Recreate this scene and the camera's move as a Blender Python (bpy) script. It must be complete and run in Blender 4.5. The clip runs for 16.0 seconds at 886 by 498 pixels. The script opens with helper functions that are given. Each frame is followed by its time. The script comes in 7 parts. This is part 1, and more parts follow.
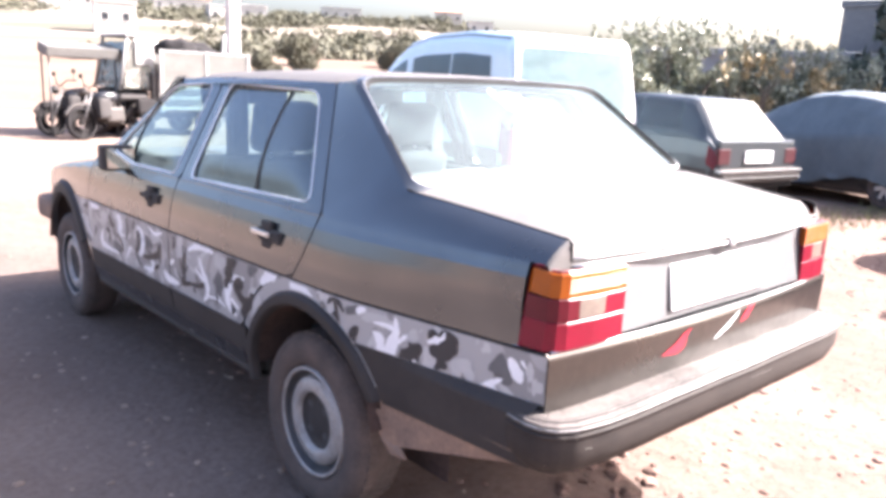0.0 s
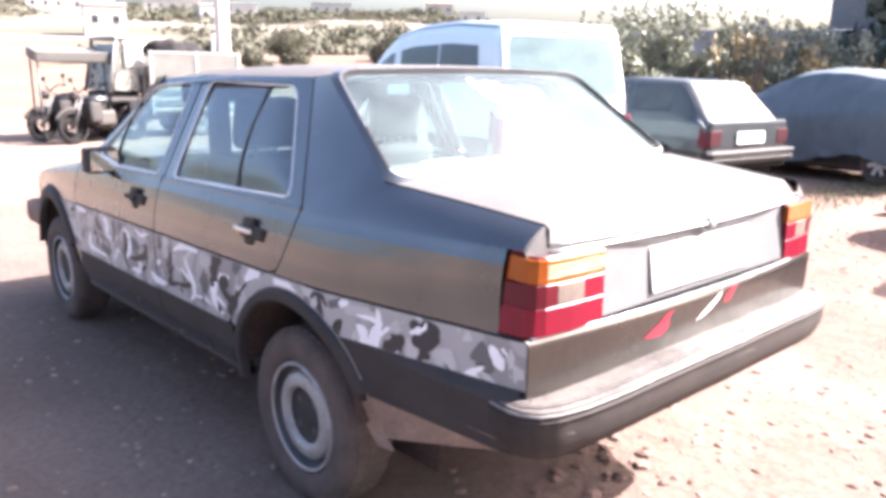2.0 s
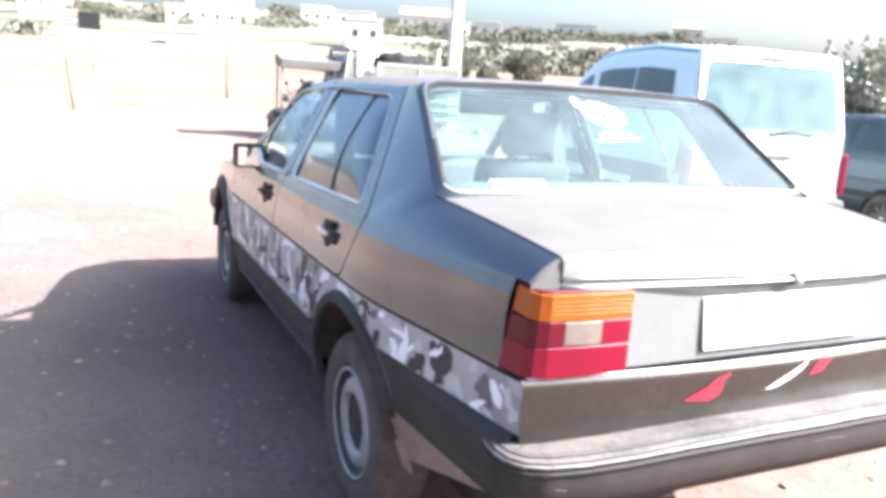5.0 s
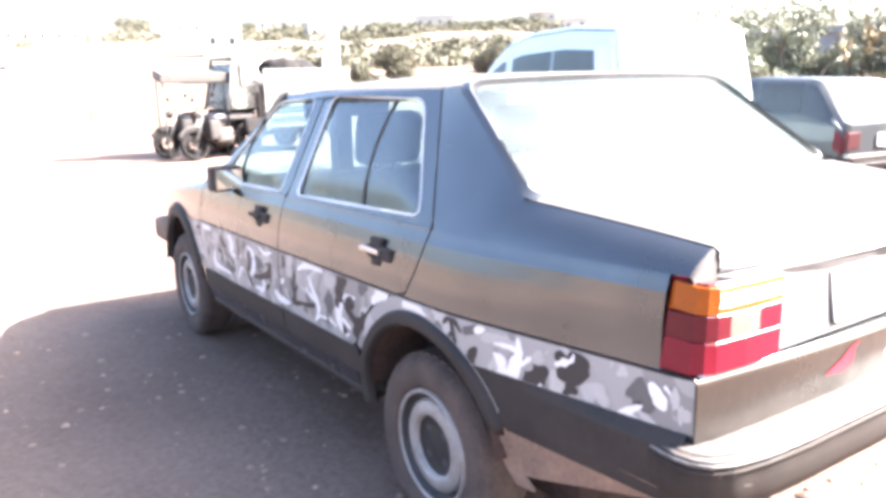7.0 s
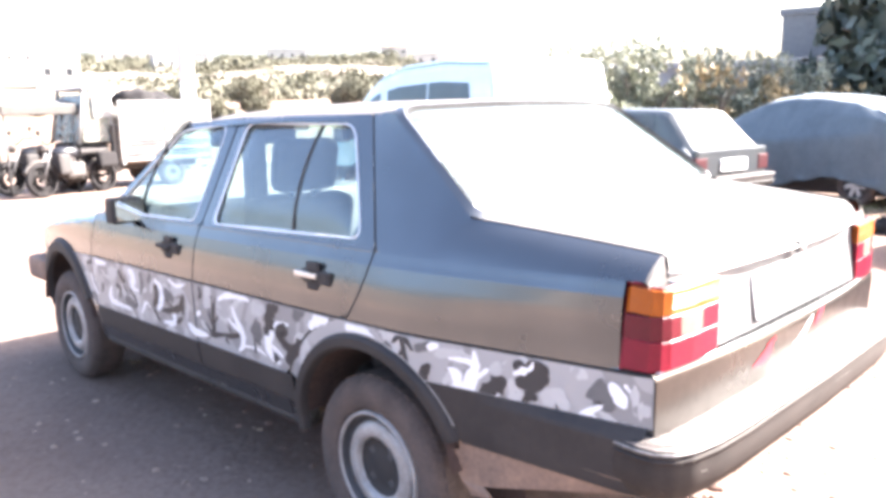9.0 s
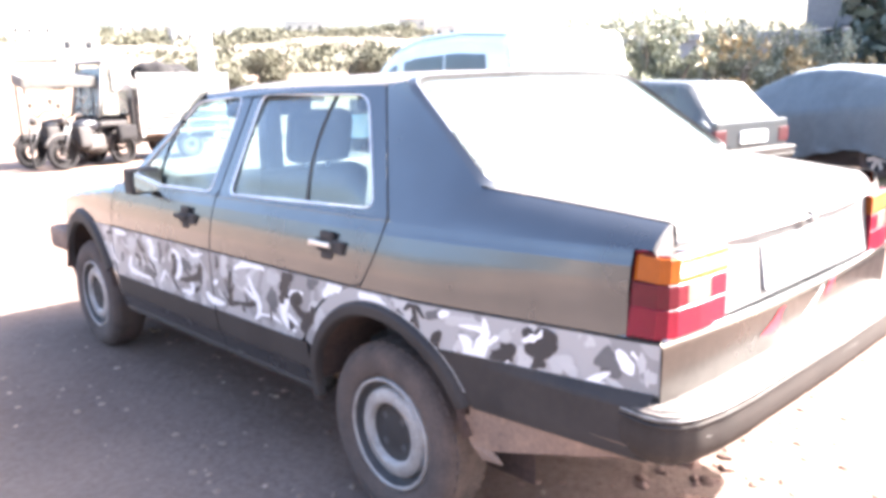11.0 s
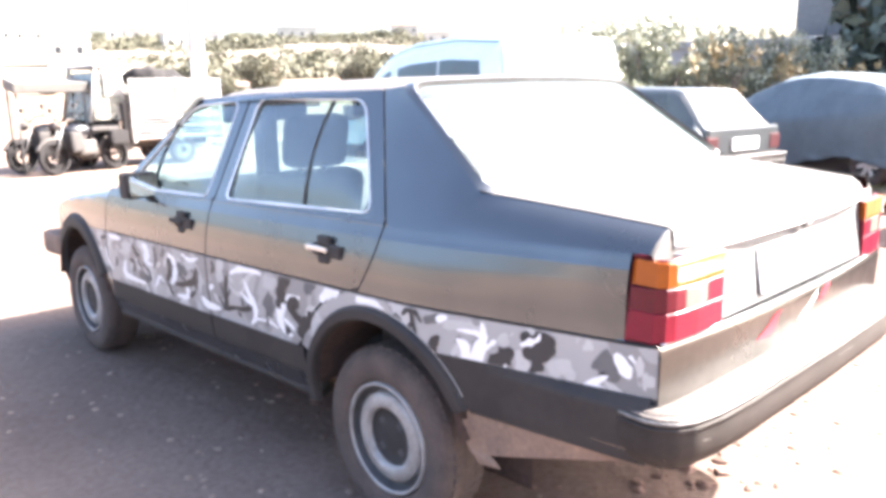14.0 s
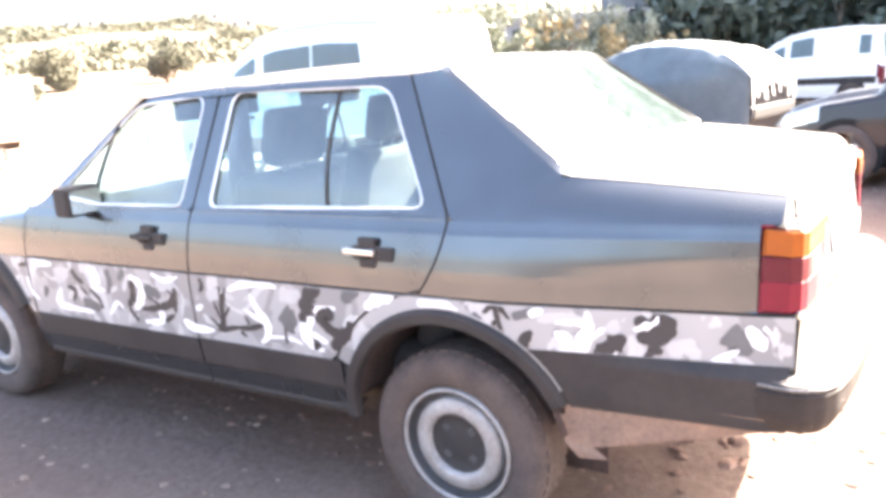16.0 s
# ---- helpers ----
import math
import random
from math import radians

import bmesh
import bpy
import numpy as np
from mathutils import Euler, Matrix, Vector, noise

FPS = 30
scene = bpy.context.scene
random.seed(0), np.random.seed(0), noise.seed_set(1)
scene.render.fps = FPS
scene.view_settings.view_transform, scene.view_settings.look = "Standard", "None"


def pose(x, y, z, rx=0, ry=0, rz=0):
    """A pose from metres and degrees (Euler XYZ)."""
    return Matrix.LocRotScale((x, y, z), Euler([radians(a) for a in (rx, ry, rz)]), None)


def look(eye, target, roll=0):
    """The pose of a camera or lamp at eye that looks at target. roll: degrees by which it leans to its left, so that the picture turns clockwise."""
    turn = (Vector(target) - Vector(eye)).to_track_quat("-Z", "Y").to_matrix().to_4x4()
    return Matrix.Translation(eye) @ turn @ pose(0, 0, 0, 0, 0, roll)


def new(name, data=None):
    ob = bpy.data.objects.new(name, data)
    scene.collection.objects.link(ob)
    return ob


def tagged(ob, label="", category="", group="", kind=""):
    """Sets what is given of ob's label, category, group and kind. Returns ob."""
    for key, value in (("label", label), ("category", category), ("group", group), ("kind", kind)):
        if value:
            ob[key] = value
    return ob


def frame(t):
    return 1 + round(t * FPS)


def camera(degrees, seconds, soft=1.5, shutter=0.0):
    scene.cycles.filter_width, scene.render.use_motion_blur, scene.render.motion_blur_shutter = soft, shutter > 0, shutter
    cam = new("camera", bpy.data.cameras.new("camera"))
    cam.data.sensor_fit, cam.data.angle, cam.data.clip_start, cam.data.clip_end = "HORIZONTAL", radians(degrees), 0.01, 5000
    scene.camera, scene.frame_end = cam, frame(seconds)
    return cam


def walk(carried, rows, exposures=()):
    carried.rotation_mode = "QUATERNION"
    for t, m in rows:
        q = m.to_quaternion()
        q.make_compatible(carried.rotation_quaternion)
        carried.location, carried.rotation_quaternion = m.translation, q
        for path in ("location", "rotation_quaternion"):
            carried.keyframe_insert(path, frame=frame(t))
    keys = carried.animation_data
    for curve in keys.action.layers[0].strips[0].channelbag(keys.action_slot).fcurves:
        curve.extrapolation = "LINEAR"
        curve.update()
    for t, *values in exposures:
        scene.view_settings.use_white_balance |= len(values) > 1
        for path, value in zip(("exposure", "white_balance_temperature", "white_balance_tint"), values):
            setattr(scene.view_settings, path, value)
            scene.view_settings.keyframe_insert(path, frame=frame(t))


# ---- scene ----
cam = camera(60.0, 16.0, soft=4.0, shutter=0.3)
PATH = [
    (0, (-2.027, -1.957, 1.374), (-0.724, -0.502, 0.943), 2.7),
    (0.5, (-2.025, -1.958, 1.376), (-0.725, -0.499, 0.952), 2.8),
    (1, (-2.022, -1.959, 1.375), (-0.723, -0.5, 0.946), 2.8),
    (1.5, (-2.021, -1.958, 1.375), (-0.733, -0.491, 0.942), 2.4),
    (2, (-1.987, -1.992, 1.37), (-0.686, -0.542, 0.919), 0.7),
    (2.5, (-1.893, -2.047, 1.359), (-0.526, -0.677, 0.854), -1.1),
    (3, (-1.709, -2.017, 1.357), (-0.331, -0.666, 0.836), -1.4),
    (3.5, (-1.539, -2.065, 1.364), (-0.107, -0.776, 0.828), -1.0),
    (4, (-1.413, -2.201, 1.374), (-0.268, -0.623, 0.927), 1.7),
    (4.5, (-1.416, -2.261, 1.372), (-0.442, -0.571, 0.928), 3.0),
    (5, (-1.544, -2.174, 1.368), (-0.71, -0.406, 0.945), 3.8),
    (5.2, (-1.607, -2.139, 1.377), (-0.764, -0.37, 0.977), 2.6),
    (7.5, (-2.053, -1.746, 1.363), (-0.859, -0.197, 0.947), -0.4),
    (8, (-2.146, -1.713, 1.358), (-0.851, -0.238, 0.974), 0.6),
    (8.5, (-2.166, -1.697, 1.358), (-0.85, -0.238, 0.986), -0.7),
    (9, (-2.181, -1.702, 1.351), (-0.796, -0.303, 0.998), -1.3),
    (11.3, (-2.187, -1.744, 1.343), (-0.848, -0.32, 0.921), -1.4),
    (11.5, (-2.183, -1.752, 1.344), (-0.83, -0.332, 0.954), -1.4),
    (12, (-2.189, -1.763, 1.343), (-0.852, -0.325, 0.965), -1.1),
    (12.5, (-2.196, -1.77, 1.346), (-0.857, -0.33, 0.977), -1.4),
    (13, (-2.186, -1.777, 1.341), (-0.846, -0.342, 0.962), -1.6),
    (13.5, (-2.185, -1.77, 1.338), (-0.828, -0.357, 0.935), -1.0),
    (14, (-2.204, -1.727, 1.34), (-0.844, -0.316, 0.936), -1.2),
    (14.5, (-2.197, -1.595, 1.341), (-0.796, -0.239, 0.895), -1.1),
    (15, (-2.197, -1.376, 1.349), (-0.752, -0.076, 0.878), -3.1),
    (15.5, (-2.312, -1.22, 1.357), (-0.76, -0.033, 0.932), -2.4),
    (16, (-2.514, -1.113, 1.369), (-0.882, -0.055, 0.902), -4.0),
]
EXPO = [(0.0, 3.0, 5880, 16.5), (2.0, 2.94, 5880, 16.5), (2.6, 2.92, 5830, 15), (3.0, 2.75, 5560, 11), (3.5, 2.2, 5430, 7), (4.0, 2.41, 5380, 7), (4.5, 2.47, 5380, 7), (5.2, 3.04, 5570, 10), (7.5, 3.65, 5950, 12.5), (12.5, 3.83, 5950, 12.5), (13.5, 3.63, 5950, 12), (14.5, 3.75, 6150, 11), (16.0, 4.3, 6450, 11)]
walk(cam, [(t, look(eye, target, roll)) for t, eye, target, roll in PATH], EXPO)

# ---- light: low sun from the right and slightly behind the saloon, pale sky ----
SUN_EL, SUN_AZ = 38.0, 118.7          # elevation; azimuth clockwise from +y
world = bpy.data.worlds.new("world")
scene.world = world
world.use_nodes = True
wn = world.node_tree
wn.nodes.clear()
sky = wn.nodes.new("ShaderNodeTexSky")
sky.sky_type = "NISHITA"
sky.sun_disc = False
sky.sun_elevation, sky.sun_rotation = radians(SUN_EL), radians(SUN_AZ)
sky.air_density, sky.dust_density, sky.ozone_density = 1.0, 6.5, 0.42
wbg, wout = wn.nodes.new("ShaderNodeBackground"), wn.nodes.new("ShaderNodeOutputWorld")
wbg.inputs["Strength"].default_value = 0.078
wn.links.new(sky.outputs[0], wbg.inputs["Color"])
wn.links.new(wbg.outputs[0], wout.inputs["Surface"])
sun_data = bpy.data.lights.new("sun", "SUN")
sun_data.energy, sun_data.angle, sun_data.color = 4.7, radians(0.6), (1.0, 0.90, 0.78)
sun = new("sun", sun_data)
_e, _a = radians(SUN_EL), radians(SUN_AZ)
SUNDIR = Vector((math.sin(_a) * math.cos(_e), math.cos(_a) * math.cos(_e), math.sin(_e)))
sun.matrix_world = look(SUNDIR * 60, (0, 0, 0))

# ---- materials ----
def nodes_of(name):
    m = bpy.data.materials.new(name)
    m.use_nodes = True
    return m, m.node_tree.nodes, m.node_tree.links, m.node_tree.nodes["Principled BSDF"]


def setin(node, **kw):
    for key, value in kw.items():
        node.inputs[key.replace("_", " ")].default_value = value


def surf(name, col, col2=None, rough=0.6, metal=0.0, scale=6.0, fine=60.0, bump=0.15, depth=0.01, coat=0.0, rough2=None, island=0.0, coords="Object", coat_rough=0.05, spec=0.5):
    """A surface with variation at two scales: broad patches between two colours, fine grain, and relief."""
    m, N, L, b = nodes_of(name)
    col2 = col2 or tuple(c * 0.7 for c in col)
    tc = N.new("ShaderNodeTexCoord")
    big, small = N.new("ShaderNodeTexNoise"), N.new("ShaderNodeTexNoise")
    setin(big, Scale=scale, Detail=6.0, Roughness=0.6)
    setin(small, Scale=fine, Detail=5.0, Roughness=0.65)
    for n in (big, small):
        L.new(tc.outputs[coords], n.inputs["Vector"])
    add = N.new("ShaderNodeMath")
    add.operation = "MULTIPLY_ADD"
    add.inputs[1].default_value, add.inputs[2].default_value = 0.45, 0.0
    L.new(small.outputs["Fac"], add.inputs[0])
    mixf = N.new("ShaderNodeMath")
    mixf.operation = "MULTIPLY_ADD"
    mixf.inputs[1].default_value = 0.55
    L.new(big.outputs["Fac"], mixf.inputs[0])
    L.new(add.outputs[0], mixf.inputs[2])
    ramp = N.new("ShaderNodeValToRGB")
    ramp.color_ramp.elements[0].position, ramp.color_ramp.elements[1].position = 0.36, 0.64
    ramp.color_ramp.elements[0].color, ramp.color_ramp.elements[1].color = (*col2, 1), (*col, 1)
    L.new(mixf.outputs[0], ramp.inputs["Fac"])
    out = ramp.outputs["Color"]
    if island:
        geo, hsv = N.new("ShaderNodeNewGeometry"), N.new("ShaderNodeHueSaturation")
        mr = N.new("ShaderNodeMapRange")
        mr.inputs["To Min"].default_value, mr.inputs["To Max"].default_value = 1 - island, 1 + island
        L.new(geo.outputs["Random Per Island"], mr.inputs["Value"])
        L.new(mr.outputs[0], hsv.inputs["Value"])
        L.new(out, hsv.inputs["Color"])
        out = hsv.outputs["Color"]
    L.new(out, b.inputs["Base Color"])
    setin(b, Roughness=rough, Metallic=metal)
    b.inputs["Coat Weight"].default_value, b.inputs["Coat Roughness"].default_value = coat, coat_rough
    b.inputs["Specular IOR Level"].default_value = spec
    rr = N.new("ShaderNodeMapRange")
    r2 = rough2 if rough2 is not None else min(1, rough + 0.15)
    rr.inputs["To Min"].default_value, rr.inputs["To Max"].default_value = r2, rough
    L.new(mixf.outputs[0], rr.inputs["Value"])
    rr.inputs["From Min"].default_value, rr.inputs["From Max"].default_value = 0.35, 0.65
    L.new(rr.outputs[0], b.inputs["Roughness"])
    if bump:
        bp = N.new("ShaderNodeBump")
        setin(bp, Strength=bump, Distance=depth)
        L.new(mixf.outputs[0], bp.inputs["Height"])
        L.new(bp.outputs[0], b.inputs["Normal"])
    return m


def glass_mat(name, tint, gloss=0.03, haze=0.0, haze_tint=(0.55, 0.52, 0.46), ior=1.55):
    """Thin tinted pane: clear straight through, mirror by Fresnel, and a diffuse haze for dust and painted-in
    reflections.
    """
    m, N, L, b = nodes_of(name)
    N.remove(b)
    out = N["Material Output"]
    tr, gl, mix, fr = (N.new(k) for k in ("ShaderNodeBsdfTransparent", "ShaderNodeBsdfGlossy", "ShaderNodeMixShader", "ShaderNodeFresnel"))
    tr.inputs["Color"].default_value = (*tint, 1)
    setin(gl, Roughness=gloss)
    gl.inputs["Color"].default_value = (0.95, 0.97, 1, 1)
    fr.inputs["IOR"].default_value = ior
    L.new(fr.outputs[0], mix.inputs[0])
    L.new(tr.outputs[0], mix.inputs[1])
    L.new(gl.outputs[0], mix.inputs[2])
    di, mix2, tc, no, mr = (N.new(k) for k in ("ShaderNodeBsdfDiffuse", "ShaderNodeMixShader", "ShaderNodeTexCoord", "ShaderNodeTexNoise", "ShaderNodeMapRange"))
    di.inputs["Color"].default_value = (*haze_tint, 1)
    setin(no, Scale=5.0, Detail=8.0)
    L.new(tc.outputs["Object"], no.inputs["Vector"])
    mr.inputs["From Min"].default_value, mr.inputs["From Max"].default_value = 0.3, 0.75
    mr.inputs["To Min"].default_value, mr.inputs["To Max"].default_value = haze * 0.5, haze * 1.6
    L.new(no.outputs["Fac"], mr.inputs["Value"])
    L.new(mr.outputs[0], mix2.inputs[0])
    L.new(mix.outputs[0], mix2.inputs[1])
    L.new(di.outputs[0], mix2.inputs[2])
    L.new(mix2.outputs[0], out.inputs["Surface"])
    return m


def camo_mat():
    """Printed grey, white and black camouflage foil."""
    m, N, L, b = nodes_of("camouflage_foil")
    tc = N.new("ShaderNodeTexCoord")
    cur = None
    layers = [((0.205, 0.200, 0.203), 0.0, 0, 0), ((0.295, 0.288, 0.290), 4.2, 0.49, 3.1), ((0.40, 0.392, 0.395), 5.0, 0.60, 7.7)]
    for col, sc, thr, seed in layers:
        if cur is None:
            rgb = N.new("ShaderNodeRGB")
            rgb.outputs[0].default_value = (*col, 1)
            cur = rgb.outputs[0]
            continue
        mp = N.new("ShaderNodeMapping")
        mp.inputs["Location"].default_value = (seed, seed * 1.7, seed * 0.6)
        mp.inputs["Scale"].default_value = (0.2, 1.15, 0.95)
        L.new(tc.outputs["Object"], mp.inputs["Vector"])
        no = N.new("ShaderNodeTexNoise")
        setin(no, Scale=sc, Detail=2.6, Roughness=0.45, Distortion=1.1 if thr < 0.57 else 2.4)
        L.new(mp.outputs[0], no.inputs["Vector"])
        rp = N.new("ShaderNodeMapRange")
        rp.inputs["From Min"].default_value, rp.inputs["From Max"].default_value = thr, thr + 0.012
        L.new(no.outputs["Fac"], rp.inputs["Value"])
        mx = N.new("ShaderNodeMix")
        mx.data_type = "RGBA"
        L.new(rp.outputs[0], mx.inputs[0])
        L.new(cur, mx.inputs[6])
        mx.inputs[7].default_value = (*col, 1)
        cur = mx.outputs[2]
    L.new(cur, b.inputs["Base Color"])
    setin(b, Roughness=0.45)
    b.inputs["Coat Weight"].default_value = 0.1
    return m


def ground_mat():
    """Trodden dirt near by, redder on one side, ploughed ochre and strips of field further off, all one sheet."""
    m, N, L, b = nodes_of("dirt")
    tc = N.new("ShaderNodeTexCoord")

    def noise_of(scale, detail=6.0, rough=0.6):
        n = N.new("ShaderNodeTexNoise")
        setin(n, Scale=scale, Detail=detail, Roughness=rough)
        L.new(tc.outputs["Object"], n.inputs["Vector"])
        return n.outputs["Fac"]

    def ramp_of(fac, stops):
        r = N.new("ShaderNodeValToRGB")
        while len(r.color_ramp.elements) < len(stops):
            r.color_ramp.elements.new(0.5)
        for e, (p, c) in zip(r.color_ramp.elements, stops):
            e.position, e.color = p, (*c, 1)
        L.new(fac, r.inputs["Fac"])
        return r.outputs["Color"]

    def mix_of(fac, a, c, kind="MIX"):
        x = N.new("ShaderNodeMix")
        x.data_type, x.blend_type = "RGBA", kind
        if isinstance(fac, float):
            x.inputs[0].default_value = fac
        else:
            L.new(fac, x.inputs[0])
        L.new(a, x.inputs[6])
        L.new(c, x.inputs[7])
        return x.outputs[2]

    near = ramp_of(noise_of(0.9), [(0.3, (0.128, 0.080, 0.064)), (0.5, (0.163, 0.107, 0.086)), (0.7, (0.200, 0.139, 0.114))])
    grain = ramp_of(noise_of(38.0, 8.0, 0.7), [(0.3, (0.74, 0.71, 0.69)), (0.55, (1.0, 1.0, 1.0)), (0.75, (1.13, 1.11, 1.08))])
    near = mix_of(1.0, near, grain, "MULTIPLY")
    far = ramp_of(noise_of(0.07), [(0.3, (0.125, 0.084, 0.062)), (0.5, (0.160, 0.115, 0.087)), (0.7, (0.140, 0.113, 0.080))])
    # strips of field, scrub and pale track across the slope
    mp, strips = N.new("ShaderNodeMapping"), N.new("ShaderNodeTexNoise")
    mp.inputs["Scale"].default_value = (0.16, 1.0, 0.4)
    setin(strips, Scale=0.045, Detail=6.0, Roughness=0.55)
    L.new(tc.outputs["Object"], mp.inputs["Vector"])
    L.new(mp.outputs[0], strips.inputs["Vector"])
    wide = ramp_of(strips.outputs["Fac"], [(0.38, (0.070, 0.072, 0.050)), (0.5, (0.115, 0.102, 0.078)), (0.57, (0.24, 0.20, 0.17)), (0.66, (0.105, 0.098, 0.070))])
    vl = N.new("ShaderNodeVectorMath")
    vl.operation = "LENGTH"
    L.new(tc.outputs["Object"], vl.inputs[0])
    pale = ramp_of(noise_of(0.35), [(0.3, (0.165, 0.118, 0.094)), (0.5, (0.205, 0.150, 0.122)), (0.7, (0.235, 0.176, 0.144))])
    pale = mix_of(1.0, pale, grain, "MULTIPLY")
    # the yard on the driver's side is grey-beige dirt, redder towards the parked row
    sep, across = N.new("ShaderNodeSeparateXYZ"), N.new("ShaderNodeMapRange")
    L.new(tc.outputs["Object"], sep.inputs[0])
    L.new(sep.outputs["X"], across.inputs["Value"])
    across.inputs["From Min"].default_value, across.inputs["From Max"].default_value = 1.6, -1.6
    # toned darker as well, to deepen the saloon's shadow on that side
    grey_side = ramp_of(noise_of(0.8), [(0.3, (0.100, 0.078, 0.069)), (0.5, (0.127, 0.101, 0.089)), (0.7, (0.154, 0.123, 0.108))])
    grey_side = mix_of(1.0, grey_side, grain, "MULTIPLY")
    near = mix_of(across.outputs[0], near, grey_side)
    for lo, hi, other in ((4.5, 12.0, pale), (20.0, 27.0, far), (80.0, 110.0, wide)):
        mr = N.new("ShaderNodeMapRange")
        mr.inputs["From Min"].default_value, mr.inputs["From Max"].default_value = lo, hi
        L.new(vl.outputs["Value"], mr.inputs["Value"])
        near = mix_of(mr.outputs[0], near, other)
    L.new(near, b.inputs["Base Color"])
    setin(b, Roughness=0.95)
    b.inputs["Specular IOR Level"].default_value = 0.15
    bp, bp2 = N.new("ShaderNodeBump"), N.new("ShaderNodeBump")
    setin(bp, Strength=0.6, Distance=0.05)
    setin(bp2, Strength=0.36, Distance=0.012)
    L.new(noise_of(4.0), bp.inputs["Height"])
    L.new(noise_of(45.0, 6.0, 0.7), bp2.inputs["Height"])
    L.new(bp.outputs[0], bp2.inputs["Normal"])
    L.new(bp2.outputs[0], b.inputs["Normal"])
    return m


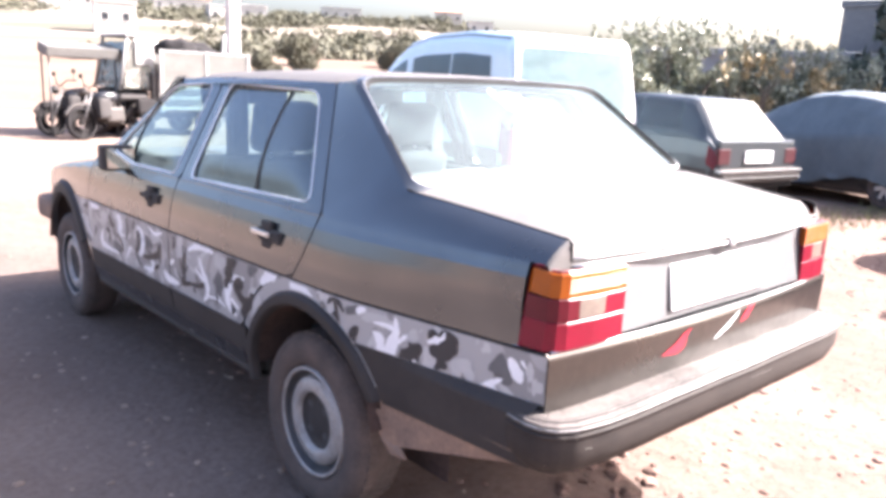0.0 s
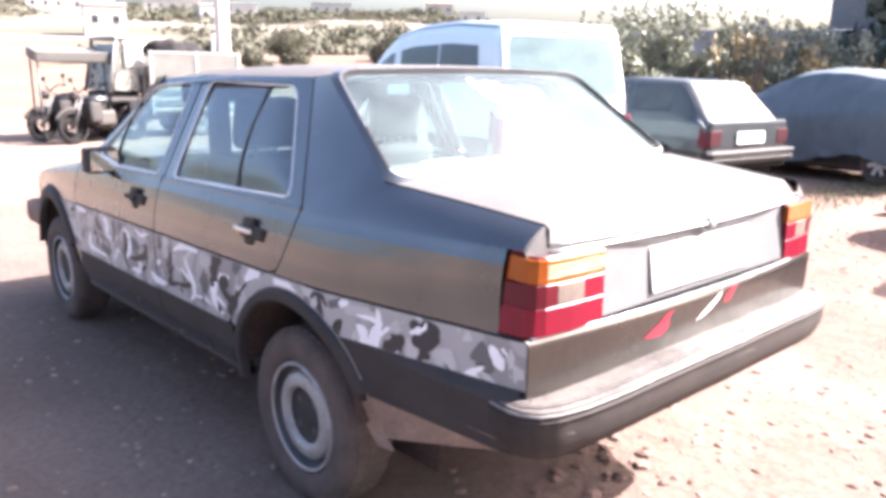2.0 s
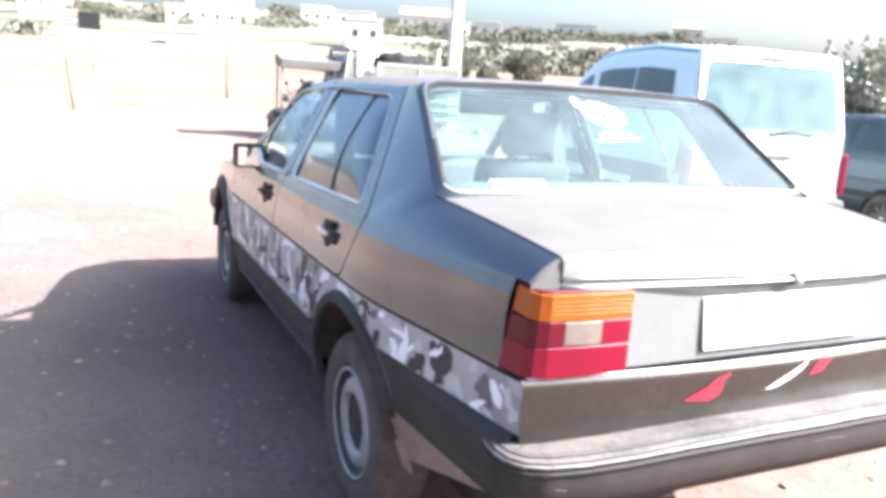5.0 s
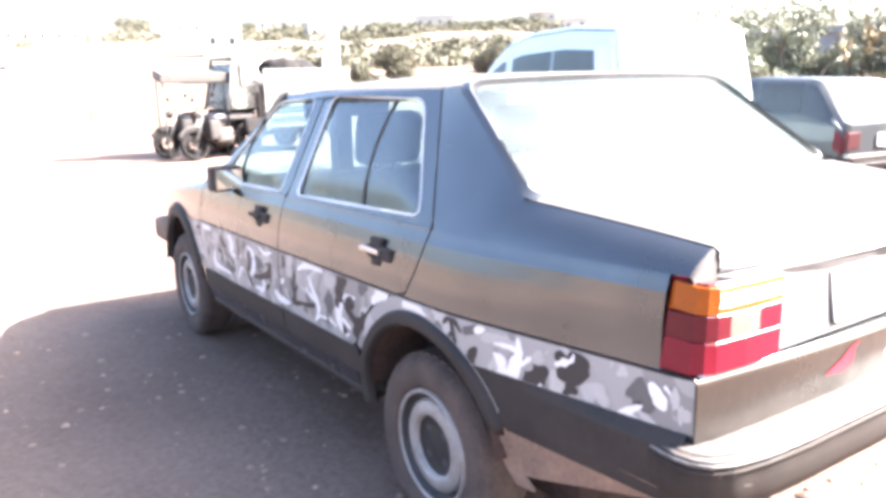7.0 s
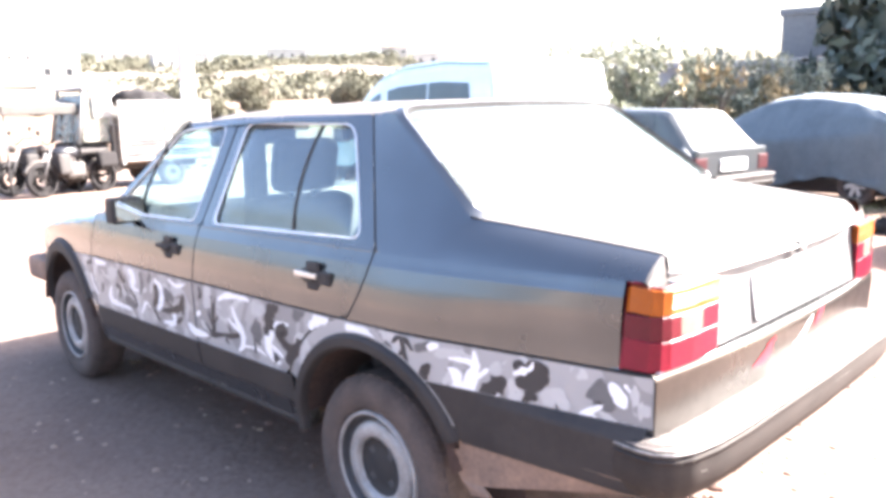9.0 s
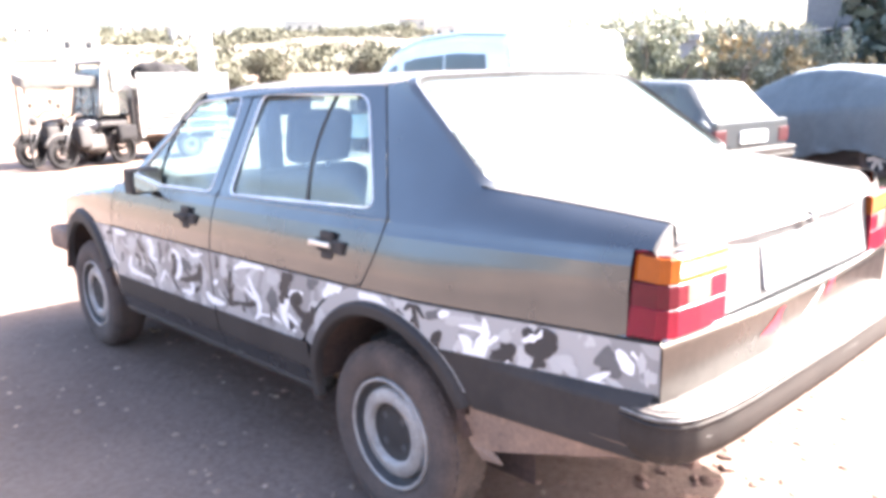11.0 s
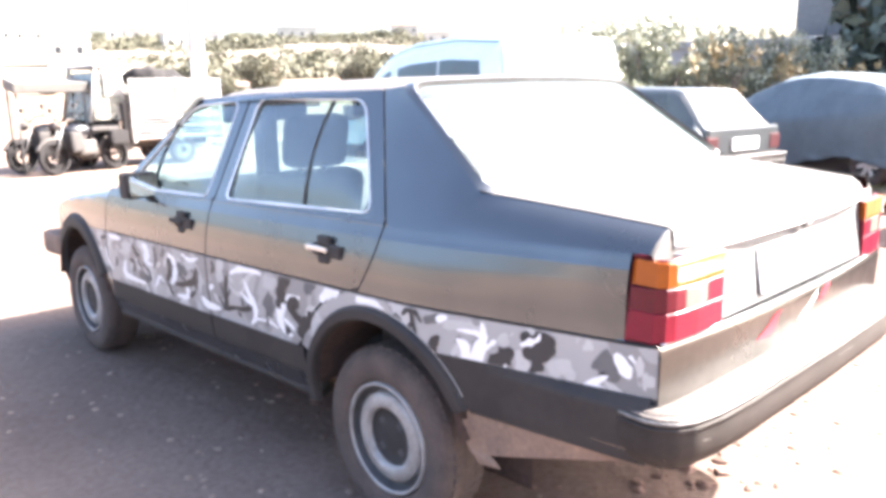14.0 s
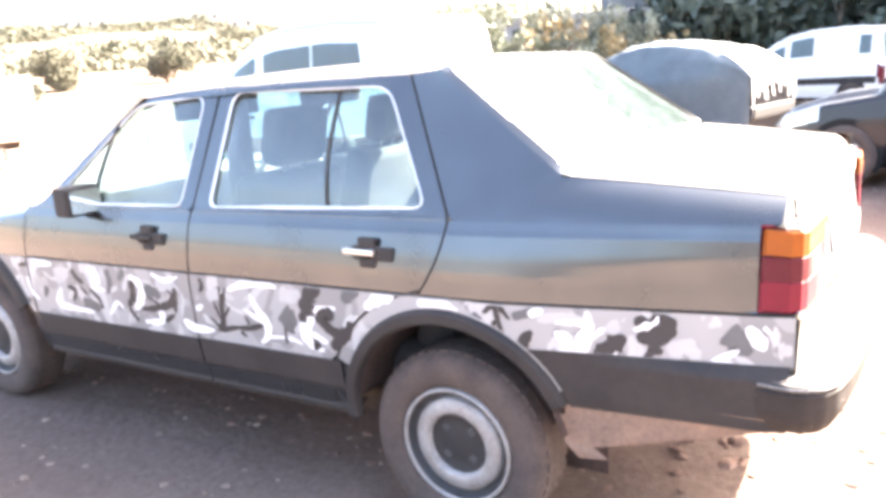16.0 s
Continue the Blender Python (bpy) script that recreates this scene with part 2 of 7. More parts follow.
M = {
    # paler matte copy of car_paint: dust, plus the sunlit look of top panels
    "dusty_sunlit_paint": surf("dusty_sunlit_car_paint", (0.110, 0.102, 0.098), (0.079, 0.072, 0.069), rough=0.58, metal=0.0, scale=5.0, fine=160.0, bump=0.0, coat=0.05, rough2=0.72, coat_rough=0.2, spec=0.22),
    "paint": surf("car_paint", (0.098, 0.103, 0.110), (0.076, 0.079, 0.084), rough=0.19, metal=0.84, scale=2.4, fine=7.0, bump=0.006, depth=0.02, coat=0.6, rough2=0.30, coat_rough=0.07),
    # darker, browner copy of car_paint: the apron's ground reflection put into colour
    "ground_toned_paint": surf("ground_toned_apron_paint", (0.080, 0.069, 0.062), (0.052, 0.045, 0.041), rough=0.24, metal=0.8, scale=3.0, fine=30.0, bump=0.006, depth=0.02, coat=0.5, rough2=0.38, coat_rough=0.1),
    "black_plastic": surf("black_plastic", (0.022, 0.020, 0.021), (0.040, 0.034, 0.031), rough=0.68, spec=0.35, scale=9.0, fine=220.0, bump=0.1, depth=0.002),
    "cladding": surf("scuffed_dusty_cladding", (0.016, 0.014, 0.015), (0.042, 0.035, 0.032), rough=0.6, spec=0.35, scale=5.0, fine=38.0, bump=0.12, depth=0.003, rough2=0.85),
    "worn_plastic": surf("worn_bumper_plastic", (0.018, 0.0148, 0.014), (0.038, 0.030, 0.0265), rough=0.66, spec=0.28, scale=14.0, fine=90.0, bump=0.15, depth=0.003),
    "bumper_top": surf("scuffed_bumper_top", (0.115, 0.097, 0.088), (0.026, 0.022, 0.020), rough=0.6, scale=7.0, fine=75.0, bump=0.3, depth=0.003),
    "bumper_strip": surf("scuffed_strip", (0.24, 0.225, 0.215), (0.05, 0.046, 0.043), rough=0.5, scale=22.0, fine=120.0, bump=0.1, depth=0.002),
    "mark_black": surf("black_print", (0.022, 0.02, 0.023), (0.03, 0.028, 0.03), rough=0.45, bump=0.0),
    "mark_white": surf("white_print", (0.72, 0.71, 0.73), (0.66, 0.65, 0.67), rough=0.45, bump=0.0),
    "mark_pale": surf("pale_grey_print", (0.40, 0.39, 0.392), (0.35, 0.342, 0.343), rough=0.45, bump=0.0),
    "mark_mid": surf("grey_print", (0.10, 0.10, 0.106), (0.085, 0.085, 0.09), rough=0.45, bump=0.0),
    "gap": surf("dark_gap", (0.008, 0.008, 0.009), rough=0.9, bump=0.0),
    "under": surf("dusty_underside", (0.25, 0.165, 0.122), (0.13, 0.092, 0.074), rough=0.9, scale=8.0, fine=70.0),
    "sill": surf("dusty_sill", (0.09, 0.068, 0.056), (0.04, 0.034, 0.031), rough=0.9, scale=8.0, fine=70.0),
    "clod": surf("dirt_clod", (0.20, 0.127, 0.10), (0.12, 0.078, 0.064), rough=0.95, scale=9.0, fine=60.0, bump=0.4, island=0.3),
    "well": surf("wheel_well", (0.085, 0.052, 0.043), (0.04, 0.027, 0.024), rough=0.95),
    "dull_trim": surf("dull_trim", (0.20, 0.20, 0.20), (0.14, 0.138, 0.135), rough=0.4, metal=0.2, bump=0.0),
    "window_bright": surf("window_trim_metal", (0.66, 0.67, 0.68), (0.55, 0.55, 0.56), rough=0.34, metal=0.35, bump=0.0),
    "chrome": surf("chrome_trim", (0.68, 0.69, 0.70), (0.52, 0.52, 0.53), rough=0.22, metal=1.0, bump=0.0),
    "bright": surf("bright_strip", (0.36, 0.36, 0.365), (0.24, 0.236, 0.236), rough=0.32, metal=0.8, bump=0.0),
    "silver": surf("silver_paint", (0.128, 0.128, 0.134), (0.098, 0.097, 0.099), rough=0.5, metal=0.2, scale=8.0, fine=300.0, bump=0.0, coat=0.3),
    "tyre": surf("dusty_tyre", (0.098, 0.071, 0.060), (0.046, 0.036, 0.033), rough=0.9, scale=10.0, fine=120.0, bump=0.3, depth=0.004),
    "rim": surf("grey_rim", (0.38, 0.36, 0.35), (0.20, 0.175, 0.165), rough=0.5, metal=0.3, scale=16.0, fine=140.0, bump=0.1, depth=0.002),
    "rim_dark": surf("dark_rim", (0.055, 0.052, 0.055), (0.035, 0.033, 0.034), rough=0.6, scale=12.0),
    "white_paper": surf("white_paper", (0.85, 0.85, 0.84), (0.78, 0.78, 0.76), rough=0.7, bump=0.0),
    "plate": surf("plate_white", (0.86, 0.86, 0.85), (0.78, 0.77, 0.74), rough=0.35, bump=0.0),
    "faded_ink": surf("faded_ink", (0.12, 0.12, 0.14), (0.07, 0.07, 0.085), rough=0.6, bump=0.0),
    "ink": surf("black_ink", (0.03, 0.03, 0.035), rough=0.6, bump=0.0),
    "red_foil": surf("red_foil", (0.36, 0.010, 0.035), (0.28, 0.010, 0.025), rough=0.35, bump=0.0, coat=0.3),
    "white_foil": surf("white_foil", (0.82, 0.82, 0.83), (0.74, 0.74, 0.74), rough=0.35, bump=0.0),
    "seat": surf("seat_cloth", (0.05, 0.05, 0.054), (0.034, 0.034, 0.037), rough=0.95, scale=12.0, fine=200.0, bump=0.3, depth=0.003),
    "trim_grey": surf("interior_plastic", (0.11, 0.11, 0.11), (0.08, 0.08, 0.08), rough=0.8, scale=7.0),
    "liner": surf("headliner", (0.33, 0.32, 0.30), (0.26, 0.25, 0.24), rough=0.95, scale=7.0),
    "camo": camo_mat(),
    # teal haze in the saloon's panes paints in reflected sky over the dust
    "glass": glass_mat("car_glass", (0.62, 0.78, 0.76), haze=0.085, haze_tint=(0.42, 0.52, 0.51), ior=1.9),
    "clear_glass": glass_mat("clear_glass", (0.62, 0.78, 0.76), haze=0.012),
    "rear_glass": glass_mat("rear_glass", (0.60, 0.77, 0.75), haze=0.06, haze_tint=(0.44, 0.58, 0.56), ior=1.6),
    "glass_far": glass_mat("dark_glass", (0.62, 0.70, 0.72), haze=0.06),
    "mirror": surf("mirror_glass", (0.85, 0.87, 0.88), (0.85, 0.87, 0.88), rough=0.02, metal=1.0, bump=0.0, rough2=0.02),
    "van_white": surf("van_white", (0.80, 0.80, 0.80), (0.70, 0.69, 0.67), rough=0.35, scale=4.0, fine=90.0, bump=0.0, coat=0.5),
    # white van paint tinted blue for sky-lit shade on the sides
    "van_white_shaded": surf("van_white_in_shade", (0.52, 0.66, 0.72), (0.46, 0.60, 0.66), rough=0.35, scale=4.0, fine=90.0, bump=0.0, coat=0.5),
    "teal": surf("dark_teal_paint", (0.026, 0.034, 0.042), (0.042, 0.046, 0.05), rough=0.35, metal=0.2, scale=4.0, fine=120.0, bump=0.0, coat=0.3),
    "navy": surf("black_blue_paint", (0.008, 0.009, 0.013), (0.013, 0.013, 0.016), rough=0.25, metal=0.0, scale=4.0, fine=120.0, bump=0.0, coat=0.3, spec=0.35),
    "tarp": surf("grey_blue_tarp", (0.088, 0.112, 0.132), (0.062, 0.080, 0.096), rough=0.55, scale=3.0, fine=40.0, bump=0.5, depth=0.02),
    "van_dark_glass": glass_mat("dark_van_glass", (0.22, 0.30, 0.34), haze=0.05),
    # greenish haze stands for reflections on this pane
    "teal_glass": glass_mat("teal_van_glass", (0.46, 0.62, 0.60), haze=0.15, haze_tint=(0.42, 0.58, 0.56)),
    # diffuse haze brightens this pane like a pale reflection
    "haze_glass": glass_mat("pale_hazy_glass", (0.6, 0.68, 0.7), haze=0.28),
    # strong pale haze for the hatchback's rear screen
    "pale_haze_glass": glass_mat("pale_haze_glass", (0.5, 0.55, 0.56), haze=0.45),
    "white_steel": surf("dusty_white_steel", (0.30, 0.30, 0.292), (0.21, 0.203, 0.196), rough=0.5, scale=6.0, fine=60.0, bump=0.1),
    "tarp_white": surf("torn_white_lining", (0.72, 0.72, 0.72), (0.55, 0.54, 0.53), rough=0.6, scale=5.0, fine=40.0, bump=0.5, depth=0.02),
    "lamp_red": surf("red_lamp", (0.15, 0.002, 0.016), (0.11, 0.0015, 0.011), rough=0.3, bump=0.2, depth=0.002, fine=90.0, rough2=0.38, spec=0.3),
    "lamp_dark_red": surf("dark_red_lamp", (0.085, 0.002, 0.010), (0.065, 0.002, 0.008), rough=0.3, bump=0.0, rough2=0.38, spec=0.3),
    "lamp_old": surf("faded_dark_red_lamp", (0.055, 0.008, 0.012), (0.04, 0.006, 0.009), rough=0.4, bump=0.0, spec=0.3),
    "lamp_amber": surf("amber_lamp", (0.29, 0.068, 0.003), (0.23, 0.052, 0.002), rough=0.3, bump=0.0, rough2=0.38, spec=0.3),
    "lamp_clear": surf("clear_lamp", (0.16, 0.128, 0.106), (0.10, 0.08, 0.07), rough=0.3, bump=0.0, rough2=0.4),
    "dusty_cover": surf("dusty_wheel_cover", (0.15, 0.12, 0.105), (0.09, 0.072, 0.062), rough=0.7, bump=0.1),
    "headlamp": surf("headlamp_glass", (0.55, 0.57, 0.58), (0.42, 0.44, 0.46), rough=0.08, metal=0.6, bump=0.0, coat=1.0, rough2=0.15),
    "alloy": surf("alloy_wheel", (0.58, 0.58, 0.60), (0.45, 0.45, 0.46), rough=0.35, metal=0.7, bump=0.0),
    "ground": ground_mat(),
    "stone": surf("stone", (0.26, 0.195, 0.158), (0.18, 0.135, 0.11), rough=0.95, scale=9.0, fine=60.0, bump=0.4, island=0.25),
    "leaf_hedge": surf("hedge_leaf", (0.30, 0.305, 0.225), (0.165, 0.172, 0.12), rough=0.28, rough2=0.4, scale=1.2, fine=14.0, bump=0.0, island=0.45, coords="Object"),
    "leaf_dry": surf("dry_leaf", (0.36, 0.27, 0.14), (0.22, 0.17, 0.085), rough=0.55, scale=1.2, fine=14.0, bump=0.0, island=0.4),
    "leaf_dark": surf("dark_leaf", (0.07, 0.088, 0.066), (0.045, 0.058, 0.043), rough=0.5, scale=1.2, fine=14.0, bump=0.0, island=0.4),
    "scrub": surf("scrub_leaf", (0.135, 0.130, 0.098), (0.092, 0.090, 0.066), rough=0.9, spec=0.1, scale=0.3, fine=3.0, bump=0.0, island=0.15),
    "bark": surf("bark", (0.16, 0.12, 0.09), (0.09, 0.07, 0.055), rough=0.95, scale=6.0, fine=50.0, bump=0.6, depth=0.02),
    "concrete": surf("concrete", (0.55, 0.53, 0.50), (0.45, 0.43, 0.41), rough=0.9, scale=3.0, fine=40.0, bump=0.3),
    "plaster": surf("whitewashed_wall", (0.48, 0.46, 0.43), (0.36, 0.34, 0.32), rough=0.9, scale=0.6, fine=6.0, bump=0.1),
    "dark_wall": surf("dark_grey_wall", (0.15, 0.16, 0.175), (0.11, 0.118, 0.13), rough=0.9, scale=0.6, fine=6.0, bump=0.1),
    "grey_wall": surf("grey_wall", (0.34, 0.35, 0.36), (0.26, 0.27, 0.28), rough=0.9, scale=0.6, fine=6.0, bump=0.1),
    "terracotta": surf("terracotta_roof", (0.42, 0.22, 0.15), (0.34, 0.18, 0.12), rough=0.9, scale=2.0, fine=20.0),
    "window_dark": surf("dark_window", (0.04, 0.045, 0.05), (0.03, 0.03, 0.035), rough=0.2, bump=0.0),
    "steel": surf("grey_steel", (0.13, 0.13, 0.135), (0.085, 0.08, 0.078), rough=0.5, metal=0.5, scale=10.0, fine=80.0, bump=0.1),
    "dark_steel": surf("dark_steel", (0.028, 0.026, 0.026), (0.055, 0.044, 0.038), rough=0.55, metal=0.3, scale=10.0, fine=80.0, bump=0.1),
    "bed_board": surf("pale_board", (0.135, 0.13, 0.122), (0.095, 0.09, 0.082), rough=0.8, scale=4.0, fine=50.0, bump=0.2),
    "wood": surf("weathered_wood", (0.30, 0.22, 0.16), (0.2, 0.14, 0.1), rough=0.9, scale=6.0, fine=60.0, bump=0.3),
    "cloth_dark": surf("black_sack", (0.011, 0.010, 0.011), (0.020, 0.018, 0.018), rough=0.85, spec=0.25, scale=9.0, fine=60.0, bump=0.4),
    "cloth_brown": surf("brown_cloth", (0.085, 0.045, 0.035), (0.05, 0.028, 0.024), rough=0.95, scale=9.0, fine=60.0, bump=0.4),
    "grass_dry": surf("dry_grass", (0.20, 0.18, 0.10), (0.13, 0.125, 0.06), rough=0.8, scale=2.0, fine=14.0, bump=0.0, island=0.35),
}


# ---- building helpers ----
def thing(name, label, category, group="", at=None):
    """An empty at a thing's base that parents its parts."""
    ob = tagged(new(name), label, category, group)
    ob.empty_display_size = 0.2
    if at is not None:
        ob.matrix_basis = at
    return ob


def mesh_ob(name, verts, faces, mat, parent=None, label="", smooth=False, solid=0.0, bevel=0.0, recalc=True, offset=-1.0):
    me = bpy.data.meshes.new(name)
    bm = bmesh.new()
    vs = [bm.verts.new(v) for v in verts]
    for f in faces:
        if len(set(f)) > 2:
            try:
                bm.faces.new([vs[i] for i in dict.fromkeys(f)])
            except ValueError:
                pass
    if recalc:
        bmesh.ops.recalc_face_normals(bm, faces=bm.faces)
    for f in bm.faces:
        f.smooth = smooth
    bm.to_mesh(me)
    bm.free()
    return mesh_done(name, me, mat, parent, label, solid, bevel, offset)


def mesh_done(name, me, mat, parent=None, label="", solid=0.0, bevel=0.0, offset=-1.0):
    me.materials.append(mat)
    ob = new(name, me)
    if parent is not None:
        ob.parent = parent
    if label:
        ob["label"] = label
    if solid:
        md = ob.modifiers.new("solid", "SOLIDIFY")
        md.thickness, md.offset = solid, offset
    if bevel:
        md = ob.modifiers.new("bevel", "BEVEL")
        md.width, md.segments, md.limit_method = bevel, 2, "ANGLE"
    return ob


def face_to(ob, way):
    """Turns a pane so that its normals look along way."""
    me = ob.data
    if sum((p.normal.dot(Vector(way)) * p.area for p in me.polygons)) < 0:
        me.flip_normals()
    return ob


def part(name, bm, mat, parent, label="", smooth=False):
    bmesh.ops.recalc_face_normals(bm, faces=bm.faces)
    for f in bm.faces:
        f.smooth = smooth
    me = bpy.data.meshes.new(name)
    bm.to_mesh(me)
    bm.free()
    return mesh_done(name, me, mat, parent, label)


def grid_faces(nu, nv, close_u=False):
    f = []
    for i in range(nu if close_u else nu - 1):
        for j in range(nv - 1):
            a, b = i * nv + j, ((i + 1) % nu) * nv + j
            f.append((a, b, b + 1, a + 1))
    return f


def add_box(bm, lo, hi, bev=0.0, m=None):
    geo = bmesh.ops.create_cube(bm, size=1)
    sx, sy, sz = (h - l for l, h in zip(lo, hi))
    mat4 = Matrix.Translation([(l + h) / 2 for l, h in zip(lo, hi)]) @ Matrix.Diagonal((sx, sy, sz, 1))
    if m is not None:
        mat4 = m @ mat4
    bmesh.ops.transform(bm, matrix=mat4, verts=geo["verts"])
    if bev:
        edges = list({e for v in geo["verts"] for e in v.link_edges})
        bmesh.ops.bevel(bm, geom=edges, offset=bev, segments=2, affect="EDGES", profile=0.6)


def box(name, lo, hi, mat, parent=None, bev=0.0, label="", m=None):
    bm = bmesh.new()
    add_box(bm, lo, hi, bev, m)
    return part(name, bm, mat, parent, label)


def add_tube(bm, pts, r, sides=8, cap=True):
    """A tube along points; r is one radius or one a point."""
    rs = r if isinstance(r, (list, tuple)) else [r] * len(pts)
    P = [Vector(p) for p in pts]
    rings = []
    ref = None
    for i, p in enumerate(P):
        d = (P[min(i + 1, len(P) - 1)] - P[max(i - 1, 0)]).normalized()
        if ref is None:
            ref = d.orthogonal().normalized()
        ref = (ref - d * ref.dot(d)).normalized()
        side = d.cross(ref)
        rings.append([bm.verts.new(p + rs[i] * (math.cos(a) * ref + math.sin(a) * side)) for a in [2 * math.pi * k / sides for k in range(sides)]])
    for a, b in zip(rings, rings[1:]):
        for k in range(sides):
            bm.faces.new((a[k], a[(k + 1) % sides], b[(k + 1) % sides], b[k]))
    if cap:
        bm.faces.new(rings[0])
        bm.faces.new(rings[-1])


def tube(name, pts, r, mat, parent=None, sides=8, label=""):
    bm = bmesh.new()
    add_tube(bm, pts, r, sides)
    return part(name, bm, mat, parent, label, smooth=True)


def lathe(name, prof, mat, parent=None, seg=40, axis_m=None, label=""):
    """Profile of (radius, along) turned round the x axis."""
    verts, n = [], len(prof)
    for k in range(seg):
        a = 2 * math.pi * k / seg
        for r, x in prof:
            v = Vector((x, r * math.cos(a), r * math.sin(a)))
            verts.append(axis_m @ v if axis_m is not None else v)
    ob = mesh_ob(name, verts, grid_faces(seg, n, True), mat, parent, label, smooth=True)
    return ob


def rounded(corners, radii, n_edge=6, n_arc=5):
    """A closed loop of 2D points with rounded corners, the same count for any four-cornered outline."""
    out, k = [], len(corners)
    C = [Vector(c) for c in corners]
    R = radii if isinstance(radii, (list, tuple)) else [radii] * k
    arcs = []
    for i in range(k):
        p, a, b = C[i], C[i - 1], C[(i + 1) % k]
        da, db = (a - p), (b - p)
        r = min(R[i], da.length * 0.45, db.length * 0.45)
        s, e = p + da.normalized() * r, p + db.normalized() * r
        arcs.append([(1 - t) ** 2 * s + 2 * t * (1 - t) * p + t * t * e for t in [j / (n_arc - 1) for j in range(n_arc)]])
    for i in range(k):
        out += arcs[i]
        a, b = arcs[i][-1], arcs[(i + 1) % k][0]
        out += [a.lerp(b, j / n_edge) for j in range(1, n_edge)]
    return out


def ring_faces(n, off=0):
    return [(off + i, off + (i + 1) % n, off + n + (i + 1) % n, off + n + i) for i in range(n)]


def wheel(name, parent, r, width, side, centre, style="steel"):
    """A wheel whose outer face looks along side * x."""
    m = Matrix.Translation(centre) @ Matrix.Diagonal((side, 1, 1, 1))
    h = width / 2
    rr = r * 0.63
    w = lathe(name, [(rr * 0.97, -h * 0.8), (rr + 0.01, -h * 0.95), (r * 0.86, -h * 1.05), (r * 0.96, -h * 0.9), (r, -h * 0.55), (r, h * 0.55), (r * 0.96, h * 0.9), (r * 0.9, h * 1.04), (r * 0.8, h * 1.08), (rr + 0.012, h * 1.0), (rr, h * 0.88), (rr * 0.97, h * 0.5)], M["tyre"], parent, 48, m, "dusty black tyre on a wheel")
    bm = bmesh.new()
    for k in range(44):
        a = 2 * math.pi * k / 44
        for s in (-0.5, 0.0, 0.5):
            q = m @ Matrix.Rotation(a + (0.04 if s else 0), 4, "X") @ Matrix.Translation((s * h, 0, r - 0.002))
            add_box(bm, (-h * 0.2, -0.013, -0.004), (h * 0.2, 0.013, 0.003), 0, q)
    part("tread", bm, M["tyre"], w)
    if style == "steel":
        lathe("rim", [(rr * 0.985, h * 0.5), (rr * 0.985, h * 0.98), (rr * 0.94, h * 1.0), (rr * 0.92, h * 0.92)], M["rim"], w, 48, m, "dusty grey steel rim")
        lathe("disc", [(rr * 0.80, h * 0.6), (rr * 0.79, h * 0.74), (rr * 0.75, h * 0.82), (rr * 0.60, h * 0.88), (rr * 0.535, h * 0.85), (rr * 0.51, h * 0.62)], M["rim"], w, 48, m, "pale flat ring of the wheel disc")
        lathe("rim_barrel", [(rr * 0.925, h * 0.92), (rr * 0.905, h * 0.70), (rr * 0.87, h * 0.58), (rr * 0.78, h * 0.60)], M["rim_dark"], w, 48, m, "dark recessed rim")
        lathe("hub", [(rr * 0.545, h * 0.73), (rr * 0.51, h * 0.66), (rr * 0.3, h * 0.64), (rr * 0.24, h * 0.68), (rr * 0.12, h * 0.70), (0.001, h * 0.70)], M["black_plastic"], w, 40, m, "dark recessed hub")
        for k in range(4):
            bm = bmesh.new()
            a = math.pi / 4 + k * math.pi / 2
            q = m @ Matrix.Rotation(a, 4, "X") @ Matrix.Translation((h * 0.5, 0, rr * 0.33))
            add_box(bm, (-0.012, -0.012, -0.012), (0.014, 0.012, 0.012), 0.004, q)
            part("wheel_bolt", bm, M["rim_dark"], w)
    else:
        lathe("rim", [(rr * 0.985, h * 0.4), (rr * 0.985, h * 0.98), (rr * 0.9, h * 1.0), (rr * 0.88, h * 0.7), (rr * 0.8, h * 0.3), (0.001, h * 0.25)], M["rim_dark"], w, 40, m)
        bm = bmesh.new()
        n = 7 if style == "alloy" else 10
        for k in range(n):
            q = m @ Matrix.Rotation(2 * math.pi * k / n, 4, "X")
            add_box(bm, (h * 0.66, -rr * 0.15, rr * 0.1), (h * 0.92, rr * 0.15, rr * 0.95), 0.012, q)
        part("spoke_cover", bm, M["dusty_cover" if style == "dull" else "alloy"], w, "dusty wheel cover" if style == "dull" else "silver spoked wheel cover")
        lathe("centre_cap", [(rr * 0.22, h * 0.6), (rr * 0.2, h * 1.0), (0.001, h * 1.02)], M["alloy"], w, 20, m)
    return w


# ---- the ground: one sheet to the horizon, rising to low hills ----
def rise(x, y):
    """Height of the land."""
    r = math.hypot(x, y)
    k = max(0.0, min(1.0, (y + 0.25 * x + 4) / 24.0))        # only the land ahead rises
    k *= 0.12 + 0.88 * max(0.0, min(1.0, (1.0 - math.atan2(x, max(y, 0.01))) / 0.28))
    z = 0.0
    if r > 26:
        z += k * (0.052 * (min(r, 95) - 26))
    if r > 95:
        z += k * 0.082 * (min(r, 420) - 95)
        z += k * 6.0 * noise.noise((x * 0.006, y * 0.006, 3.3)) * min(1, (r - 95) / 120)
    if r > 30:
        z += k * 0.9 * noise.noise((x * 0.03, y * 0.03, 1.2)) * min(1, (r - 30) / 40)
    return z


def relief(x, y):
    return 0.012 * noise.noise((x * 0.9, y * 0.9, 0)) + 0.005 * noise.noise((x * 3.1, y * 3.1, 5))


def ground_z(x, y):
    r = math.hypot(x, y)
    flat = max(0.0, min(1.0, (r - 26) / 20))
    return rise(x, y) + relief(x, y) * (1 - flat) - 0.008


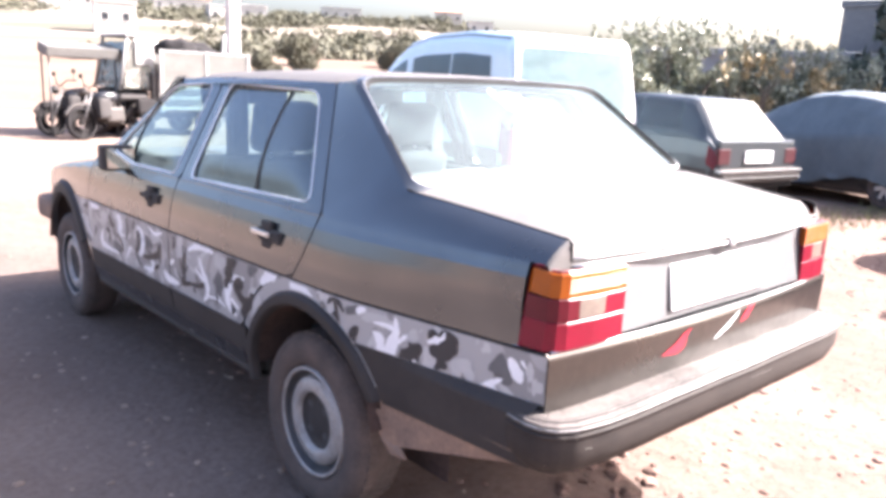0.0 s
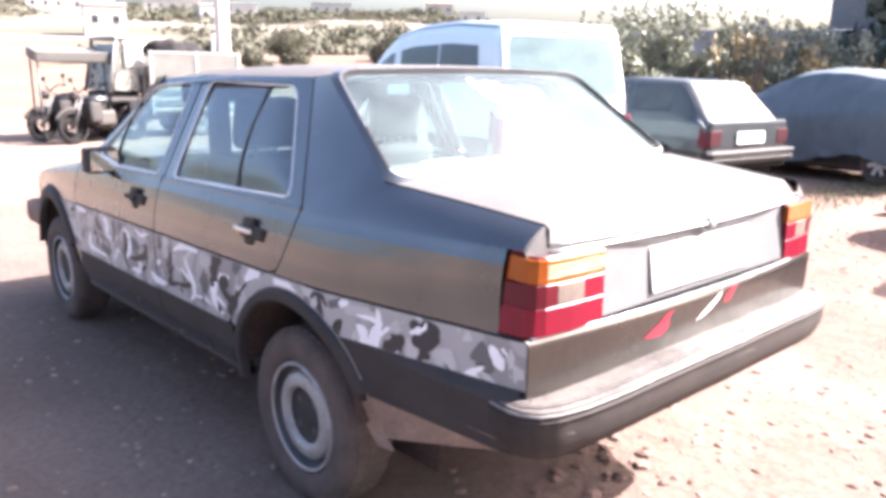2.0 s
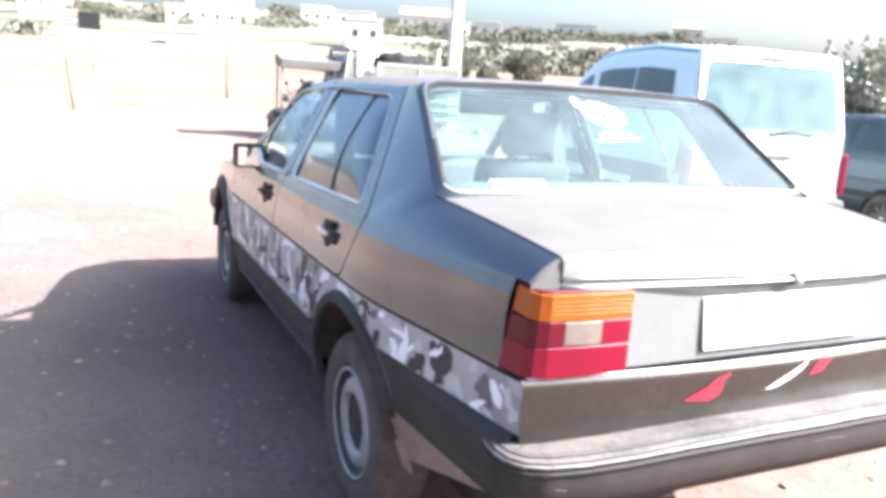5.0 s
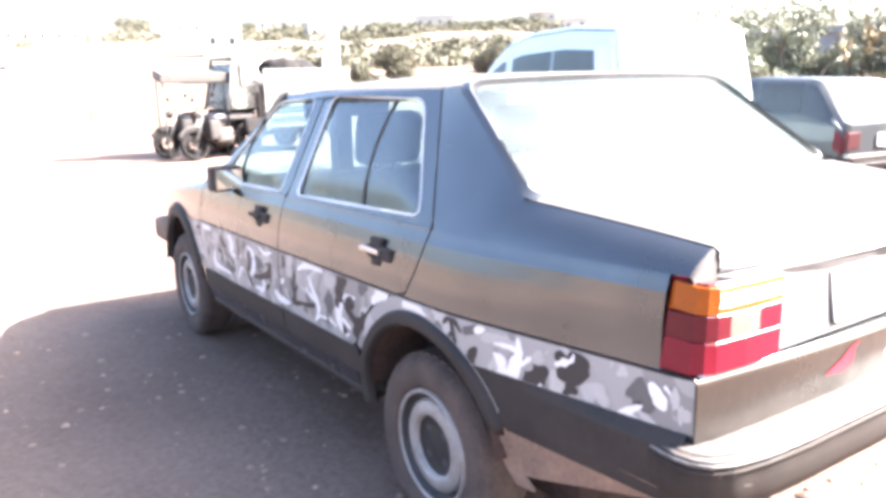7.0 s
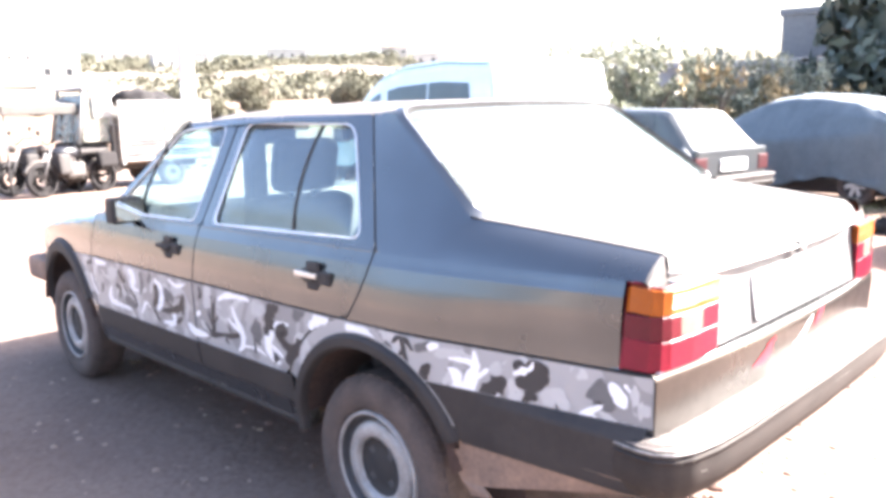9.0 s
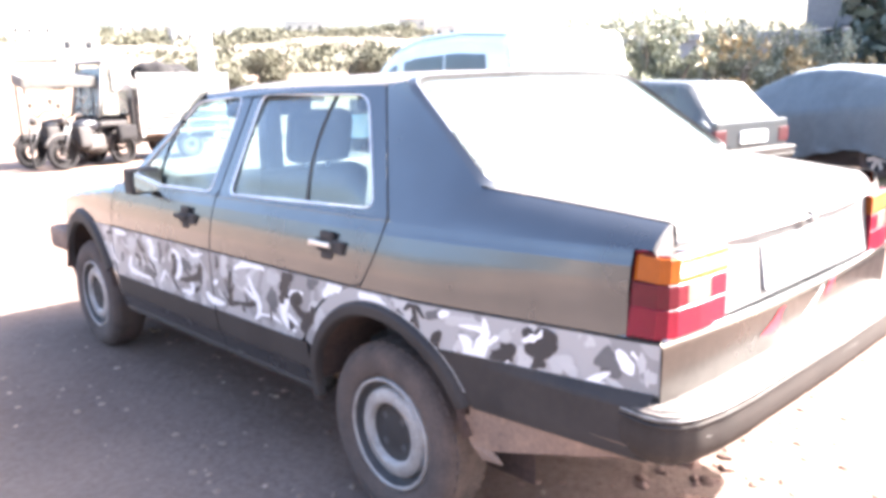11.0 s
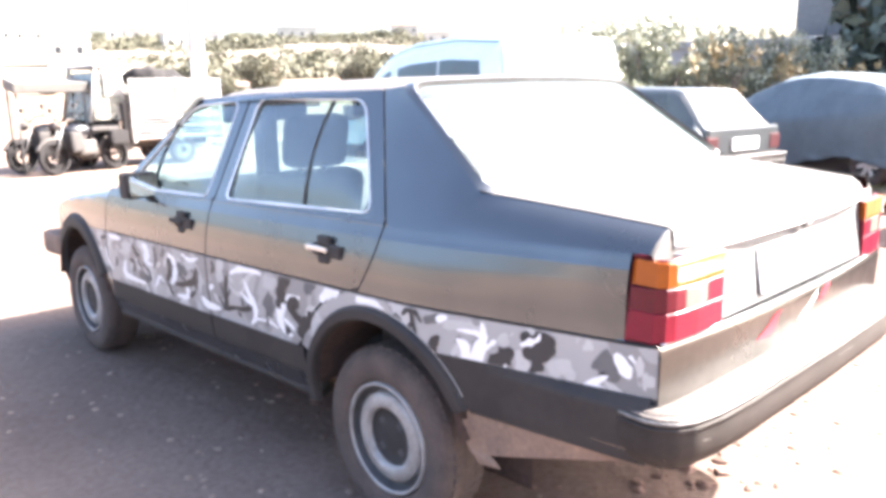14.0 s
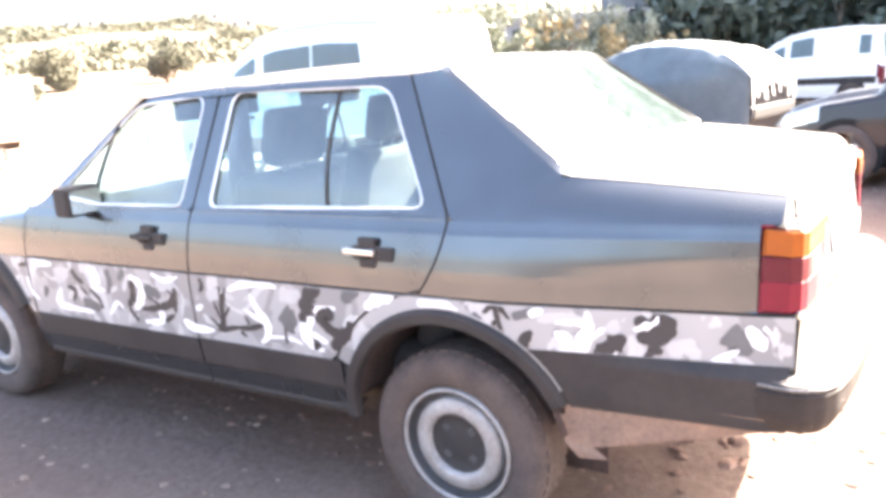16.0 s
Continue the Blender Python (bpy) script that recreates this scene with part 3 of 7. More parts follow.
def axis_steps(near0, near1, step, far):
    pts = list(np.arange(near0, near1 + 1e-6, step))
    d, p = step, near1
    while p < far:
        d *= 1.17
        p += d
        pts.append(p)
    d, p = step, near0
    while p > -far:
        d *= 1.17
        p -= d
        pts.insert(0, p)
    return pts


gx, gy = axis_steps(-5, 9, 0.16, 1400), axis_steps(-5, 10, 0.16, 1400)
gverts = [(x, y, ground_z(x, y)) for x in gx for y in gy]
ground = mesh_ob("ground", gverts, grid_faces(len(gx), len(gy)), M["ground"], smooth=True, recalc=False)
for poly in ground.data.polygons[:1]:
    if poly.normal.z < 0:
        ground.data.flip_normals()
tagged(ground, "bare reddish dirt yard with pebbles, running out to fields", "ground", kind="structure")

# pebbles and clods, uncountable
rs = random.Random(5)


def clod(verts, faces, x, y, z, r, rnd):
    k0 = len(verts)
    top = [(0, 0, 0.75)]
    pts = []
    for ring, (rr, h) in enumerate(((1.0, 0.05), (0.72, 0.48))):
        for k in range(6):
            a = k * math.pi / 3 + ring * 0.5
            q = rr * rnd.uniform(0.75, 1.2)
            pts.append((q * math.cos(a), q * math.sin(a), h * rnd.uniform(0.7, 1.2)))
    pts.append((0, 0, 0.7))
    st, ro = rnd.uniform(0.6, 1.0), rnd.uniform(0, 6.28)
    for px, py, pz in pts:
        qx, qy = px * r, py * r * st
        verts.append((x + qx * math.cos(ro) - qy * math.sin(ro), y + qx * math.sin(ro) + qy * math.cos(ro), z + pz * r * 0.8 - 0.1 * r))
    for k in range(6):
        a, b = k0 + k, k0 + (k + 1) % 6
        faces += [(a, b, b + 6, a + 6), (a + 6, b + 6, k0 + 12)]


pv, pf = [], []
for _ in range(3400):
    x, y = rs.uniform(-5.5, 8), rs.uniform(-4.5, 12)
    if rs.random() < 0.5:
        x, y = rs.uniform(-2.5, 6), rs.uniform(-3, 3)
    r = 0.004 + 0.02 * rs.random() ** 4
    clod(pv, pf, x, y, ground_z(x, y), r, rs)
for _ in range(900):
    a, d = rs.uniform(0.1, 1.9), rs.uniform(20.5, 30)
    x, y = d * math.cos(a), d * math.sin(a)
    clod(pv, pf, x, y, ground_z(x, y), 0.02 + 0.08 * rs.random() ** 4, rs)
cv, cf = [], []
for _ in range(3600):
    x, y = rs.uniform(-0.6, 5.5), rs.uniform(-3.2, 3.0)
    clod(cv, cf, x, y, ground_z(x, y), 0.005 + 0.022 * rs.random() ** 3, rs)
for _ in range(34):
    x, y = rs.gauss(0.16, 0.16), rs.gauss(-0.50, 0.10)
    clod(cv, cf, x, y, ground_z(x, y), 0.012 + 0.035 * rs.random() ** 2, rs)
tagged(mesh_ob("dirt_clods", cv, cf, M["clod"], recalc=False), "crumbled reddish clods of dirt behind the saloon", "clods", kind="stuff")
pebbles = mesh_ob("pebbles", pv, pf, M["stone"], recalc=False)
tagged(pebbles, "loose pebbles and clods of dry earth", "pebbles", kind="stuff")

# larger single stones in the dirt
for x, y, r in ((-0.02, -0.98, 0.035), (0.16, -1.02, 0.03), (0.62, -0.6, 0.02), (1.15, -0.45, 0.025), (2.3, 0.45, 0.05), (1.5, -1.3, 0.03), (0.45, -1.35, 0.035), (2.6, -0.2, 0.03), (1.9, 0.9, 0.03), (3.3, 1.2, 0.045), (0.75, -1.7, 0.022), (-1.3, 4.6, 0.05), (-2.2, 5.2, 0.045), (0.9, 0.05, 0.03), (3.01, 0.29, 0.045), (2.16, -0.14, 0.04), (2.24, -0.2, 0.03), (1.43, -0.2, 0.03), (0.76, -0.39, 0.035), (1.7, -0.57, 0.03)):
    sv, sf = [], []
    clod(sv, sf, x, y, ground_z(x, y), r, rs)
    tagged(mesh_ob("stone", sv, sf, M["stone"], bevel=r * 0.08), "pale rough stone lying on the dirt", "stone", "stones in the yard")


# ---- vegetation ----
def leaf_cloud(name, blobs, count, size, mat, seed, parent=None, label="", stretch=1.6):
    """Many small folded leaves spread through uneven blobs (x, y, z, rx, ry, rz)."""
    rnd = random.Random(seed)
    vol = [b[3] * b[4] * b[5] for b in blobs]
    verts, faces = [], []
    for _ in range(count):
        b = rnd.choices(blobs, vol)[0]
        u, v = rnd.uniform(-1, 1), rnd.uniform(0, 6.283)
        rr = rnd.uniform(0.45, 1.0) ** 0.6 * (1 + 0.25 * noise.noise((b[0] + u * 2, b[1] + v, b[2])))
        s = math.sqrt(1 - u * u)
        c = Vector((b[0] + b[3] * rr * s * math.cos(v), b[1] + b[4] * rr * s * math.sin(v), b[2] + b[5] * rr * u))
        e = Euler((rnd.uniform(0, 6.28), rnd.uniform(0, 6.28), rnd.uniform(0, 6.28))).to_matrix()
        L, W = size * rnd.uniform(0.6, 1.4) * stretch / 2, size * rnd.uniform(0.6, 1.3) / 2
        k = len(verts)
        for q in ((-L, 0, 0), (0, W, 0.2 * W), (L, 0, 0.35 * W), (0, -W, 0.2 * W)):
            verts.append(c + e @ Vector(q))
        faces += [(k, k + 1, k + 2), (k, k + 2, k + 3)]
    ob = mesh_ob(name, verts, faces, mat, parent, label, recalc=False)
    return ob


def limbs(bm, root, top, r, rnd, n=5, spread=0.8):
    root, top = Vector(root), Vector(top)
    mid = root.lerp(top, 0.5) + Vector((rnd.uniform(-.1, .1), rnd.uniform(-.1, .1), 0))
    add_tube(bm, [root - Vector((0, 0, 0.1)), mid, top], [r, r * 0.75, r * 0.35], 7)
    for _ in range(n):
        t = rnd.uniform(0.35, 0.95)
        a = root.lerp(top, t)
        h = (top - root).length
        b = a + Vector((rnd.uniform(-1, 1) * spread, rnd.uniform(-1, 1) * spread, rnd.uniform(0.15, 0.5) * h * 0.6))
        add_tube(bm, [a, a.lerp(b, 0.5) + Vector((0, 0, 0.06)), b], [r * 0.4, r * 0.28, r * 0.1], 5)


def bush(x, y, w, h, seed, mat, label, group, count=900, leaf=0.11, z0=None):
    rnd = random.Random(seed)
    z = ground_z(x, y) if z0 is None else z0
    t = thing("shrub", label, "shrub", group, at=pose(x, y, z))
    bm = bmesh.new()
    for k in range(4):
        limbs(bm, (rnd.uniform(-.2, .2) * w, rnd.uniform(-.2, .2) * w, 0), (rnd.uniform(-.6, .6) * w, rnd.uniform(-.6, .6) * w, h * rnd.uniform(0.65, 0.95)), 0.03 * h / 2 + 0.01, rnd, 4, 0.35 * w)
    part("branchwork", bm, M["bark"], t, "", True)
    blobs = []
    for k in range(11):
        a, d = rnd.uniform(0, 6.28), rnd.uniform(0, 0.75) * w
        q = rnd.uniform(0.25, 0.5) * w
        blobs.append((d * math.cos(a), d * math.sin(a), h * rnd.uniform(0.25, 0.88), q, q, q * rnd.uniform(0.6, 1.0)))
    for k in range(7):
        a, d = rnd.uniform(0, 6.28), rnd.uniform(0, 0.9) * w
        blobs.append((d * math.cos(a), d * math.sin(a), h * rnd.uniform(0.9, 1.04), 0.13 * w, 0.13 * w, 0.14 * h))
    for k in range(9):
        a, d = rnd.uniform(0, 6.28), rnd.uniform(0, 0.85) * w
        blobs.append((d * math.cos(a), d * math.sin(a), h * rnd.uniform(1.02, 1.14), 0.05 * w, 0.05 * w, 0.13 * h))
    leaf_cloud("foliage", blobs, count, leaf, M[mat], seed, t, stretch=2.0)
    return t


def tree(x, y, h, w, seed, mat, label, group, count=4200, leaf=0.28):
    rnd = random.Random(seed)
    z = ground_z(x, y)
    t = thing("tree", label, "tree", group, at=pose(x, y, z))
    bm = bmesh.new()
    limbs(bm, (0, 0, 0), (rnd.uniform(-.3, .3), rnd.uniform(-.3, .3), h * 0.85), 0.16, rnd, 12, w * 0.6)
    part("trunk", bm, M["bark"], t, "", True)
    blobs = []
    for k in range(22):
        a, d = rnd.uniform(0, 6.28), rnd.uniform(0, 0.8) * w
        q = rnd.uniform(0.28, 0.5) * w
        blobs.append((d * math.cos(a), d * math.sin(a), h * rnd.uniform(0.12, 0.95), q, q, q * rnd.uniform(0.7, 1.2)))
    leaf_cloud("crown", blobs, count, leaf, M[mat], seed, t)
    return t


hedge_spots = [(8.6, 8.2, 1.1, 1.2), (9.9, 7.9, 1.1, 1.5), (11.3, 7.6, 1.2, 2.2), (12.6, 7.2, 1.3, 2.4), (14.0, 6.7, 1.3, 2.35), (15.2, 6.2, 1.3, 2.2), (16.3, 5.4, 1.2, 2.0)]
for k, (x, y, w, h) in enumerate(hedge_spots):
    bush(x, y, w, h, 40 + k, "leaf_hedge", "dense sunlit grey-green shrub of a hedge", "hedge shrubs", 13000, 0.055)
for k, (x, y, w, h) in enumerate(((13.2, 6.0, 0.9, 1.9), (14.8, 5.3, 0.9, 1.7), (16.4, 4.6, 0.8, 1.5))):
    bush(x, y, w, h, 60 + k, "leaf_dry", "dry yellowing shrub at the hedge's foot", "dry shrubs", 2600, 0.08)
dark_spots = [(20.8, 4.2, 5.5, 2.4), (21.5, 1.8, 8.2, 2.8), (21.0, -1.2, 8.0, 2.8), (22.0, -4.2, 8.5, 2.9), (21.0, -7.2, 8.0, 2.8), (25.5, 5.6, 4.5, 2.2), (25.0, 3.0, 9.5, 3.0), (25.5, -2.5, 9.5, 3.0), (20.0, -10.2, 8.0, 2.8)]
for k, (x, y, h, w) in enumerate(dark_spots):
    tree(x, y, h, w, 80 + k, "leaf_dark", "tall dark shaded evergreen tree in a row", "dark trees", 3800, 0.34)
# low shrubs in front of the dark trees, closing the gap near the ground
for k in range(9):
    bush(18.6 + 0.4 * (k % 3), 4.5 - 1.7 * k, 1.5, 2.6, 110 + k, "leaf_dark", "dark undergrowth below the trees", "undergrowth", 1500, 0.2)

# scrub on the hillside: far off, uncountable
rnd = random.Random(9)
blobs = []
for _ in range(1900):
    a = rnd.uniform(0.62, 1.75)
    d = 60 + 340 * rnd.random() ** 0.95
    x, y = d * math.cos(a), d * math.sin(a)
    if noise.noise((x * 0.02, y * 0.02, 8.0)) < (0.0 if a < 1.25 else 0.18):
        continue
    q = rnd.uniform(0.6, 1.9) * (0.6 + d / 190)
    blobs.append((x, y, ground_z(x, y) + q * 0.3, q, q, q * 0.6))
for _ in range(1000):
    a = rnd.uniform(0.78, 1.2)
    d = 75 + 260 * rnd.random() ** 1.3
    x, y = d * math.cos(a), d * math.sin(a)
    if noise.noise((x * 0.035, y * 0.035, 2.0)) < 0.06:
        continue
    q = rnd.uniform(0.7, 1.6) * (0.5 + d / 170)
    blobs.append((x, y, ground_z(x, y) + q * 0.35, q, q, q * 0.7))
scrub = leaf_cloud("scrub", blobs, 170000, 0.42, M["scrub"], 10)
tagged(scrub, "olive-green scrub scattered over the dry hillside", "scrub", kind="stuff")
for k, (x, y, w, h) in enumerate(((25.0, 43.0, 2.0, 2.3), (31.0, 40.5, 1.8, 2.0), (21.5, 47.0, 1.5, 1.7), (20.0, 38.0, 1.2, 1.3), (40.0, 40.0, 2.2, 2.2), (29.0, 49.0, 1.7, 1.9), (36.0, 47.0, 1.6, 1.8), (15.5, 55.0, 1.0, 1.0))):
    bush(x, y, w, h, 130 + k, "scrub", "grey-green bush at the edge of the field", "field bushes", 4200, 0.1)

# dry grass along the edge of the parking row
gv, gf = [], []
for _ in range(3200):
    x = rnd.uniform(4.5, 13)
    y = 1.9 - 0.13 * (x - 5) + rnd.gauss(0, 0.28)
    z = ground_z(x, y)
    k, a, h = len(gv), rnd.uniform(0, 6.28), rnd.uniform(0.02, 0.085)
    dx, dy = math.cos(a) * 0.008, math.sin(a) * 0.008
    bx, by = rnd.uniform(-.05, .05), rnd.uniform(-.05, .05)
    gv += [(x - dx, y - dy, z - 0.01), (x + dx, y + dy, z - 0.01), (x + bx, y + by, z + h)]
    gf.append((k, k + 1, k + 2))
tagged(mesh_ob("dry_grass", gv, gf, M["grass_dry"], recalc=False), "thin dry grass and weeds along the parked row", "grass", kind="stuff")

# ---- poles and far buildings ----
pole = thing("concrete_pole", "tall square concrete electricity pole", "pole", at=pose(9.0, 20.3, ground_z(9, 20.3)))
bm = bmesh.new()
for lo, hi, a, b in ((-0.3, 4.0, 0.2, 0.17), (4.0, 9.0, 0.17, 0.12)):
    q = bmesh.ops.create_cone(bm, cap_ends=True, segments=4, radius1=a * 1.25, radius2=b * 1.25, depth=hi - lo, matrix=Matrix.Translation((0, 0, (lo + hi) / 2)) @ Matrix.Rotation(radians(45), 4, "Z"))
part("shaft", bm, M["concrete"], pole)
for z in (1.5, 3.2, 4.9, 6.6):
    box("rung_recess", (-0.05, -0.185, z), (0.05, -0.15, z + 0.9), M["grey_wall"], pole, 0.01)

for x, y, tilt, tall in ((-1.83, 21.1, 6.5, 2.75), (3.6, 29.9, 0.3, 4.3)):
    t = thing("fence_post", "thin leaning wooden fence post", "post", "fence posts", at=pose(x, y, ground_z(x, y), 0, -tilt, 0))
    tube("stake", [(0, 0, -0.2), (0.02, 0, tall * 0.46), (0, 0.02, tall)], [0.05, 0.042, 0.03], M["wood"], t)
sign = thing("sign_board", "small dark square board on a thin post", "sign", at=pose(-1.25, 43.0, ground_z(-1.25, 43.0)))
tube("post", [(0.1, 0, -0.3), (0.1, 0, 2.6)], 0.04, M["wood"], sign)
box("board", (-0.55, -0.05, 2.1), (0.5, -0.01, 2.95), M["cloth_dark"], sign, 0.01, "dark weathered board")


def house(x, y, w, d, h, rot, label, wall="plaster", windows=4, flat=True):
    t = thing("house", label, "house", "far houses", at=pose(x, y, ground_z(x, y) - 0.4, 0, 0, rot))
    box("wall", (-w / 2, -d / 2, 0), (w / 2, d / 2, h), M[wall], t)
    if flat:
        box("roof", (-w / 2 - 0.15, -d / 2 - 0.15, h), (w / 2 + 0.15, d / 2 + 0.15, h + 0.35), M[wall], t)
    else:
        mesh_ob("roof", [(-w / 2 - .3, -d / 2 - .3, h), (w / 2 + .3, -d / 2 - .3, h), (w / 2 + .3, d / 2 + .3, h), (-w / 2 - .3, d / 2 + .3, h), (-w / 2, 0, h + d * .3), (w / 2, 0, h + d * .3)], [(0, 1, 5, 4), (2, 3, 4, 5), (0, 4, 3), (1, 2, 5), (0, 1, 2, 3)], M["terracotta"], t)
    for i in range(windows):
        cx = -w / 2 + w * (i + 0.5) / windows
        win = box("window", (cx - 0.4, -d / 2 - 0.03, h * 0.45), (cx + 0.4, -d / 2 + 0.05, h * 0.45 + 1.0), M["window_dark"], t)
        box("sill", (cx - 0.6, -d / 2 - 0.12, h * 0.45 - 0.1), (cx + 0.6, -d / 2, h * 0.45), M["concrete"], win)
    return t


for x, y, w, d, h, rot, wall, n, flat in ((-6, 118, 9, 7, 4.5, 4, "plaster", 3, True), (14, 112, 16, 8, 4.0, -8, "plaster", 5, True), (31, 116, 8, 7, 5.0, -14, "plaster", 3, True), (40, 128, 14, 8, 4.5, -20, "plaster", 4, True), (-28, 128, 18, 8, 4.0, 8, "plaster", 5, True),
                                         (52, 100, 6, 5, 4.0, -24, "plaster", 2, True), (58, 138, 16, 9, 5.0, -22, "plaster", 5, False), (80, 120, 12, 8, 4.0, -35, "plaster", 4, True), (104, 118, 9, 7, 4.5, -40, "plaster", 3, False), (22, 150, 20, 9, 6.5, -6, "grey_wall", 6, True), (2, 165, 12, 9, 8.5, 2, "grey_wall", 4, True), (88, 92, 7, 6, 3.6, -42, "plaster", 2, True)):
    house(x * 1.7, y * 1.7, w, d, h, rot, "far flat-roofed whitewashed house on the slope" if flat else "far whitewashed house with a pitched tiled roof", wall, n, flat)

for x, y, w, h in ((36.0, 110.0, 5.2, 4.2), (74.0, 158.0, 4.6, 3.8)):
    house(x, y, w, 5.0, h, -15, "small whitewashed house among the scrub", "plaster", 2, True)

# low white shed beyond the field
w = 5.0
t = thing("shed", "low white farm shed beyond the field", "shed", at=pose(10.4, 101.0, ground_z(10.4, 101.0) - 0.3, 0, 0, -10))
box("wall", (-w / 2, -3, 0), (w / 2, 3, 1.7), M["plaster"], t)
mesh_ob("roof", [(-w / 2, -3.2, 1.7), (w / 2, -3.2, 1.7), (w / 2, 3.2, 1.7), (-w / 2, 3.2, 1.7), (-w / 2, 0, 2.3), (w / 2, 0, 2.3)], [(0, 1, 5, 4), (2, 3, 4, 5), (0, 4, 3), (1, 2, 5), (0, 1, 2, 3)], M["plaster"], t)

# grey flat-roofed house behind the hedge, with a dish
gh = thing("roadside_house", "low grey flat-roofed house behind the hedge", "house", at=pose(24.5, 12.5, 0, 0, 0, -58))
box("wall", (-5, -3.5, -0.2), (5, 3.5, 2.5), M["grey_wall"], gh)
box("parapet", (-5.1, -3.6, 2.5), (5.1, 3.6, 2.75), M["grey_wall"], gh, 0.03)
for x in (-3, 0.2, 3.2):
    box("window", (x - 0.6, -3.56, 1.1), (x + 0.6, -3.4, 2.3), M["window_dark"], gh)
dish = thing("satellite_dish", "small grey satellite dish on the flat roof", "dish", at=pose(22.6, 10.2, 2.75) @ Matrix.Scale(0.32, 4))
tube("mast", [(0, 0, -0.1), (0, 0, 0.75)], 0.03, M["steel"], dish)
lathe("bowl", [(0.0005, 0.0), (0.2, 0.02), (0.34, 0.07), (0.42, 0.13)], M["steel"], dish, 24, Matrix.Translation((0, 0, 0.8)) @ Matrix.Rotation(radians(215), 4, "Z") @ Matrix.Rotation(radians(-25), 4, "Y"))
tall = thing("tall_house", "grey flat-roofed building partly hidden by the dark trees", "house", at=pose(32.9, 7.57, 0, 0, 0, 15))
box("wall", (-4, -4, -0.2), (4, 4, 4.6), M["dark_wall"], tall)
for z in (1.2, 2.9):
    for y in (-2.2, 1.6):
        box("window", (-4.05, y - 0.6, z), (-3.9, y + 0.6, z + 1.1), M["window_dark"], tall)
box("parapet", (-4.1, -4.1, 4.6), (4.1, 4.1, 4.85), M["dark_wall"], tall, 0.03)

# ---- the saloon: rear axle at y = 0, nose towards +y ----
PITCH = 0.018                       # it stands a little nose-down
SK_Z = [0.26, 0.34, 0.42, 0.50, 0.62, 0.735, 0.752, 0.765, 0.81, 0.87, 0.920, 0.934, 0.957]
SK_X = [0.770, 0.800, 0.822, 0.833, 0.840, 0.842, 0.842, 0.8405, 0.8365, 0.8245, 0.8100, 0.8030, 0.793]


def side_x(y, z):
    x = float(np.interp(z, SK_Z, SK_X))
    if y > 1.9:
        x -= 0.055 * (y - 1.9) ** 2 + 0.7 * max(0, y - 2.80) ** 2
    if y < 0.0:
        k = min(-y, 0.3)
        high = min(1.0, max(0.0, (z - 0.80) / 0.15))
        x -= (0.15 * (k * k / 0.6 + max(0, -0.3 - y))) * (1 - 0.25 * high)
    if y < -0.85:
        x -= 0.8 * (-0.85 - y) ** 1.5
    return x


def bow(x):
    return 0.045 * (x / 0.735) ** 2


def apron_y(z):
    v = (0.755 - z) / 0.16
    return -0.930 - 0.009 * (1 - math.exp(-v * 30)) + 0.006 * v


def wing_z(y):
    return 0.918 - 0.10 * max(0, y - 2.05) - 0.5 * max(0, y - 2.62) ** 2


def glass_x(z):
    return 0.789 - (z - 0.957) * 0.50


def lean(v):
    return (v[0], v[1], v[2] - PITCH * v[1])


ARCH_R = 0.405


def arch_c(yc):
    return 0.335 + PITCH * yc


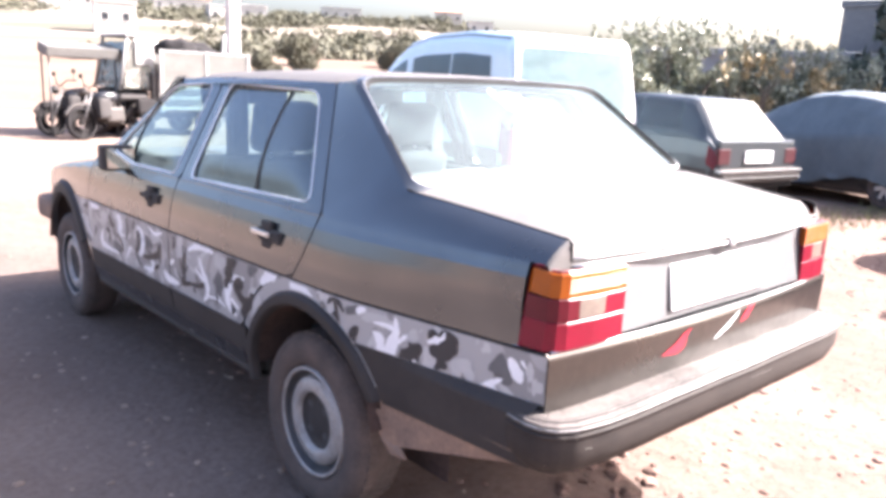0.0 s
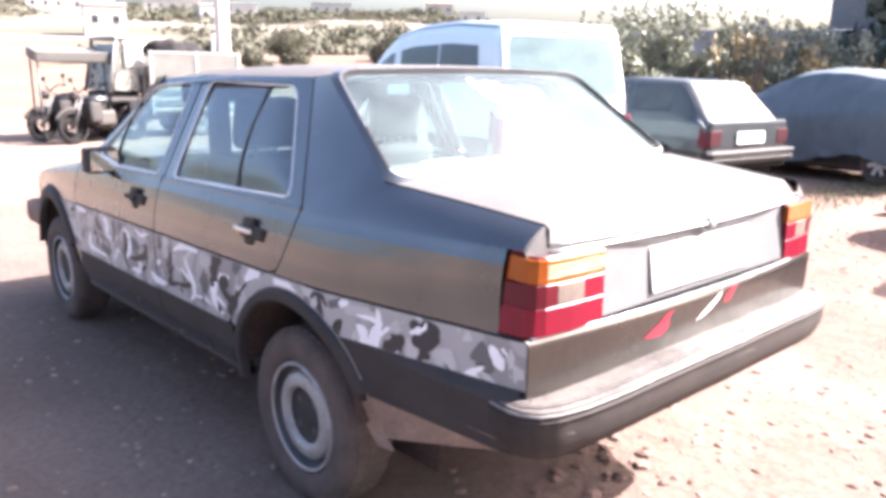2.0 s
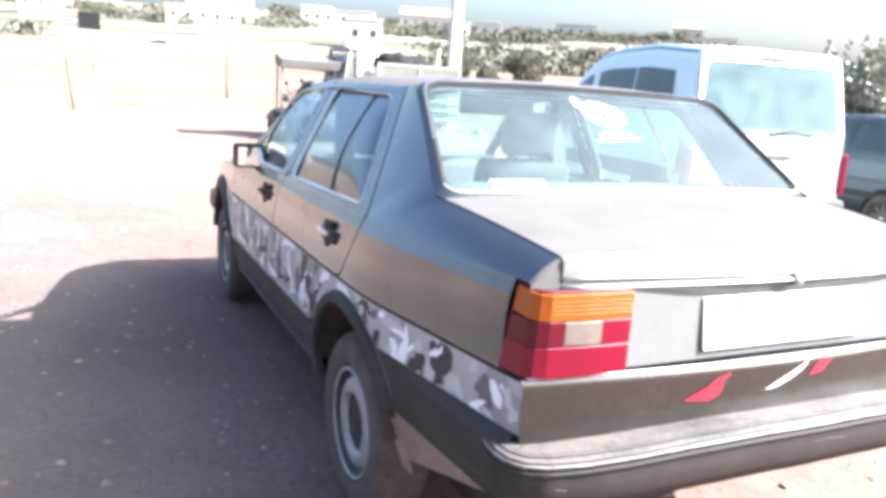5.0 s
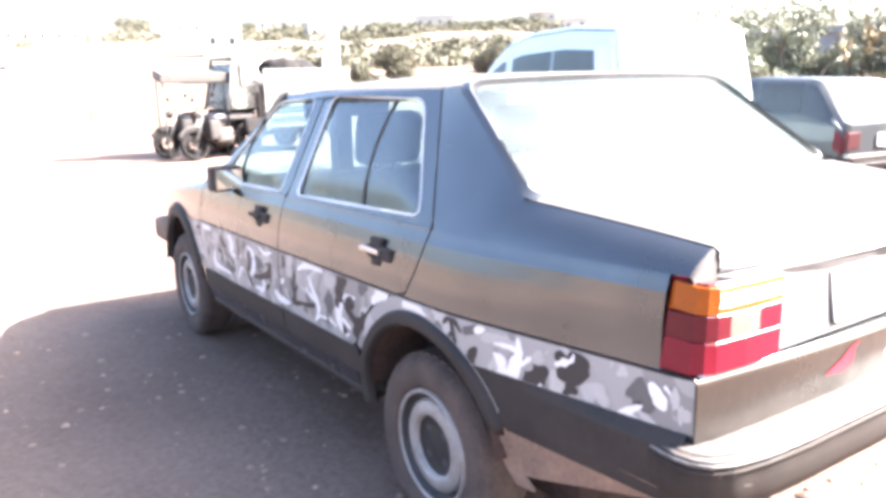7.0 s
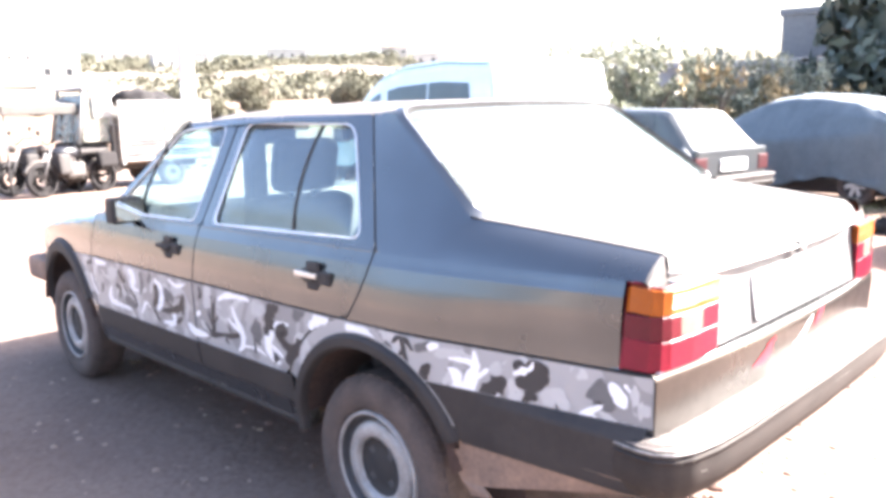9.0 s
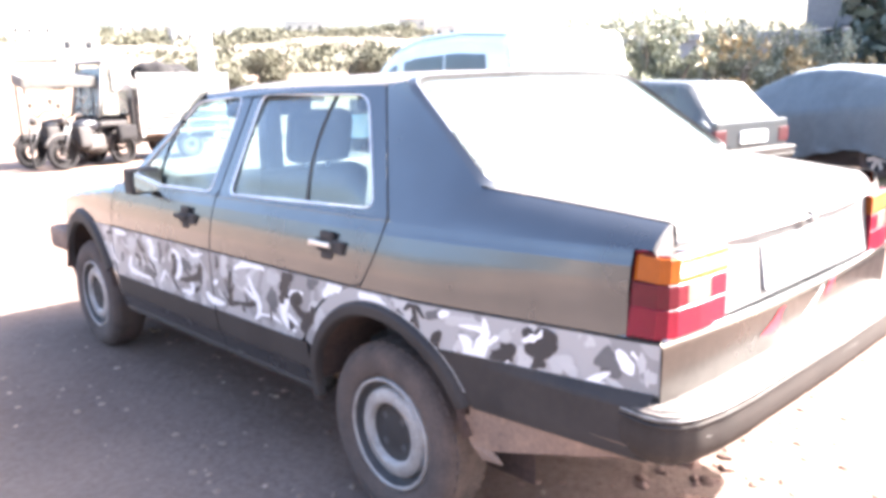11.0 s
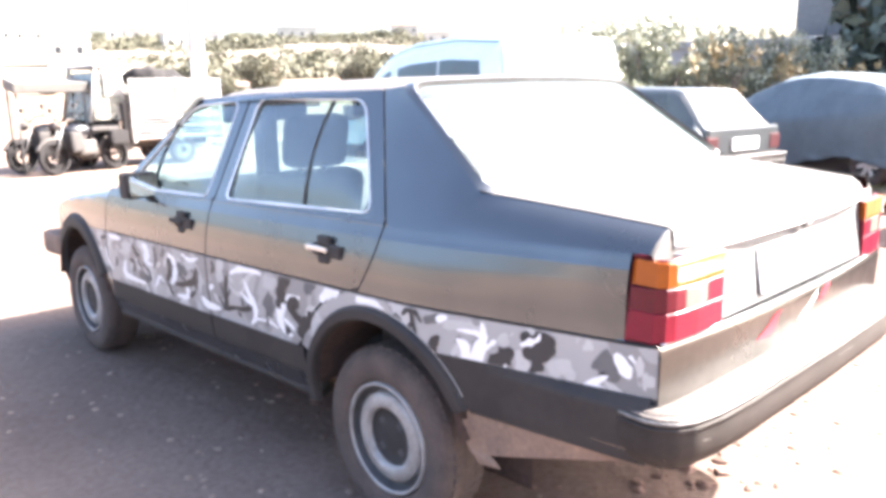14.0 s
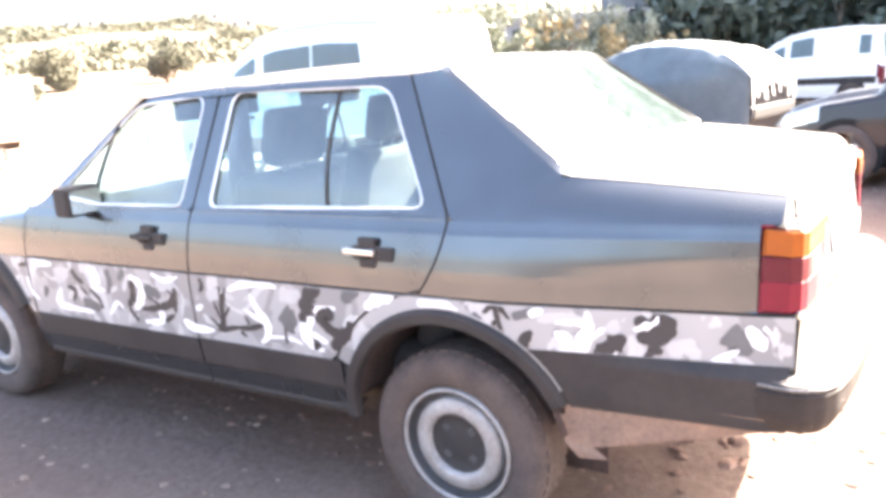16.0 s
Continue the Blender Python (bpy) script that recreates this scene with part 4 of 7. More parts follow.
def build_saloon():
    car = thing("saloon_car", "dusty dark grey four-door saloon with camouflage foil along its sides", "car")

    def skin(name, fn, nu, nv, mat, label="", smooth=True, solid=0.0, parent=None, sides=(1, -1), off=1.0):
        obs = []
        for s in sides:
            verts = []
            for i in range(nu):
                for j in range(nv):
                    p = lean(fn(i / (nu - 1), j / (nv - 1)))
                    verts.append((-s * p[0], p[1], p[2]))
            obs.append(mesh_ob(name, verts, grid_faces(nu, nv), mat, parent or car, label, smooth, solid, offset=off))
        return obs

    # rear edge of the rear door, by height
    def cut_rear(z):
        if z >= 0.957:
            return -0.018 + (z - 0.957) * 0.56
        if z >= 0.75:
            t = (0.957 - z) / 0.207
            return -0.018 + 0.012 * t + 0.075 * t * t
        zc = arch_c(0)
        return math.sqrt(max(0.432 ** 2 - (z - zc) ** 2, 0.07 ** 2))

    CUT_B = 1.02
    CUT_F = 2.03
    G = 0.004
    # lower door skins
    zs = [0.325, 0.36, 0.44, 0.52, 0.60, 0.68, 0.735, 0.752, 0.765, 0.81, 0.87, 0.918, 0.922, 0.934, 0.957]

    def zrow(v, lo=0.325):
        k = v * (len(zs) - 1)
        return max(lo, float(np.interp(k, range(len(zs)), zs)))

    def door_fn(y0, y1):
        def fn(u, v):
            z = zrow(v)
            a, b = y0(z), y1(z)
            y = a + (b - a) * u
            return side_x(y, z), y, z
        return fn

    rear_lo = door_fn(lambda z: cut_rear(z) + G, lambda z: CUT_B - G)
    front_cut = lambda z: CUT_F - G - 0.06 * max(0, 0.52 - z)
    front_lo = door_fn(lambda z: CUT_B + G, front_cut)
    rear_doors = skin("rear_door", rear_lo, 22, 43, M["paint"], "dark grey metallic door with black handle")
    front_doors = skin("front_door", front_lo, 22, 43, M["paint"], "dark grey metallic door with black handle")

    # window frames, panes and bright trims
    def frame_of(outer, inner, rin, doors, bars=()):
        for s, door in zip((1, -1), doors):
            lo = rounded(outer, 0.012)
            li = rounded(inner, rin)
            n = len(lo)
            P = lambda q, d=0.0: lean((-s * (glass_x(q[1]) + d), q[0], q[1]))
            verts = [P(q) for q in lo] + [P(q, 0.002) for q in li] + [P(q, -0.016) for q in li]
            f = ring_faces(n) + [(n + i, n + (i + 1) % n, 2 * n + (i + 1) % n, 2 * n + i) for i in range(n)]
            mesh_ob("window_frame", verts, f, M["paint"], door, "", False)
            c = sum((Vector(q) for q in li), Vector((0, 0))) / n
            grow = lambda q, k: Vector(q) + (Vector(q) - c).normalized() * k
            verts = [P(grow(q, 0.0045), 0.003) for q in li] + [P(grow(q, 0.000), 0.006) for q in li] + [P(grow(q, -0.0045), -0.002) for q in li]
            f = ring_faces(n) + [(n + i, n + (i + 1) % n, 2 * n + (i + 1) % n, 2 * n + i) for i in range(n)]
            # far-side trim is a darker copy so the sun doesn't brighten its inside
            mesh_ob("window_trim", verts, f, M["window_bright" if s == 1 else "dull_trim"], door, "metal window trim", True)
            # the pane bulges a little, as drop glass does
            zm, zh = (inner[0][1] + inner[2][1]) / 2, (inner[2][1] - inner[0][1]) / 2
            verts, rings = [], 9
            for k in range(rings):
                r = 1 - k / rings
                for q in li:
                    w = c + (Vector(q) - c) * r
                    verts.append(P(w, -0.012 + 0.026 * max(0, 1 - ((w.y - zm) / zh) ** 2) * (1 - r ** 8)))
            f = [face for k in range(rings - 1) for face in ring_faces(n, k * n)] + [tuple(range((rings - 1) * n, rings * n))]
            pane = mesh_ob("pane", verts, f, M["glass" if s == 1 else "clear_glass"], door, "tinted side glass", True)
            face_to(pane, (-1, 0, 0)).visible_shadow = False
            for a, b, w in bars:
                d = Vector((b[1] - a[1], a[0] - b[0])).normalized() * w * 0.6
                verts = []
                for k in range(11):
                    q = Vector(a).lerp(Vector(b), k / 10)
                    out = 0.026 * max(0, 1 - ((q.y - zm) / zh) ** 2)
                    verts += [P(q - d, out - 0.022), P(q - d, out - 0.008), P(q + d, out - 0.008), P(q + d, out - 0.022)]
                mesh_ob("window_divider", verts, grid_faces(11, 4), M["black_plastic"], door)

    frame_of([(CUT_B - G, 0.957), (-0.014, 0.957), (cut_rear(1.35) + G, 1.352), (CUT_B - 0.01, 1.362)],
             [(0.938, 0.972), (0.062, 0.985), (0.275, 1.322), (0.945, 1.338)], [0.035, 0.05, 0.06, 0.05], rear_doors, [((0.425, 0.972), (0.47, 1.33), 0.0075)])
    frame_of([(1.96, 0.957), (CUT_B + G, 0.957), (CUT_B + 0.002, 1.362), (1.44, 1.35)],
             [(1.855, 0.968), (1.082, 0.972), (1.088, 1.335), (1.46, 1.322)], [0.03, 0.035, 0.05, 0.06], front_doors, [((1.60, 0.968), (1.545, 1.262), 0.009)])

    # rubber strips under the side windows
    for y0, y1, doors in ((-0.012, CUT_B - 0.012, rear_doors), (CUT_B + 0.012, 1.955, front_doors)):
        for s, door in zip((1, -1), doors):
            rows = [(0.001, 0.955), (0.0, 0.964), (-0.010, 0.968), (-0.020, 0.966)]
            verts = [lean((-s * (side_x(y, 0.957) + d), y, z)) for y in np.linspace(y0, y1, 14) for d, z in rows]
            mesh_ob("belt_seal", verts, grid_faces(14, 4), M["paint"], door, "", True)

    # handles
    for doors, yh in ((rear_doors, 0.235), (front_doors, 1.225)):
        for s, door in zip((1, -1), doors):
            zc = 0.862
            m = Matrix.Translation(lean((-s * (side_x(yh, zc)), yh, zc))) @ Matrix.Diagonal((s, 1, 1, 1))
            bm = bmesh.new()
            add_box(bm, (-0.012, -0.085, -0.022), (0.006, 0.055, 0.02), 0.006, m)
            add_box(bm, (-0.012, -0.03, -0.046), (0.006, 0.035, 0.046), 0.012, m)
            h = part("door_handle", bm, M["black_plastic"], door, "black plastic door handle")
            box("lever", (-0.022, -0.03, -0.006), (-0.006, 0.082, 0.012), M["chrome" if yh < 1 else "black_plastic"], h, 0.004, "worn bright lever" if yh < 1 else "", m)
            lathe("lock", [(0.009, -0.004), (0.008, 0.004), (0.0005, 0.005)], M["chrome"], h, 14, m @ Matrix.Translation((-0.006, -0.06, 0.0)) @ Matrix.Diagonal((-1, 1, 1, 1)))

    # mirrors on the front doors
    for s, door in zip((1, -1), front_doors):
        m = Matrix.Translation(lean((-s * 0.82, 1.60, 0.945))) @ Matrix.Diagonal((-s, 1, 1, 1))
        mi = box("wing_mirror", (-0.055, -0.035, -0.01), (0.085, 0.055, 0.105), M["black_plastic"], door, 0.018, "black wing mirror", m)
        box("mirror_arm", (-0.09, -0.005, 0.0), (-0.03, 0.045, 0.06), M["black_plastic"], door, 0.008, "", m)
        box("mirror_face", (-0.043, -0.041, 0.004), (0.073, -0.035, 0.091), M["mirror"], door, 0.0, "mirror glass", m @ Matrix.Translation((0.015, -0.048, 0)) @ Matrix.Rotation(radians(5), 4, "Z") @ Matrix.Translation((-0.015, 0.038, 0)))

    # rear quarter below the shoulder
    def quarter(u, v):
        z = zrow(v, 0.44)
        zc = arch_c(0)
        if z >= 0.75:
            a = cut_rear(z) - G
        else:
            a = -math.sqrt(max(0.425 ** 2 - (z - zc) ** 2, 0.0))
        b = -0.885 if z < 0.753 else -0.803
        y = a + (b - a) * u
        low = 0.50
        return side_x(y, max(z, low)), y, max(z, low)
    skin("rear_quarter", quarter, 36, 43, M["paint"], "dark grey rear wing")

    def scr(u, v, grow=0.0, lift=0.0):
        w = 0.672 + (0.586 - 0.672) * v
        y, z = -0.312 + 0.40 * v, 1.064 + 0.292 * v
        bow = 0.035 * (1 - u * u)
        nrm = Vector((0, -0.59, 0.81))
        p = Vector((w * u, y - bow * 0.6, z + bow * 0.35)) + nrm * lift
        return p

    # shoulder and rear pillar in one sweep
    def shoulder_b(s):
        if s < 0.6:
            y = -0.846 + (0.846 - 0.018 - G) * s / 0.6
            return Vector((side_x(y, 0.957), y, 0.957))
        z = 0.957 + (1.352 - 0.957) * (s - 0.6) / 0.4
        return Vector((glass_x(z), cut_rear(z) - G, z))

    def shoulder_e(s):
        if s < 0.5:
            t = s / 0.5
            y = -0.850 + 0.535 * t
            return Vector((0.648 + 0.046 * t * t + 0.004 * math.sin(t * math.pi), y, 1.009 + 0.053 * t))
        t = (s - 0.5) / 0.5
        e = t * t * (3 - 2 * t) * 0.35 + t * 0.65
        q = scr(1.035, t, 0, 0.004)
        return Vector((q.x + 0.004 * (1 - e), q.y, q.z))

    def shoulder(u, v):
        B, E = shoulder_b(u), shoulder_e(u)
        r = 1.0 if u < 0.35 else max(0.12, 1 - (u - 0.35) / 0.3)
        a = v * math.pi / 2
        p = B.lerp(E, v)
        q = Vector((B.x + (E.x - B.x) * (1 - math.cos(a)), p.y, B.z + (E.z - B.z) * math.sin(a)))
        return tuple(p.lerp(q, (0.26 + 0.16 * min(1, u / 0.4)) * r))
    skin("rear_pillar", shoulder, 52, 12, M["paint"], "dark grey rear pillar and wing top")
    # end of the wing over the lamp
    for s in (1, -1):
        pts = [shoulder(0, j / 11) for j in range(12)]
        rows = [(0.0, 0.0), (0.005, 0.002), (0.009, 0.008), (0.012, 0.03), (0.014, 0.09)]
        verts = [lean((-s * (p[0] - dy * 0.3), p[1] - dy, max(0.940, p[2] - dz))) for dy, dz in rows for p in pts]
        f = grid_faces(5, 12)
        # sunlit copy of the paint gives the wing end its bright edge
        mesh_ob("wing_end", verts, f, M["dusty_sunlit_paint"], car, "", True)

    # front wing
    def wing(u, v):
        z = zrow(v)
        zc = arch_c(2.475)
        a = CUT_F + G - 0.06 * max(0, 0.52 - z)
        y = a + (3.10 - a) * u
        d = abs(y - 2.475)
        if d < 0.415:
            z = max(z, zc + math.sqrt(0.415 ** 2 - d * d) - 0.01) if z < zc + 0.415 else z
        top = wing_z(y)
        return side_x(y, min(z, top)), y, min(z, top)
    skin("front_wing", wing, 60, 43, M["paint"], "dark grey front wing")

    def wing_top(u, v):
        y = 2.03 + 1.07 * u
        zt = wing_z(y)
        x0 = side_x(y, zt)
        a = v * math.pi / 2
        return x0 - 0.11 * (1 - math.cos(a)) - 0.02 * v, y, zt + (0.032 - 0.012 * u) * math.sin(a)
    skin("front_wing_top", wing_top, 26, 8, M["paint"])

    def full(name, fn, nu, nv, mat, label="", solid=0.0, smooth=True, off=-1.0):
        verts = [lean(fn(i / (nu - 1) * 2 - 1, j / (nv - 1))) for i in range(nu) for j in range(nv)]
        return mesh_ob(name, verts, grid_faces(nu, nv), mat, car, label, smooth, solid, offset=off)

    def bonnet(u, v):
        y = 2.06 + 1.06 * v
        x = (side_x(y, 0.9) - 0.125) * u
        return x, y, wing_z(y) + 0.036 - 0.016 * u * u
    full("bonnet", bonnet, 20, 22, M["dusty_sunlit_paint"], "dark grey bonnet")
    def nose(u, v):
        x0 = side_x(3.10, 0.7) - 0.004
        zt = wing_z(3.10) + 0.012
        a = u * math.pi / 2
        return x0 - 0.20 * (1 - math.cos(a)), 3.098 + 0.06 * math.sin(a), 0.30 + (zt - 0.30) * v - 0.02 * u * v
    skin("nose_corner", nose, 8, 12, M["paint"])
    full("front_panel", lambda u, v: (0.62 * u, 3.10 + 0.04 * math.sin(v * math.pi), 0.30 + 0.48 * v), 12, 8, M["paint"])
    box("front_bumper", (-0.80, 2.96, 0.445), (0.80, 3.18, 0.585), M["under"], car, 0.04, "black plastic bumper")
    for s in (1, -1):
        box("bumper_end", (-s * 0.772 - 0.04, 2.84, 0.455), (-s * 0.772 + 0.04, 3.10, 0.585), M["under"], car, 0.039)

    # roof
    def roof(u, v):
        y = 0.085 + 1.365 * v
        edge = 0.583 + 0.012 * math.sin(v * math.pi)
        k = abs(u)
        z = 1.392 + 0.014 * math.sin(min(1, v * 1.15) * math.pi * 0.9) - 0.036 * k ** 6 - 0.012 * k * k
        z -= 0.03 * max(0, 0.10 - v) / 0.10 + 0.03 * max(0, v - 0.9) / 0.1
        return edge * u * (1 if k < 0.999 else 1.0), y, z
    full("roof", roof, 34, 30, M["dusty_sunlit_paint"], "dark grey roof")
    skin("roof_rail", lambda u, v: (0.583 + 0.012 * math.sin(u * math.pi) + 0.018 * math.sin(v * math.pi / 2) - 0.002, 0.085 + 1.365 * u, roof(1, u)[2] - 0.022 * v + 0.001), 26, 6, M["paint"])
    full("headliner", lambda u, v: (0.57 * u, 0.12 + 1.3 * v, 1.345 - 0.01 * u * u), 4, 4, M["liner"])

    # rear screen: rubber, bright trim, pane
    def scr_loop(inset, lift):
        c = rounded([(-1 + inset, 0 + inset * 1.4), (1 - inset, 0 + inset * 1.4), (1 - inset, 1 - inset * 1.4), (-1 + inset, 1 - inset * 1.4)], 0.12, 14, 6)
        return [lean(scr(q[0], q[1], 0, lift)) for q in c]
    L0, L1, L2, L3 = scr_loop(-0.040, 0.0005), scr_loop(-0.0110, 0.0165), scr_loop(-0.0035, 0.0180), scr_loop(0.018, 0.005)
    n = len(L0)
    mesh_ob("screen_flange", L0 + L1, ring_faces(n), M["paint"], car, "painted flange", True)
    gone = {i for i in range(n) if all(v[0] < -0.5 and 1.10 < v[2] < 1.225 for v in (L1[i], L1[(i + 1) % n]))}
    first = next(i for i in range(n) if i not in gone and (i - 1) % n in gone)
    kept = [(first + k) % n for k in range(n - len(gone) + 1)]
    bare = [(kept[-1] + k) % n for k in range(len(gone) + 1)]
    for name, run, mat, label in (("screen_trim", kept, "bright", "bright trim round the rear screen, broken off half-way"), ("screen_rubber", bare, "gap", "bare black rubber where the trim is gone")):
        mesh_ob(name, [L[i] for i in run for L in (L1, L2)], grid_faces(len(run), 2), M[mat], car, label, True)
    mesh_ob("screen_lip", L2 + L3, ring_faces(n), M["gap"], car, "", True)
    pane = full("rear_screen", lambda u, v: tuple(scr(u * 0.988, 0.014 + 0.972 * v, 0, 0.005)), 20, 10, M["rear_glass"], "tinted rear screen")
    face_to(pane, (0, -1, 1)).visible_shadow = False

    # windscreen and its pillars
    def ws(u, v):
        w = 0.585 + (0.69 - 0.585) * v
        return w * u, 1.445 + 0.60 * v + 0.07 * (1 - u * u), 1.362 - 0.405 * v
    pane = full("windscreen", lambda u, v: ws(u * 0.95, 0.03 + 0.94 * v), 16, 8, M["clear_glass"], "tinted windscreen")
    face_to(pane, (0, -1, 0)).visible_shadow = False
    skin("front_pillar", lambda u, v: ((0.545 + 0.06 * v) + (0.66 + 0.06 * v - 0.545 - 0.06 * v) * u + 0.01, 1.43 + 0.60 * u - 0.02 * v + 0.03, 1.368 - 0.41 * u - 0.012 * v), 14, 4, M["paint"])
    skin("pillar_base", lambda u, v: (0.68 + 0.10 * v, 1.96 + 0.08 * u, 0.975 - 0.03 * v), 4, 4, M["paint"])

    # boot lid with its rolled lip
    def lid(u, v):
        w = 0.644 + 0.045 * (1 - min(1, v / 0.62)) ** 2 + 0.003 * math.sin(min(1, v / 0.62) * math.pi)
        k = abs(u)
        crown = 0.018 * (1 - k * k)
        if v < 0.62:
            t = v / 0.62
            y, z = -0.325 - 0.515 * t, 1.061 - 0.053 * t + 0.012 * math.sin(t * math.pi)
        elif v < 0.68:
            t = (v - 0.62) / 0.06
            y, z = -0.84 - 0.010 * t, 1.008 - 0.005 * t * t
        elif v < 0.90:
            t = (v - 0.68) / 0.22
            y, z = -0.850 - 0.032 * t - 0.006 * math.sin(t * math.pi), 1.003 - 0.032 * t
        else:
            t = (v - 0.90) / 0.10
            y, z = -0.882 - 0.014 * t, 0.971 - 0.023 * t
        return w * u, y - 0.014 + 0.046 * k * k * min(1, v / 0.62), z - (0.010 * math.sin(min(1, v / 0.62) * math.pi) * k * k if v < 0.62 else 0) + crown * (1 - 0.6 * v)
    full("boot_lid", lid, 30, 51, M["dusty_sunlit_paint"], "dusty dark grey boot lid, painted paler as if sunlit")
    full("lid_gap", lambda u, v: (0.652 * u, -0.31 - 0.50 * v, 1.026 - 0.045 * v), 8, 8, M["gap"])
    bm = bmesh.new()
    xs_ = [(-0.645 + 1.29 * k / 24) for k in range(25)]
    add_tube(bm, [lean((x, -0.912 + 0.046 * (x / 0.66) ** 2, 0.947)) for x in xs_], 0.0045, 8)
    part("lid_trim", bm, M["bright"], car, "bright trim along the boot lid edge", True)
    bm = bmesh.new()
    add_tube(bm, [lean((x, -0.908 + 0.046 * (x / 0.66) ** 2, 0.966)) for x in xs_], 0.003, 8)
    part("lid_trim", bm, M["bright"], car, "", True)
    box("boot_lock", (-0.022, -0.919, 0.946), (0.014, -0.90, 0.978), M["silver"], car, 0.006, "boot lock")
    lathe("keyhole", [(0.009, 0), (0.008, 0.006), (0.0005, 0.007)], M["chrome"], car, 14, Matrix.Translation((-0.004, -0.918, 0.962)) @ Matrix.Rotation(radians(-90), 4, "Z"))

    # tail panel, plate, lamps
    Y0 = -0.885
    full("tail_panel", lambda u, v: (0.50 * u, Y0 - 0.022 * v, 0.768 + 0.182 * (1 - v)), 10, 4, M["silver"], "dull silver panel round the number plate")
    # the plate leans back at its top, on a dark wedge-shaped holder
    tilt = Matrix.Translation((0, -0.9025, 0.866)) @ Matrix.Rotation(radians(-9), 4, "X")
    wedge = [(x, y, z) for x in (-0.275, 0.257) for y, z in ((-0.884, 0.930), (-0.889, 0.930), (-0.909, 0.804), (-0.884, 0.802))]
    mesh_ob("plate_holder", wedge, [(0, 1, 2, 3), (4, 5, 6, 7), (0, 1, 5, 4), (1, 2, 6, 5), (2, 3, 7, 6), (3, 0, 4, 7)], M["black_plastic"], car, "dark plate holder")
    bm = bmesh.new()
    add_box(bm, (-0.272, -0.004, -0.061), (0.254, 0.004, 0.061), 0.003, tilt)
    plate = part("number_plate", bm, M["plate"], car, "white number plate")
    for k, (x, w) in enumerate(((-0.245, 0.026), (-0.212, 0.024), (-0.182, 0.026), (-0.150, 0.022), (-0.122, 0.024))):
        box("plate_bar", (x, -0.0056, 0.026), (x + w * (0.66 + 0.2 * (k % 2)), -0.0041, 0.054), M["faded_ink"], plate, m=tilt)
    box("plate_bar", (0.12, -0.0052, -0.052), (0.20, -0.0041, -0.047), M["ink"], plate, m=tilt)
    for s in (1, -1):
        # three-coloured lamp that wraps round the corner
        def lamp_path(k):
            pts = [(0.488, -0.900), (0.60, -0.896), (0.685, -0.888), (0.704, -0.881), (0.714, -0.866), (0.722, -0.815), (0.724, -0.797)]
            return pts[k]

        def lamp_band(name, k0, k1, z0, z1, mat, label, out=0.012, edge=0.0015):
            pts = []
            for k in range(int(k0), int(k1) + 1):
                pts.append(lamp_path(k))
            if k1 != int(k1):
                a, b = Vector(lamp_path(int(k1))), Vector(lamp_path(int(k1) + 1))
                pts.append(tuple(a.lerp(b, k1 - int(k1))))
            if k0 != int(k0):
                a, b = Vector(lamp_path(int(k0))), Vector(lamp_path(int(k0) + 1))
                pts[0] = tuple(a.lerp(b, k0 - int(k0)))
            verts, n2 = [], 6
            for i, (x, y) in enumerate(pts):
                a, b = Vector(pts[max(i - 1, 0)]), Vector(pts[min(i + 1, len(pts) - 1)])
                t = (b - a).normalized()
                nv = Vector((t.y, -t.x))
                if nv.y > 0.2 or nv.x < -0.2:
                    nv = -nv
                for z, d in ((z0, -0.01), (z0, out - edge), (z0 + edge, out), (z1 - edge, out), (z1, out - edge), (z1, -0.01)):
                    q = Vector((x, y)) + nv * d
                    lx = q.x - 0.14 * (z - 0.86) * max(0, (i - 2) / 3)
                    verts.append((-s * lx, q.y, z + 0.004 * (i == 5)))
            f = grid_faces(len(pts), n2) + [tuple(range(n2)), tuple(range(len(verts) - n2, len(verts)))]
            return mesh_ob(name, verts, f, mat, lamp, label, False)
        lamp = box("tail_lamp", (min(-s * 0.484, -s * 0.690), Y0 - 0.002, 0.766), (max(-s * 0.484, -s * 0.690), Y0 + 0.06, 0.960), M["black_plastic"], car, 0.004, "amber and red tail lamp cluster")
        lamp_band("lamp_frame", 0, 6, 0.766, 0.962, M["lamp_dark_red"], "dark red lamp surround", 0.003, 0.002)
        lamp_band("amber_lens", 0, 5.45, 0.900, 0.957, M["lamp_amber"], "amber ribbed lens")
        for zz in (0.914, 0.923, 0.932, 0.941):
            lamp_band("lens_rib", 0, 2, zz - 0.0016, zz + 0.0016, M["lamp_amber"], "", 0.0128, 0.0008)
        lamp_band("red_lens", 0, 0.64, 0.843, 0.8985, M["lamp_red"], "red lens")
        lamp_band("reversing_lens", 0.65, 1.57, 0.845, 0.897, M["lamp_clear"], "clear reversing lens")
        lamp_band("red_lens", 1.58, 5.45, 0.843, 0.8985, M["lamp_dark_red"], "dark red lens")
        lamp_band("red_lens", 0, 5.45, 0.774, 0.842, M["lamp_red"], "red lens")
        # ledge under the lamp
    full("tail_ledge", lambda u, v: (0.716 * u, -0.82 - 0.110 * math.sin(v * math.pi / 2) + bow(0.716 * u) * math.sin(v * math.pi / 2), 0.764 - 0.010 * v * v), 40, 6, M["paint"], "ledge under the lamps")
    # bright tube laid along the ledge's front edge
    tube("ledge_line", [lean((0.725 * (k / 15 - 1), -0.9315 + bow(0.725 * (k / 15 - 1)), 0.757)) for k in range(31)], 0.0042, M["bright"], car, 8, "thin bright line under the lamps")
